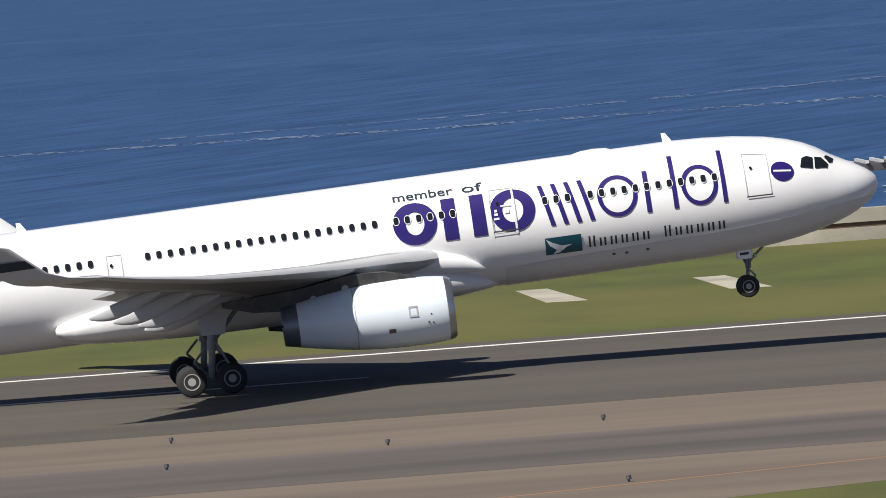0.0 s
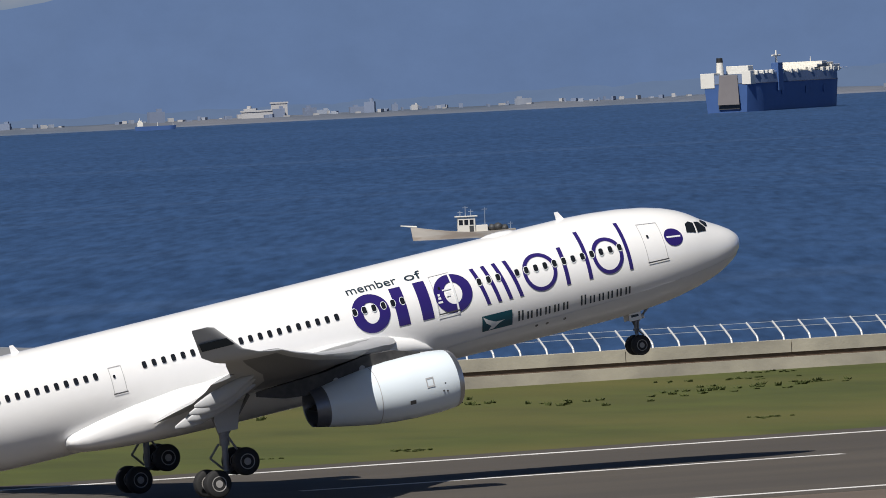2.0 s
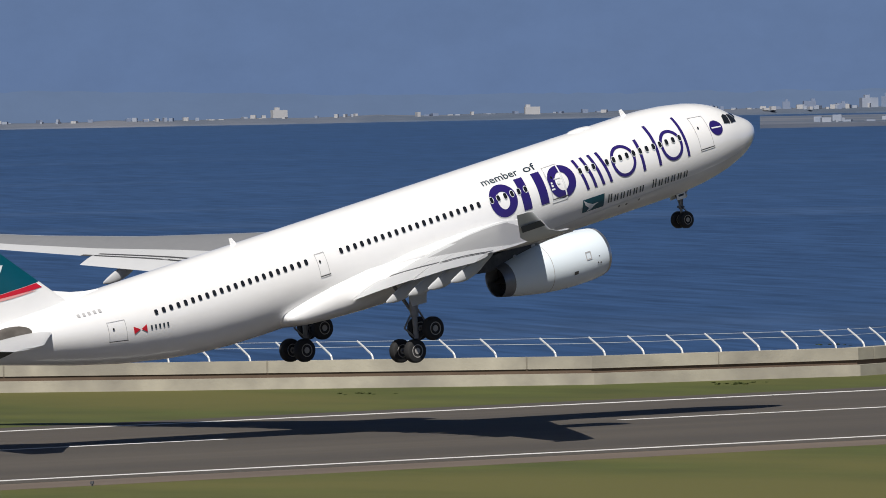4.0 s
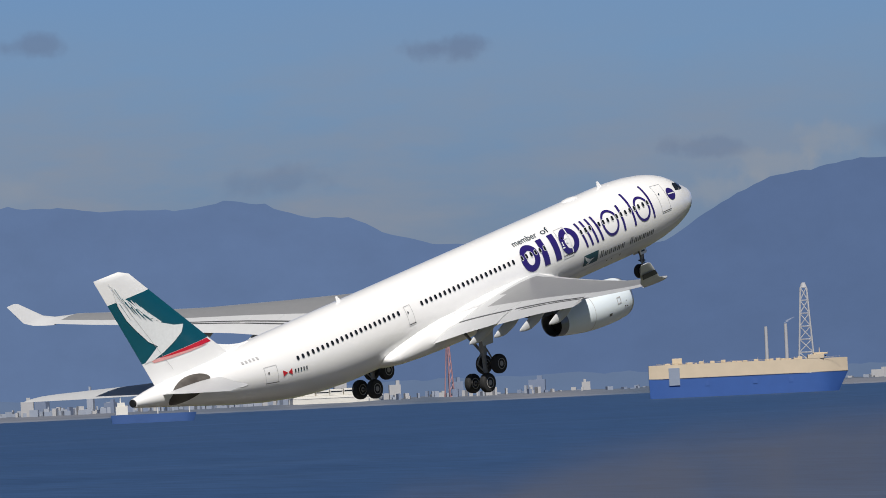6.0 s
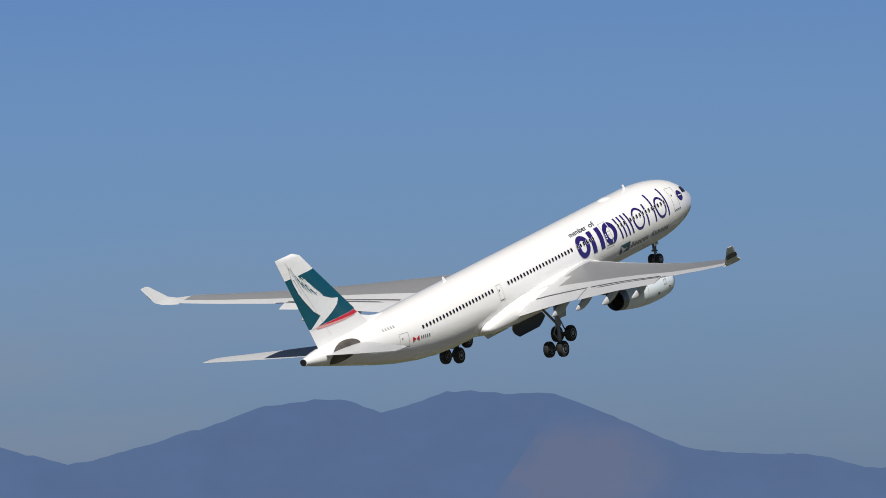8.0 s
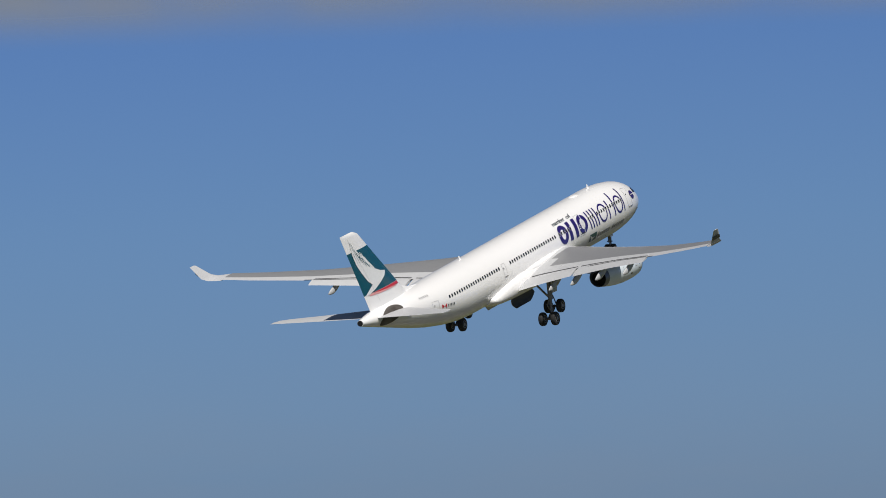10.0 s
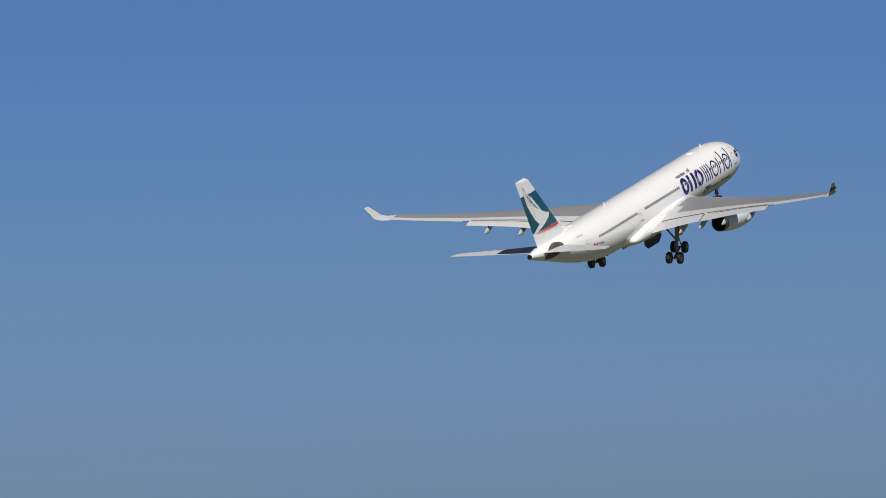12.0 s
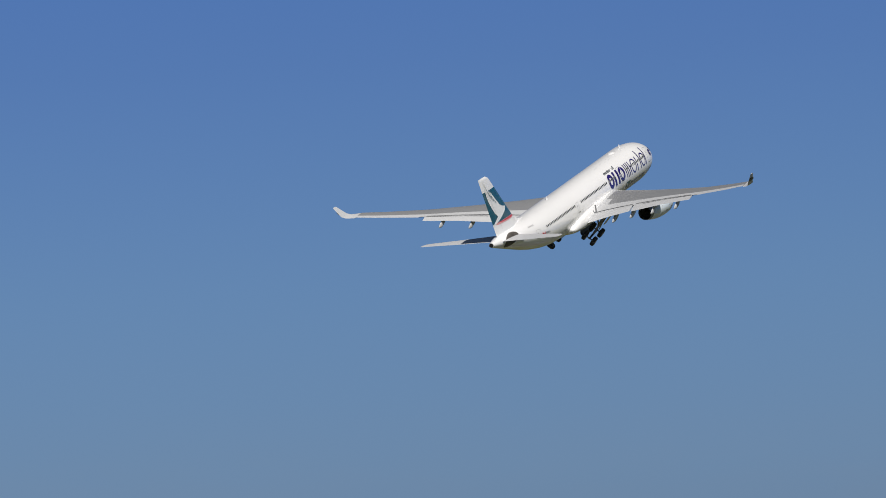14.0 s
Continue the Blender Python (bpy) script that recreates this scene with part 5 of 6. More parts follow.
def sea():
    m = bpy.data.materials.new("blue_sea_water")
    m.use_nodes = True
    nt, b = m.node_tree, m.node_tree.nodes["Principled BSDF"]
    tc = nt.nodes.new("ShaderNodeTexCoord")

    def noise_node(scale, stretch, detail=5, rot=0.2):
        mp = nt.nodes.new("ShaderNodeMapping")
        mp.vector_type = "TEXTURE"
        mp.inputs["Scale"].default_value = [1 / v for v in stretch]
        mp.inputs["Rotation"].default_value = (0, 0, rot)
        nt.links.new(tc.outputs["Object"], mp.inputs[0])
        n = nt.nodes.new("ShaderNodeTexNoise")
        n.inputs["Scale"].default_value, n.inputs["Detail"].default_value = scale, detail
        nt.links.new(mp.outputs[0], n.inputs["Vector"])
        return n
    big = noise_node(0.006, (1, 0.3, 1), 5, 0.45)
    streak = noise_node(0.010, (0.12, 1, 1), 4, -0.35)
    ripple = noise_node(0.55, (1, 0.075, 1), 8, radians(-24))
    mix = nt.nodes.new("ShaderNodeMix")
    mix.data_type = "RGBA"
    mix.inputs[6].default_value, mix.inputs[7].default_value = SEA_A, SEA_B
    nt.links.new(big.outputs[0], mix.inputs[0])
    r2 = nt.nodes.new("ShaderNodeMapRange")
    r2.inputs[1].default_value, r2.inputs[2].default_value = 0.57, 0.68
    r2.inputs[4].default_value = 0.14
    nt.links.new(streak.outputs[0], r2.inputs[0])
    mix2 = nt.nodes.new("ShaderNodeMix")
    mix2.data_type = "RGBA"
    nt.links.new(r2.outputs[0], mix2.inputs[0])
    nt.links.new(mix.outputs[2], mix2.inputs[6])
    mix2.inputs[7].default_value = SEA_C
    r3 = nt.nodes.new("ShaderNodeMapRange")
    r3.inputs[1].default_value, r3.inputs[2].default_value = 0.3, 0.7
    r3.inputs[3].default_value, r3.inputs[4].default_value = 0.71, 1.29
    nt.links.new(ripple.outputs[0], r3.inputs[0])
    mix3 = nt.nodes.new("ShaderNodeMix")
    mix3.data_type, mix3.blend_type = "RGBA", "MULTIPLY"
    mix3.inputs[0].default_value = 1.0
    nt.links.new(mix2.outputs[2], mix3.inputs[6])
    nt.links.new(r3.outputs[0], mix3.inputs[7])
    nt.links.new(mix3.outputs[2], b.inputs["Base Color"])
    b.inputs["Roughness"].default_value, b.inputs["Specular IOR Level"].default_value = 0.6, 0.12
    bp = nt.nodes.new("ShaderNodeBump")
    bp.inputs["Strength"].default_value, bp.inputs["Distance"].default_value = 0.35, 0.5
    nt.links.new(ripple.outputs[0], bp.inputs["Height"])
    nt.links.new(bp.outputs[0], b.inputs["Normal"])
    bm = bmesh.new()
    n = 180
    prism(bm, [(4985 * math.cos(math.tau * k / n), 4985 * math.sin(math.tau * k / n)) for k in range(n)], -6.0, SEA_Z)
    setting("water", bm, m, "deep blue sea ruffled by wind with paler streaks", "sea")


def foam():
    """Broken pale lines of foam left by passing boats."""
    white = material("thin_sea_foam", (0.17, 0.23, 0.35), 0.8, vary=0.25, scale=0.3)
    rng = random.Random(21)
    bm = bmesh.new()
    for ax, ay, bx, by, n, wide in WAKES:
        way = Vector((bx - ax, by - ay, 0))
        for shift, share in ((0.0, 0.8), (wide * 2.2, 0.5), (-wide * 2.0, 0.35)):
            prev, broad = None, wide
            for k in range(n // 2 + 1):
                p = Vector((ax, ay, SEA_Z + 0.05)) + way * (k / (n // 2)) + Vector((0, shift + 0.35 * wide * rng.gauss(0, 1), 0))
                broad = min(1.3, max(0.25, broad / wide + rng.gauss(0, 0.25))) * wide
                cur = (p - Vector((0, broad / 2, 0)), p + Vector((0, broad / 2, 0)))
                if prev and rng.random() < share:
                    bm.faces.new([bm.verts.new(c) for c in (prev[0], cur[0], cur[1], prev[1])])
                prev = cur
    tagged(part("sea_foam", bm, white, None, "", None), "thin broken lines of pale foam on the sea", "foam", "", "stuff")


WAKES = [(11.8, 1046.0, 59.4, 1026.2, 210, 2.0), (59.4, 1026.2, 107.5, 1022.2, 210, 2.0), (28.2, 1074.8, 70.4, 1080.6, 80, 1.6), (70.4, 1080.6, 118.9, 1128.7, 80, 1.6), (196.2, 1025.1, 233.4, 967.2, 150, 2.0), (233.4, 967.2, 263.7, 979.5, 150, 2.0)]
SEA_A, SEA_B, SEA_C = (0.022, 0.054, 0.131, 1), (0.036, 0.078, 0.175, 1), (0.11, 0.17, 0.29, 1)

RIDGE = [(2, -0.05), (8, 0.0), (12, 0.08), (16, 0.22), (18.5, 0.36), (20.6, 0.478), (21.3, 0.585), (23, 0.70), (25, 0.78), (28, 0.90), (31, 0.98), (34, 0.92), (36, 0.80), (38.5, 0.78), (40.7, 0.845), (41.05, 0.895), (41.86, 0.80), (42.37, 0.715), (43.02, 0.855), (43.83, 0.875), (44.45, 1.04), (44.69, 1.12), (44.84, 1.07), (45.15, 1.195), (45.55, 1.20), (45.96, 1.09), (46.33, 0.995),
         (46.8, 1.035), (47.2, 0.998), (47.8, 0.97), (48.13, 1.005), (48.35, 0.985), (48.6, 0.88), (48.86, 0.885), (49.1, 0.76), (49.4, 0.70), (50.2, 0.62), (51.5, 0.45), (54, 0.4), (62, 0.2), (70, 0.1)]
RIDGE2 = [(47.9, -0.26), (48.6, 0.0), (49.0, 0.15), (49.9, 0.42), (50.77, 0.66), (51.12, 0.885), (51.42, 1.01), (51.83, 1.075), (52.1, 1.105), (52.5, 1.02), (52.96, 1.02), (53.06, 1.035), (53.2, 1.01), (53.4, 0.945), (53.8, 0.938), (54.45, 0.738), (54.9, 0.83), (55.25, 0.925), (55.62, 1.04), (55.93, 1.08),
          (56.17, 1.06), (56.36, 0.975), (56.75, 1.095), (57.4, 1.06), (57.83, 0.87), (58.17, 0.70), (58.65, 0.64), (58.92, 0.645), (59.19, 0.55), (60.5, 0.48), (62, 0.38), (66, 0.25), (72, 0.15)]
WOODS = [(52.2, -0.24), (53.2, -0.13), (53.8, -0.09), (54.4, -0.08), (54.9, -0.085), (55.2, -0.05), (55.9, -0.045), (56.6, -0.08), (58.5, -0.2), (60, -0.25)]
FOOTHILL = [(2, -0.24), (6, -0.20), (12, -0.19), (19, -0.19), (23, -0.16), (25.5, -0.12), (27, -0.03), (28.5, 0.0), (30.0, 0.02), (33, 0.05), (38, -0.1), (44, -0.15), (50, -0.12), (52.5, -0.15), (55, -0.15), (58, -0.17), (63, -0.22)]


def pale_patch_material():
    """Pale emissive sheet that thins out towards its edges and in wisps."""
    m = bpy.data.materials.new("thin_mist")
    m.use_nodes = True
    nt = m.node_tree
    nt.nodes.clear()
    co = nt.nodes.new("ShaderNodeTexCoord")
    mp = nt.nodes.new("ShaderNodeMapping")
    mp.inputs["Location"].default_value = (-1, 0, -0.9)
    mp.inputs["Scale"].default_value = (2, 0, 2)
    nt.links.new(co.outputs["Generated"], mp.inputs[0])
    ball = nt.nodes.new("ShaderNodeTexGradient")
    ball.gradient_type = "SPHERICAL"
    nt.links.new(mp.outputs[0], ball.inputs[0])
    nz = nt.nodes.new("ShaderNodeTexNoise")
    nz.inputs["Scale"].default_value, nz.inputs["Detail"].default_value = 5, 6
    nt.links.new(co.outputs["Generated"], nz.inputs["Vector"])
    mul = nt.nodes.new("ShaderNodeMath")
    mul.operation = "MULTIPLY"
    nt.links.new(ball.outputs["Fac"], mul.inputs[0])
    nt.links.new(nz.outputs[0], mul.inputs[1])
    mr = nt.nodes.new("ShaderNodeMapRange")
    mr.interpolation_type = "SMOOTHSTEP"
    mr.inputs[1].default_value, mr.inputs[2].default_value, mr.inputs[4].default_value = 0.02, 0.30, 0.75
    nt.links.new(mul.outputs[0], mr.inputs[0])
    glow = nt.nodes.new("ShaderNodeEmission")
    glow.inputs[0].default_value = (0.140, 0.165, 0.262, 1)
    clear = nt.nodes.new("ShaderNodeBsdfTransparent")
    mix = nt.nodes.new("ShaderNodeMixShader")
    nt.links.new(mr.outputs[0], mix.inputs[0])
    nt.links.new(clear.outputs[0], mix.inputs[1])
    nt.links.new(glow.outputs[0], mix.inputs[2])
    out = nt.nodes.new("ShaderNodeOutputMaterial")
    nt.links.new(mix.outputs[0], out.inputs[0])
    return m


def mountains():
    """Ridges far off behind the shore; distance haze is painted in as blue emission."""
    def ridge(name, table, dist, colour, glow, label, rough_deg, seed):
        bm = bmesh.new()
        prev = None
        a0, a1 = table[0][0], table[-1][0]
        n = int((a1 - a0) / 0.05)
        for i in range(n + 1):
            az = a0 + (a1 - a0) * i / n
            el = lerp_table(table, az)[0] + rough_deg * (noise.noise((az * 4, seed, 0)) + 0.7 * noise.noise((az * 13, seed, 1)))
            col = []
            for k in range(7):
                f = k / 6
                e = -0.27 + (el + 0.27) * f
                dd = dist - 30 * (1 - f) + 6 * noise.noise((az * 3, f * 2.5, seed + 3))
                col.append(bm.verts.new(bearing(az, e, dd)))
            if prev:
                for k in range(6):
                    bm.faces.new((prev[k], col[k], col[k + 1], prev[k + 1]))
            prev = col
        # near-black surface; the hazy blue comes from emission varied by noise
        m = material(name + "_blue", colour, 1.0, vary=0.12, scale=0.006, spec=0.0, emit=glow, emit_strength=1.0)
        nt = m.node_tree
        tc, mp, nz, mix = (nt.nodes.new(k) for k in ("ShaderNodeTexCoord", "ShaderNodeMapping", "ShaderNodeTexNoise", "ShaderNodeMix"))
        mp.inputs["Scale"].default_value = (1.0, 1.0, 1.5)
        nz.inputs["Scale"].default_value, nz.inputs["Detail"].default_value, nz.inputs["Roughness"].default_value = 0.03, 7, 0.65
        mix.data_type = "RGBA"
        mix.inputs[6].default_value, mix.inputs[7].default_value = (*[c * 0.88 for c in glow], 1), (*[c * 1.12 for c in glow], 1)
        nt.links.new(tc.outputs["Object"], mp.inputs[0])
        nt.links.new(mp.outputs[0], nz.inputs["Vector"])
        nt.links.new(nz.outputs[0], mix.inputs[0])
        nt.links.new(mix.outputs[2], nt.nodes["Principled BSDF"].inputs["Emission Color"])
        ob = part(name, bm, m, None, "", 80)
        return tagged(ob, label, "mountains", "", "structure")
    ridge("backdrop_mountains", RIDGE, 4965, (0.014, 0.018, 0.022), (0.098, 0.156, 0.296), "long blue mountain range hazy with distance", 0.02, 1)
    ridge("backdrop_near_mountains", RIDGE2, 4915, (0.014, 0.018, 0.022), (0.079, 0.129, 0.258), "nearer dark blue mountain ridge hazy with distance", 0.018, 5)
    # pale patch on the slope: a sheet brightened by its own emission
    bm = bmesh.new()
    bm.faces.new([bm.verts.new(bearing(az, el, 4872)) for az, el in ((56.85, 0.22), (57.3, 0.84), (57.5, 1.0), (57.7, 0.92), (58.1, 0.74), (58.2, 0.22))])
    tagged(part("backdrop_mist", bm, pale_patch_material(), None, "", None), "pale emissive patch in front of the mountain slope", "mist", "", "structure")
    ridge("backdrop_foothills", FOOTHILL, 4865, (0.02, 0.025, 0.03), (0.097, 0.146, 0.255), "low hills behind the shore, blue-grey with painted haze", 0.02, 9)
    ridge("backdrop_woods", WOODS, 4852, (0.02, 0.03, 0.03), (0.068, 0.108, 0.198), "wooded rise behind the works, dark blue with painted haze", 0.012, 13)


# far colours are paled and blued: distance haze is painted into them
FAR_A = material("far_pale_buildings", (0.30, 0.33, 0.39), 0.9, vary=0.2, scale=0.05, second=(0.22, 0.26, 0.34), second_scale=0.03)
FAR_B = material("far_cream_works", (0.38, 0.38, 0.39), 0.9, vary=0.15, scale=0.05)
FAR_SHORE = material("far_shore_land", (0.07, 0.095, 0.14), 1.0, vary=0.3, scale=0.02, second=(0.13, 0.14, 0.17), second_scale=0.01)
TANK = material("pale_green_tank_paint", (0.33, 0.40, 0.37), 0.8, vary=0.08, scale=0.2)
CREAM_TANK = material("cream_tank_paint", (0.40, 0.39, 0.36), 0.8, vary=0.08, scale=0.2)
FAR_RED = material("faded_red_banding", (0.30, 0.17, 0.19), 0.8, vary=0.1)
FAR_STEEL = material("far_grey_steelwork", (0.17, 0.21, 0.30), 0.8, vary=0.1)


def far_shore():
    rng = random.Random(11)
    bm = bmesh.new()
    prev = None
    for i in range(400):
        az = 1 + 64 * i / 399
        d = 4780 + 25 * noise.noise((az * 1.3, 2, 0))
        top = 1.2 + 1.5 * abs(noise.noise((az * 5, 3, 0)))
        a = radians(az)
        col = [bm.verts.new((r * math.sin(a), r * math.cos(a), z)) for r, z in ((d, -1.6), (d + 1, -0.2), (d + 12, top), (d + 70, top + 0.6))]
        if prev:
            for k in range(3):
                bm.faces.new((prev[k], col[k], col[k + 1], prev[k + 1]))
        prev = col
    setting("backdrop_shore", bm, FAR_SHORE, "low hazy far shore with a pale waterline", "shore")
    towns = [bmesh.new() for _ in range(3)]
    for i in range(2600):
        az = rng.uniform(3, 62)
        dens = 0.45 + 0.6 * noise.noise((az * 0.6, 7, 0)) + (0.35 if 45.5 < az < 50 or az < 12 or 16 < az < 21 else 0)
        if rng.random() > dens:
            continue
        big = rng.random() < 0.07
        w, h = (rng.uniform(3, 9), rng.uniform(2.5, 6)) if big else (rng.uniform(0.7, 3), rng.uniform(0.8, 2.6))
        if 46 < az < 50:
            h *= 1.9
        a = radians(az)
        d = rng.uniform(4798, 4835)
        bm = towns[rng.randrange(3)]
        m = Matrix.Translation((d * math.sin(a), d * math.cos(a), 1.2 + h / 2)) @ Matrix.Rotation(-a + rng.uniform(-0.4, 0.4), 4, "Z") @ Matrix.Diagonal((w, rng.uniform(2, 6), h, 1))
        bmesh.ops.create_cube(bm, size=1, matrix=m)
        if big:
            bmesh.ops.create_cube(bm, size=1, matrix=m @ Matrix.Translation((rng.uniform(-0.3, 0.3), 0, 0.6)) @ Matrix.Diagonal((0.3, 0.5, 0.35, 1)))
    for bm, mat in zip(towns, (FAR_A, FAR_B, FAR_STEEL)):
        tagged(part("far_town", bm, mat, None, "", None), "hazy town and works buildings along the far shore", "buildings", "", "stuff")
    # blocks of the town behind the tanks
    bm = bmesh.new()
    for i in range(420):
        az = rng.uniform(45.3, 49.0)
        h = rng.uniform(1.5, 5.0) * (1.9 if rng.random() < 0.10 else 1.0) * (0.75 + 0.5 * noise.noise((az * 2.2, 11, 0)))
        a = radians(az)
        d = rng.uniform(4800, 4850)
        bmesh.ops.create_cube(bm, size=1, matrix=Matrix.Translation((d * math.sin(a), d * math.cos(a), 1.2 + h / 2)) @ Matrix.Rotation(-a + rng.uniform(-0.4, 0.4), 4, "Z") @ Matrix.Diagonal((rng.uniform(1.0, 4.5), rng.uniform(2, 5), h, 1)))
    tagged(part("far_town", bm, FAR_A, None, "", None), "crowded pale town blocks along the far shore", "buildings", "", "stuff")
    # a low spit of land with works in front of the far shore
    bm = bmesh.new()
    prism(bm, [(d * math.sin(radians(az)), d * math.cos(radians(az))) for d, az in ((3650, 40.2), (3680, 42.0), (3670, 43.4), (3700, 44.4), (3900, 44.6), (4300, 44.3), (4300, 40.2))], -1.6, 0.5)
    setting("ground_spit", bm, FAR_SHORE, "low hazy spit of land with works on it", "land")
    bm = bmesh.new()
    for i in range(90):
        az, d = rng.uniform(40.5, 44.4), rng.uniform(3720, 3900)
        a, h = radians(az), rng.uniform(0.8, 3.2)
        bmesh.ops.create_cube(bm, size=1, matrix=Matrix.Translation((d * math.sin(a), d * math.cos(a), 0.4 + h / 2)) @ Matrix.Rotation(-a + rng.uniform(-0.4, 0.4), 4, "Z") @ Matrix.Diagonal((rng.uniform(0.8, 4.0), rng.uniform(2, 5), h, 1)))
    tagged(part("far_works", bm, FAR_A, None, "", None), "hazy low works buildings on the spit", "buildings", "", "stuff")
    # storage tanks
    for i, (az, w) in enumerate([(44.75, 0.24), (45.12, 0.24), (45.5, 0.22)] + [(54.50, 0.165), (54.575, 0.165), (54.77, 0.165), (54.845, 0.165), (55.03, 0.15), (55.185, 0.17), (55.465, 0.165)] + [(43.0, 0.3), (43.45, 0.27)]):
        d = 3740 if az < 44 else 4812 if az in (54.50, 54.77) else 4795
        paint = TANK if az > 53 else CREAM_TANK
        r = d * radians(w) / 2
        p = bearing(az, 0, d)
        t = thing("storage_tank", "pale cylindrical storage tank on the far shore", "tank", pose(p.x, p.y, 0.5), "far storage tanks")
        bm = bmesh.new()
        hh = 9.6 if az > 53 else 3.2 if az < 44 else 5.2
        rod(bm, (0, 0, 0), (0, 0, hh), r, r, 24)
        shell = part("shell", bm, paint, t)
        bm = bmesh.new()
        loft(bm, [[(q * r * math.cos(math.tau * k / 24), q * r * math.sin(math.tau * k / 24), hh + z) for k in range(24)] for q, z in ((1.0, 0), (0.85, 0.55), (0.55, 1.05), (0.1, 1.3))])
        part("roof", bm, paint, t, "shallow domed tank roof")
        bm = bmesh.new()
        loft(bm, [[(q * r * math.cos(math.tau * k / 24), q * r * math.sin(math.tau * k / 24), hh + z) for k in range(24)] for q, z in ((1.01, -0.5), (1.03, -0.5), (1.03, -0.2), (1.01, -0.2))], caps=False)
        part("wind_girder", bm, FAR_STEEL, shell)
    # pale tower block
    p = bearing(18.67, 0, 4800)
    t = thing("tower_block", "tall pale tower block on the far shore", "building", pose(p.x, p.y, 0.5, 0, 0, -18.7))
    bm = bmesh.new()
    box(bm, -2.6, 2.6, -2, 2, 0, 17.5)
    part("wall", bm, FAR_A, t, "", None)
    for k in range(6):
        for x in (-1.6, 0.2):
            bm = bmesh.new()
            box(bm, x, x + 1.2, -2.04, -2.0, 2 + 2.4 * k, 3.4 + 2.4 * k)
            part("window", bm, FAR_STEEL, t, "", None)
    bm = bmesh.new()
    box(bm, -1.6, 1.6, -1.5, 1.5, 17.5, 18.6)
    part("roof_house", bm, FAR_A, t, "", None)
    # chimneys
    for az, top, w, bands in ((43.68, 0.085, 2.0, True), (48.42, 0.10, 1.7, True), (49.41, 0.08, 3.0, False), (41.45, 0.2, 2.0, True), (55.73, 0.11, 1.9, True), (57.95, 0.15, 1.5, False)):
        p = bearing(az, 0, 4805)
        h = bearing(az, top, 4805).z
        t = thing("chimney", "tall hazy works chimney" + (" banded red and white" if bands else " of red steel paled by painted haze"), "chimney", pose(p.x, p.y, 0.5), "far chimneys")
        n = 7
        for k in range(n):
            bm = bmesh.new()
            if bands:
                rod(bm, (0, 0, h * k / n), (0, 0, h * (k + 1) / n), w / 2 * (1.25 - 0.4 * k / n), w / 2 * (1.25 - 0.4 * (k + 1) / n), 14)
            else:
                s0, s1 = w * (1.2 - 0.9 * k / n), w * (1.2 - 0.9 * (k + 1) / n)
                for sx, sy in ((-1, -1), (1, -1), (1, 1), (-1, 1)):
                    part("leg", rod(bmesh.new(), (sx * s0 / 2, sy * s0 / 2, h * k / n), (sx * s1 / 2, sy * s1 / 2, h * (k + 1) / n), 0.35, 0.35, 6), FAR_RED, t)
                rod(bm, (-s0 / 2, -s0 / 2, h * k / n), (s1 / 2, -s1 / 2, h * (k + 1) / n), 0.25, 0.25, 5)
            part("shaft_section", bm, (FAR_RED if k % 2 == 0 else FAR_A) if bands else FAR_RED, t)
    # long halls
    for az0, az1, h in ((27.1, 27.6, 2.2), (28.35, 28.6, 3.2), (22.1, 22.28, 3.6), (22.28, 22.38, 7.2)):
        d = 4810
        p = bearing((az0 + az1) / 2, 0, d)
        L = d * radians(az1 - az0)
        t = thing("long_hall", "long pale industrial hall on the far shore", "building", pose(p.x, p.y, 1.0, 0, 0, -(az0 + az1) / 2), "far halls")
        bm = bmesh.new()
        box(bm, -L / 2, L / 2, -4, 4, 0, h)
        part("wall", bm, FAR_B, t, "", None)
        bm = bmesh.new()
        prism(bm, [(-L / 2 - 0.5, -4.4), (L / 2 + 0.5, -4.4), (L / 2 + 0.5, 4.4), (-L / 2 - 0.5, 4.4)], h, h + 0.8)
        part("roof", bm, FAR_B, t, "", None)

    # pale elevated galleries on columns along a wooded rise
    for az0, az1, el, deep in ((53.44, 53.86, -0.062, 4.0), (53.86, 54.3, -0.068, 2.4), (54.44, 54.84, -0.07, 2.0), (55.05, 55.13, -0.012, 6.0), (55.13, 55.86, -0.03, 2.8)):
        d = 4858
        p, z1 = bearing((az0 + az1) / 2, 0, d), bearing(0, el, d).z
        L = d * radians(az1 - az0)
        t = thing("works_gallery", "long pale elevated works gallery on columns", "building", pose(p.x, p.y, 0, 0, 0, -(az0 + az1) / 2), "works galleries")
        bm = bmesh.new()
        box(bm, -L / 2, L / 2, -2, 2, z1 - deep, z1 - 0.4, 0.1)
        part("wall", bm, FAR_B, t, "", None)
        bm = bmesh.new()
        box(bm, -L / 2 - 0.4, L / 2 + 0.4, -2.4, 2.4, z1 - 0.4, z1)
        part("roof", bm, CREAM_TANK, t, "", None)
        n = max(2, int(L / 30))
        for k in range(n):
            bm = bmesh.new()
            x = -L / 2 + 1 + (L - 2) * k / (n - 1)
            box(bm, x - 0.3, x + 0.3, -0.4, 0.4, 0.0, z1 - deep)
            part("column", bm, FAR_STEEL, t, "", None)


# ---- ships ----


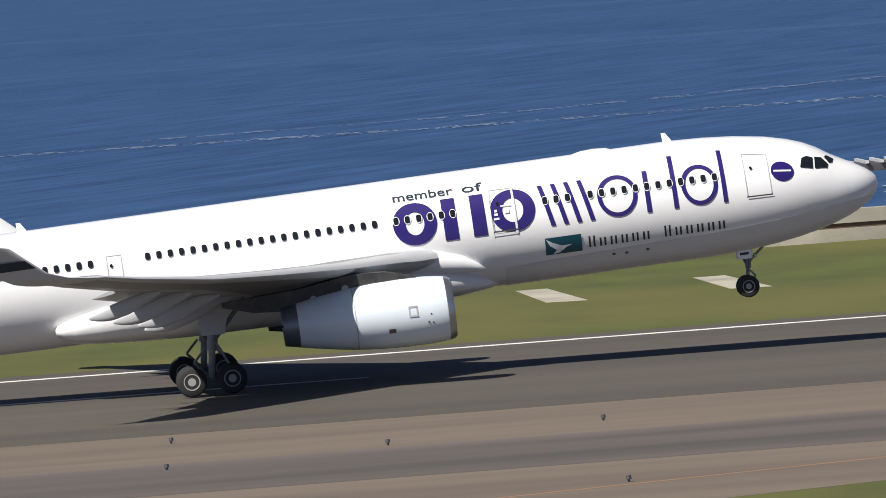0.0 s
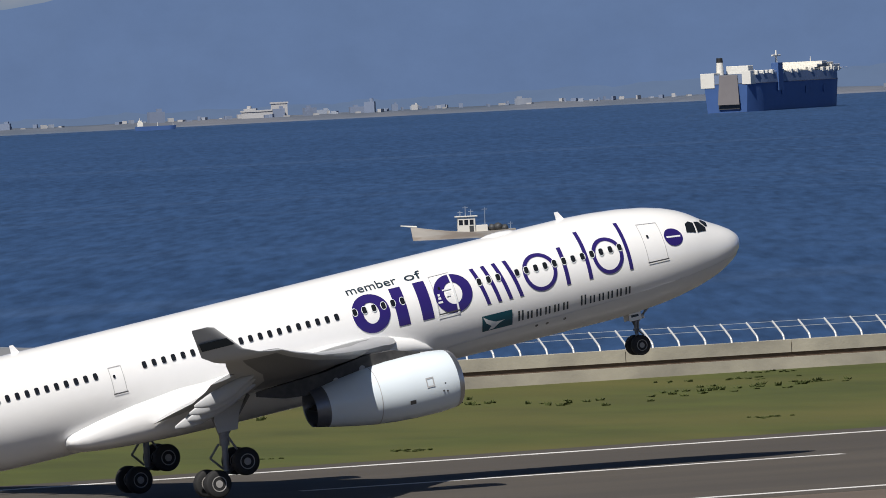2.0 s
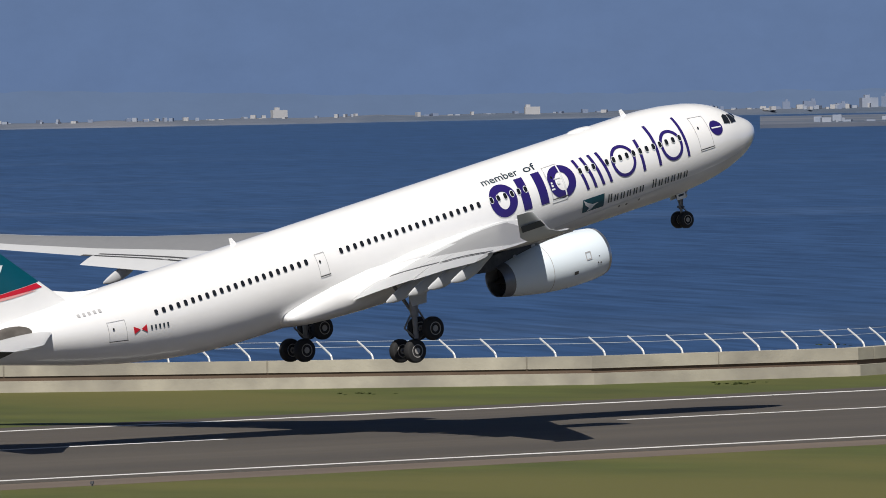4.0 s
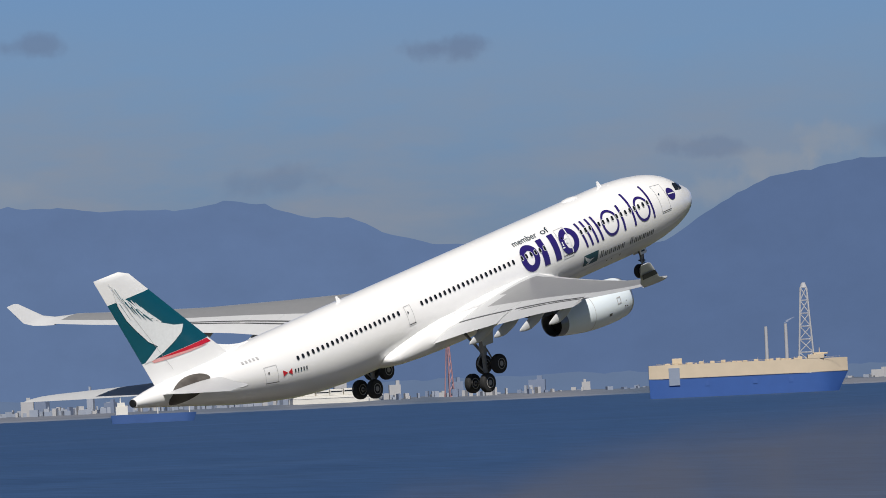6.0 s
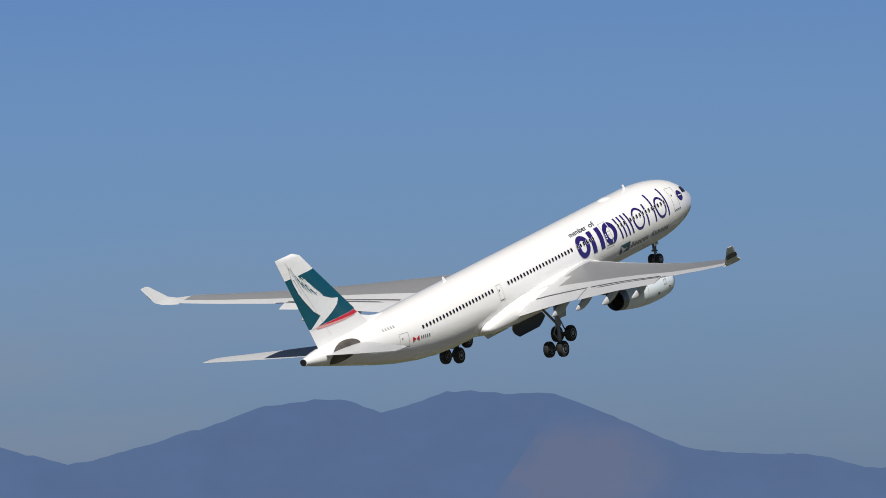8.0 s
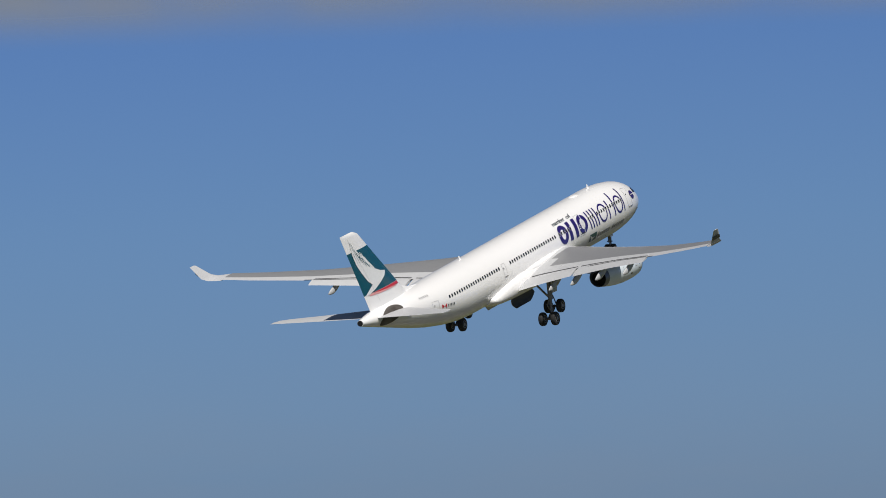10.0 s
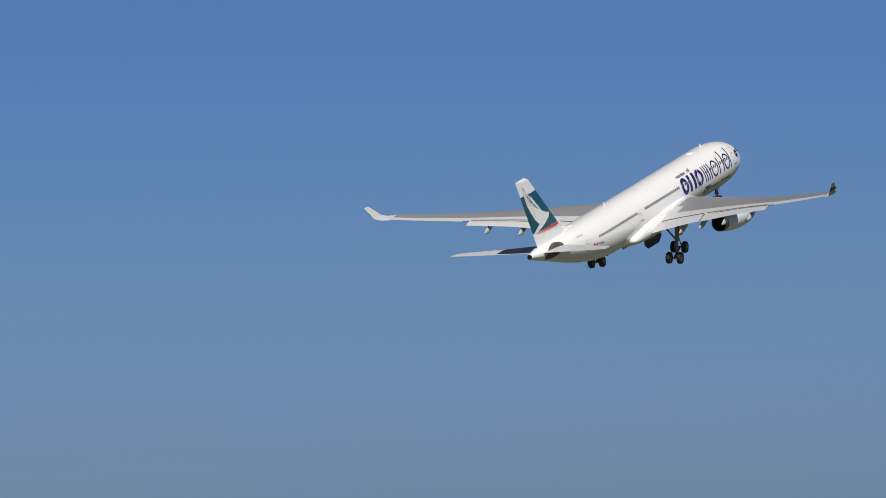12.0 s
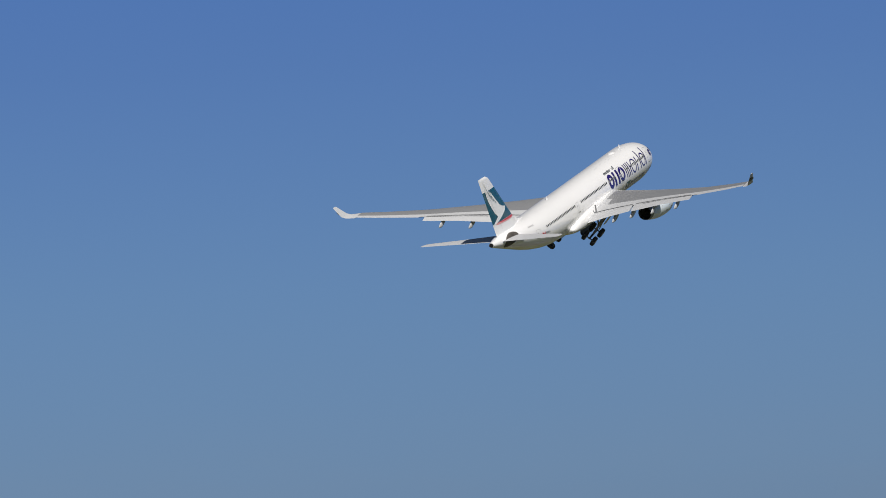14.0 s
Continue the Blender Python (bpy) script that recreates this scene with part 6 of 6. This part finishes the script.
def hull_loft(bm, L, B, z0, z1, bow=0.1, stern=0.02, flare=1.0, tuck=0.9):
    """A ship's hull: full sections, raked bow to +x, nearly square stern."""
    rings = []
    n = 14
    for i in range(n + 1):
        f = i / n
        x = -L / 2 + L * f
        taper = 1.0 if f < 0.8 else math.cos((f - 0.8) / 0.2 * math.pi / 2) ** 0.7 + 0.02
        taper = min(taper, 0.75 + f * 5) if f < 0.05 else taper
        rake = (f > 0.8) * bow * L * ((f - 0.8) / 0.2) ** 2
        w0, w1 = B / 2 * taper * tuck + (0.03 * B / 2 if tuck == 1 else 0), B / 2 * min(1, taper * flare + 0.03)
        rings.append([(x - rake * 0.8 + (stern * L if i == 0 else 0), -w0, z0), (x, -w1, z1), (x, w1, z1), (x - rake * 0.8 + (stern * L if i == 0 else 0), w0, z0)])
    return loft(bm, rings)


def car_carrier(az, dip, L, heading, hull_mat, top_mat, label, hull_h, top_h, beam=0.15, decks=(), fit_mat=None, stack_mat=None):
    """A slab-sided car carrier: coloured hull, pale upper sides, bridge, vents and funnel."""
    d = (EYE.z - SEA_Z) / math.tan(radians(dip))
    p = bearing(az, 0, d)
    t = thing("car_carrier", label, "ship", pose(p.x, p.y, SEA_Z, 0, 0, heading))
    B = L * beam
    fit_mat = fit_mat or top_mat
    bm = bmesh.new()
    hull_loft(bm, L, B, -1, hull_h, 0.07, 0.004, tuck=0.94)
    side = part("hull", bm, hull_mat, t, "", 40)
    bm = bmesh.new()
    hull_loft(bm, L * 1.002, B * 1.004, hull_h - 0.12, hull_h + 0.12, 0, 0, tuck=1.0)
    part("strake", bm, DARKMETAL, side, "dark rubbing strake", 40)
    for x in (-0.22, 0.02, 0.2):
        bm = bmesh.new()
        box(bm, L * x, L * x + 0.022 * L, -B / 2 - 0.06, -B / 2 + 0.1, hull_h * 0.55, hull_h * 0.8, 0.03)
        part("side_door", bm, hull_mat, side, "", 30)
    bm = bmesh.new()
    hull_loft(bm, L * 0.998, B * 0.995, hull_h, hull_h + top_h, 0, 0, tuck=1.0)
    up = part("upper_hull", bm, top_mat, t, "", 40)
    H = hull_h + top_h
    s = L / 110
    bm = bmesh.new()
    box(bm, L * 0.30, L * 0.38, -B * 0.5, B * 0.5, H, H + 2.2 * s, 0.1)
    box(bm, L * 0.33, L * 0.40, -B * 0.35, B * 0.35, H + 2.2 * s, H + 3.2 * s, 0.1)
    br = part("bridge", bm, fit_mat, t, "", 30)
    bm = bmesh.new()
    box(bm, L * 0.384, L * 0.392, -B * 0.45, B * 0.45, H + 0.9 * s, H + 1.6 * s)
    part("window_band", bm, GLASS, br, "", 30)
    bm = bmesh.new()
    box(bm, -L * 0.38, -L * 0.33, -B * 0.2, B * 0.2, H, H + 3.4 * s, 0.15)
    fu = part("funnel", bm, stack_mat or hull_mat, t, "", 30)
    bm = bmesh.new()
    rod(bm, (L * 0.36, 0, H + 3 * s), (L * 0.36, 0, H + 6 * s), 0.25 * s, 0.12 * s, 8)
    part("radar_mast", bm, fit_mat, t)
    rng = random.Random(int(az * 10))
    for i in range(16):
        x, w = L * rng.uniform(-0.42, 0.28), rng.uniform(0.008, 0.03) * L
        bm = bmesh.new()
        box(bm, x, x + w, -B * rng.uniform(-0.1, 0.44), B * 0.3, H, H + rng.uniform(0.3, 1.0) * s, 0.05)
        part("deck_gear", bm, fit_mat, t, "", 30)
    for i in range(7):
        x = L * rng.uniform(-0.42, 0.42)
        bm = bmesh.new()
        rod(bm, (x, -B * 0.3, H), (x, -B * 0.3, H + rng.uniform(1.2, 2.6) * s), 0.12 * s, 0.07 * s, 6)
        part("deck_post", bm, fit_mat, t, "", 30)
    for i in range(11):
        x = -L * 0.3 + L * 0.055 * i
        bm = bmesh.new()
        box(bm, x, x + L * 0.022, -B * 0.4, -B * 0.15, H, H + rng.uniform(0.7, 1.7) * s, 0.08)
        part("deck_vent", bm, fit_mat, t, "", 30)
    bm = bmesh.new()
    for i in range(26):
        x = -L * 0.46 + L * 0.92 * i / 25
        rod(bm, (x, -B * 0.49, H), (x, -B * 0.49, H + 0.7 * s), 0.06 * s, 0.06 * s, 4)
    rod(bm, (-L * 0.46, -B * 0.49, H + 0.7 * s), (L * 0.46, -B * 0.49, H + 0.7 * s), 0.06 * s, 0.06 * s, 4)
    part("railing", bm, fit_mat, t)
    for x0, x1, h in decks:
        bm = bmesh.new()
        box(bm, L * x0, L * x1, -B * 0.46, B * 0.3, H, H + h, 0.1)
        dk = part("deckhouse", bm, fit_mat, t, "", 30)
        bm = bmesh.new()
        box(bm, L * x0 + 0.3, L * x1 - 0.3, -B * 0.462, -B * 0.455, H + h * 0.5, H + h * 0.72)
        part("window_band", bm, GLASS, dk, "", 30)
    return t, L, B, H, s


def ships():
    cream = material("cream_ship_paint", (0.66, 0.64, 0.58), 0.6, vary=0.08, scale=0.2)
    # sand, green and royal blue are muted: distance haze mixed into the paint
    sand = material("sand_ship_paint", (0.52, 0.43, 0.31), 0.6, vary=0.1, scale=0.2)
    green = material("dark_green_ship_paint", (0.04, 0.115, 0.135), 0.5, vary=0.12, scale=0.2)
    navy = material("navy_ship_paint", (0.045, 0.10, 0.26), 0.5, vary=0.12, scale=0.2)
    blue = material("royal_blue_ship_paint", (0.035, 0.095, 0.30), 0.5, vary=0.1, scale=0.2)
    rust = material("rust_red_ship_paint", (0.30, 0.055, 0.05), 0.6, vary=0.15, scale=0.3)
    lead = material("blue_grey_ship_paint", (0.22, 0.26, 0.33), 0.6, vary=0.1, scale=0.3)
    # green and cream carrier
    t, L, B, H, s = car_carrier(16.89, 0.300, 113, -17, green, cream, "long green and cream car-carrying ship at anchor", 7.3, 7.6)
    bm = bmesh.new()
    hull_loft(bm, L * 0.995, B * 1.0, -1.2, 0.9, 0.05)
    part("boot_topping", bm, rust, t, "faded red boot topping at the waterline", 40)
    bm = bmesh.new()
    box(bm, -L * 0.503, -L * 0.492, -B / 2 - 0.1, -B * 0.34, 1.0, H + 2.6, 0.2)
    box(bm, -L * 0.503, -L * 0.492, B * 0.1, B * 0.26, 1.0, H + 2.2, 0.2)
    box(bm, -L * 0.503, -L * 0.495, -B * 0.34, B * 0.1, 1.0, H - 1.0, 0.2)
    part("stern_ramp", bm, green, t, "tall green stern ramp")
    # the opening's shade stands as a dark panel on the side
    bm = bmesh.new()
    box(bm, -L * 0.44, -L * 0.36, -B / 2 - 0.1, -B / 2 + 0.3, 7.6, 8.6)
    part("stern_opening", bm, DARKMETAL, t)
    bm = bmesh.new()
    box(bm, L * 0.13, L * 0.165, -B / 2 - 0.1, -B / 2 + 0.3, 7.3, H + 0.5)
    part("side_panel", bm, green, t)
    for x0, n in ((-0.11, 9), (0.18, 10)):
        for i in range(n):
            bm = bmesh.new()
            x = L * (x0 + 0.0245 * i)
            box(bm, x, x + L * 0.0125, -B / 2 - 0.12, -B / 2 - 0.0, 10.0, 12.6)
            part("name_bar", bm, DARKMETAL, t)
    # navy and white carrier, three-quarter view of its stern
    dull = material("brown_grey_ramp_paint", (0.15, 0.14, 0.145), 0.7, vary=0.15, scale=0.3)
    mid = material("faded_blue_ship_paint", (0.15, 0.20, 0.31), 0.55, vary=0.12, scale=0.2)
    t, L, B, H, s = car_carrier(25.33, 0.338, 104, 42.7, navy, mid, "navy and white car carrier at anchor with stern ramp", 11.0, 3.6, 0.222, ((-0.28, 0.42, 0.5), (0.14, 0.36, 1.4), (0.17, 0.31, 2.5), (0.22, 0.27, 3.6)), cream, cream)
    for y0, y1, z0, z1 in ((0.2, 0.45, 9.6, 15.4), (-0.46, -0.30, 10.6, 15.8)):
        bm = bmesh.new()
        box(bm, -L * 0.502, -L * 0.44, B * y0, B * y1, z0, z1, 0.1)
        part("stern_house", bm, cream, t, "white deckhouse at the stern")
    bm = bmesh.new()
    loft(bm, [[(-L * 0.504 - 1.2 * (1 - f), B * (-0.22 - 0.04 * (1 - f)), 3.0 + 11.5 * f), (-L * 0.504 - 1.2 * (1 - f), B * (0.10 + 0.03 * (1 - f)), 3.0 + 11.5 * f), (-L * 0.498, B * 0.10, 3.0 + 11.5 * f), (-L * 0.498, -B * 0.22, 3.0 + 11.5 * f)] for f in (0, 0.5, 1)])
    part("stern_ramp", bm, dull, t, "raised brown-grey stern ramp")
    # solid panel, coloured dark for the shade inside the opening
    bm = bmesh.new()
    box(bm, -L * 0.503, -L * 0.49, -B * 0.24, B * 0.14, 1.2, 3.6)
    part("stern_opening", bm, DEEP_GREY, t, "opening under the ramp, its shade a dark panel")
    bm = bmesh.new()
    rod(bm, (-L * 0.43, B * 0.22, H), (-L * 0.43, B * 0.22, 19.4), 1.5, 1.3, 12)
    fu = part("stack", bm, cream, t)
    bm = bmesh.new()
    rod(bm, (-L * 0.43, B * 0.22, 19.4), (-L * 0.43, B * 0.22, 21.2), 1.3, 1.2, 12)
    part("stack_cap", bm, BLACK, fu)
    bm = bmesh.new()
    box(bm, -L * 0.262, -L * 0.215, -B * 0.53, -B * 0.4, 7.5, 18.4, 0.1)
    pillar = part("side_ramp_post", bm, navy, t)
    bm = bmesh.new()
    rod(bm, (-L * 0.24, -B * 0.46, 18.4), (-L * 0.24, -B * 0.46, 23.2), 0.5, 0.3, 8)
    rod(bm, (-L * 0.28, -B * 0.46, 21.2), (-L * 0.20, -B * 0.46, 21.2), 0.35, 0.35, 8)
    part("post_mast", bm, cream, pillar)
    for x in (-0.46, -0.40, -0.31, -0.21, -0.12, -0.06, 0.08, 0.20, 0.26, 0.31, 0.36):
        bm = bmesh.new()
        box(bm, L * x, L * x + 2.0, -B * 0.51, -B * 0.44, 14.0, 15.8, 0.2)
        part("deck_boat", bm, cream, t, "white boat on the deck edge")
    # royal blue and sand carrier with a tall lattice mast
    t, L, B, H, s = car_carrier(51.215, 0.300, 88, -50, blue, sand, "royal blue and sand-coloured car carrier at anchor", 8.6, 6.0, 0.15, (), None, sand)
    bm = bmesh.new()
    box(bm, -L * 0.40, -L * 0.345, -B / 2 - 0.4, -B / 2 + 0.2, 5.4, 13.2, 0.1)
    part("side_ramp", bm, lead, t, "folded grey side ramp")
    bm = bmesh.new()
    rod(bm, (-L * 0.36, 0, H), (-L * 0.36, 0, H + 2.4), 1.0, 0.8, 10)
    part("stack", bm, DARKMETAL, t, "dark exhaust stack")
    t2 = thing("lattice_tower", "tall pale lattice tower behind the sand-coloured ship", "mast", Matrix.Translation(bearing(51.57, 0, 4340).xy.to_3d() + Vector((0, 0, -1.5))) @ Matrix.Rotation(-radians(51.57), 4, "Z"))
    h = bearing(51.57, 0.33, 4340).z + 1.5
    for k in range(8):
        s0, s1, z0, z1 = 8.6 - 5.8 * k / 8, 8.6 - 5.8 * (k + 1) / 8, h * k / 8, h * (k + 1) / 8
        for sx, sy in ((-1, -1), (1, -1), (1, 1), (-1, 1)):
            part("leg", rod(bmesh.new(), (sx * s0 / 2, sy * s0 / 2, z0), (sx * s1 / 2, sy * s1 / 2, z1), 0.42, 0.42, 6), FAR_B, t2)
        for sx in (-1, 1):
            part("brace", rod(bmesh.new(), (-sx * s0 / 2, -s0 / 2, z0), (sx * s1 / 2, -s1 / 2, z1), 0.24, 0.24, 5), FAR_B, t2)
        part("girt", rod(bmesh.new(), (-s1 / 2, -s1 / 2, z1), (s1 / 2, -s1 / 2, z1), 0.3, 0.3, 5), FAR_B, t2)
    part("cap", rod(bmesh.new(), (0, 0, h), (0, 0, h + 2.2), 1.7, 0.9, 10), FAR_B, t2, "rounded tower head")
    for az, el in ((51.332, 0.105), (51.452, 0.118)):
        p = bearing(az, 0, 4330)
        h = bearing(az, el, 4330).z
        c = thing("vent_stack", "slim pale stack by the water", "chimney", pose(p.x, p.y, -1.5), "slim stacks")
        bm = bmesh.new()
        rod(bm, (0, 0, 0), (0, 0, h + 1.5), 0.95, 0.75, 12)
        part("shaft", bm, FAR_B, c)
    # white ship, seen from the quarter
    car_carrier(48.73, 0.262, 47, -38, cream, cream, "cream-white carrier ship far off", 5.0, 1.2, 0.2, ((-0.5, -0.40, 4.6), (-0.38, -0.26, 3.2), (-0.24, -0.1, 2.6), (-0.09, 0.05, 3.1), (0.06, 0.2, 3.4), (0.21, 0.36, 3.0), (0.37, 0.46, 2.0)))
    # dredger-like small ship nearer in
    d = (EYE.z - SEA_Z) / math.tan(radians(1.02))
    p = bearing(23.41, 0, d)
    t = thing("work_boat", "small weathered white fishing boat with a wheelhouse", "ship", pose(p.x, p.y, SEA_Z, 0, 0, 160))
    worn = material("weathered_white_boat_paint", (0.46, 0.42, 0.36), 0.7, vary=0.15, scale=1.2, stretch=(0.3, 1, 1.6), second=(0.34, 0.28, 0.22), second_scale=0.7)
    bm = bmesh.new()
    rings = []
    for k in range(15):
        f = k / 14
        x = -6.6 + 13.6 * f
        w = 1.5 * min(1.0, 0.72 + 2.2 * f) * (1.0 if f < 0.55 else max(0.03, 1 - ((f - 0.55) / 0.45) ** 2.0))
        top = 0.75 + 0.25 * (1 - f) ** 3 + 1.35 * max(0.0, f - 0.35) ** 1.6 * 1.6
        rings.append([(x - 1.0 * max(0, f - 0.7), -w * 0.8, -0.4), (x, -w, top), (x, -w * 0.93, top), (x, -w * 0.93, top - 0.25), (x, w * 0.93, top - 0.25), (x, w * 0.93, top), (x, w, top), (x - 1.0 * max(0, f - 0.7), w * 0.8, -0.4)])
    loft(bm, rings)
    hull = part("hull", bm, worn, t, "weathered white hull with rusty streaks", 40)
    bm = bmesh.new()
    rod(bm, (6.2, 0, 1.75), (8.3, 0, 2.0), 0.16, 0.08, 8)
    part("bowsprit", bm, cream, hull, "pale bowsprit platform")
    bm = bmesh.new()
    box(bm, -1.4, 0.9, -0.95, 0.95, 0.6, 2.75, 0.06)
    h_ = part("wheelhouse", bm, cream, t, "white wheelhouse")
    bm = bmesh.new()
    box(bm, -1.7, 1.2, -1.15, 1.15, 2.75, 2.9, 0.03)
    part("roof", bm, cream, h_)
    for x in (-1.15, -0.45, 0.25):
        bm = bmesh.new()
        box(bm, x, x + 0.5, 0.94, 0.985, 1.75, 2.4)
        part("window", bm, GLASS, h_)
    # the doorway's inner shade drawn as a dark plate
    bm = bmesh.new()
    box(bm, -1.15, -0.6, 0.94, 0.985, 0.7, 1.6)
    part("door", bm, DEEP_GREY, h_, "open doorway, its inner shade a dark panel")
    bm = bmesh.new()
    box(bm, -3.0, -1.45, -0.8, 0.8, 0.6, 1.65, 0.06)
    part("deck_locker", bm, cream, t)
    for x, z, r in ((-3.6, 1.2, 0.55), (-4.4, 1.3, 0.6), (-5.2, 1.1, 0.5)):
        bm = bmesh.new()
        bmesh.ops.create_icosphere(bm, subdivisions=2, radius=r, matrix=Matrix.Translation((x, 0, z)) @ Matrix.Diagonal((1.1, 1.3, 0.9, 1)))
        for v in bm.verts:
            v.co += Vector((0, 0, 0.2 * noise.noise(v.co * 2.3)))
        part("net_heap", bm, DEEP_GREY, t, "dark heap of nets")
    for x, z0, z1 in ((-0.2, 2.9, 4.2), (0.5, 2.9, 3.6), (-0.9, 2.9, 3.7), (-2.7, 1.6, 3.9), (-6.0, 0.9, 1.9)):
        bm = bmesh.new()
        rod(bm, (x, 0, z0), (x, 0, z1), 0.06, 0.04, 6)
        rod(bm, (x - 0.35, 0, z1 - 0.25), (x + 0.35, 0, z1 - 0.25), 0.04, 0.04, 5)
        part("mast", bm, lead, t)
    # tankers and a barge
    for az, dip, L, head, mat, lab in ((42.35, 0.36, 36, -42, rust, "rust-red tanker with white deckhouse astern"), (29.5, 0.262, 34, -28, sand, "ochre coaster far off"), (47.62, 0.30, 38, -45, navy, "blue-grey barge far off"), (21.58, 0.275, 20, -20, navy, "dark coaster with white deckhouse far off"),
                                       (54.1, 0.275, 26, -50, lead, "grey freighter far off")):
        d = (EYE.z - SEA_Z) / math.tan(radians(dip))
        p = bearing(az, 0, d)
        t = thing("cargo_ship", lab, "ship", pose(p.x, p.y, SEA_Z, 0, 0, head), "far cargo ships")
        s = L / 36
        bm = bmesh.new()
        hull_loft(bm, L, L * 0.15, -0.5, 3.6 * s, 0.05)
        part("hull", bm, mat, t)
        bm = bmesh.new()
        box(bm, -L * 0.44, -L * 0.30, -2 * s, 2 * s, 3.6 * s, 7.2 * s, 0.1)
        box(bm, -L * 0.42, -L * 0.33, -1.5 * s, 1.5 * s, 7.2 * s, 8.8 * s, 0.1)
        part("deckhouse", bm, cream, t)
        bm = bmesh.new()
        rod(bm, (-L * 0.38, 0, 8.8 * s), (-L * 0.38, 0, 11 * s), 0.3 * s, 0.15 * s, 6)
        rod(bm, (L * 0.05, 0, 3.6 * s), (L * 0.05, 0, 7 * s), 0.25 * s, 0.2 * s, 6)
        rod(bm, (L * 0.42, 0, 3.6 * s), (L * 0.42, 0, 6 * s), 0.2 * s, 0.12 * s, 6)
        part("mast", bm, cream, t)


sea()
foam()
mountains()
far_shore()
ships()
airfield()
weeds()
antenna_station()
runway_lights()
mast_pole()
sea_wall()

# ---- what moves ----


def ease(t, table):
    return lerp_table([(a, b) for a, b in table], t)[0] if t > table[0][0] else table[0][1]


def motions():
    walk(airliner, [(t, pose(x, LANE, z, -0.5 if t > 4 else -0.1 * max(0.0, t - 1.5), -p, 0)) for t, x, z, p in FLIGHT])
    ticks = [0, 0.4, 0.8, 1.2, 1.6, 2.0, 2.5, 4.0, 6.8, 7.2, 7.6, 8.0, 11.4, 11.8, 12.2, 12.6, 13.0, 13.4, 14.0]
    tilt = [(0, -2), (0.4, 0), (0.8, 5), (1.2, 11), (1.6, 17), (2.0, 24), (2.5, 29), (4.0, 30), (14.0, 30)]
    fold = [(0, 0), (11.4, 0), (11.8, 2), (12.2, 7), (12.6, 14), (13.0, 22), (13.4, 30), (14.0, 41)]
    nose_fold = [(0, 0), (11.8, 0), (12.2, 12), (12.6, 34), (13.0, 60), (13.4, 84), (14.0, 108)]
    opened = [(0, 4), (6.8, 4), (7.2, 40), (7.6, 80), (8.0, 88), (14.0, 88)]
    for sy in (-1, 1):
        strut, hinge, pivot, moving = GEAR[sy]
        walk(strut, [(t, Matrix.Translation(hinge) @ pose(0, 0, 0, -sy * ease(t, fold), 0, 0)) for t in ticks])
        for ob, off in moving:
            walk(ob, [(t, Matrix.Translation(pivot) @ pose(0, 0, 0, 0, -ease(t, tilt), 0) @ Matrix.Translation(off)) for t in ticks])
        door = GEAR["door", sy]
        walk(door, [(t, Matrix.Translation((-31.4, sy * 1.9, -2.7)) @ pose(0, 0, 0, -sy * (90 - ease(t, opened)), 0, 0)) for t in ticks])
    # the wings droop on the ground and flex up as they take the load
    flex = [(0, 2.7), (0.5, 2.3), (1.0, 1.3), (1.5, 0.4), (2.0, -0.3), (2.5, -0.7), (4.0, -1.0), (5.0, -0.9), (5.5, -0.45), (6.5, 0.0), (14.0, 0)]
    for sy in (-1, 1):
        root = Vector((-28, sy * 2.8, -1.0))
        for ob in WING_PARTS[sy]:
            walk(ob, [(t, Matrix.Translation(root) @ pose(0, 0, 0, -sy * ease(t, flex), 0, 0) @ Matrix.Translation(-root)) for t in (0, 0.5, 1.0, 1.5, 2.0, 2.5, 4.0, 5.0, 5.5, 6.5, 14.0)])
    leg, hinge = GEAR["nose"]
    walk(leg, [(t, Matrix.Translation(hinge) @ pose(0, 0, 0, 0, -ease(t, nose_fold), 0)) for t in ticks])


motions()
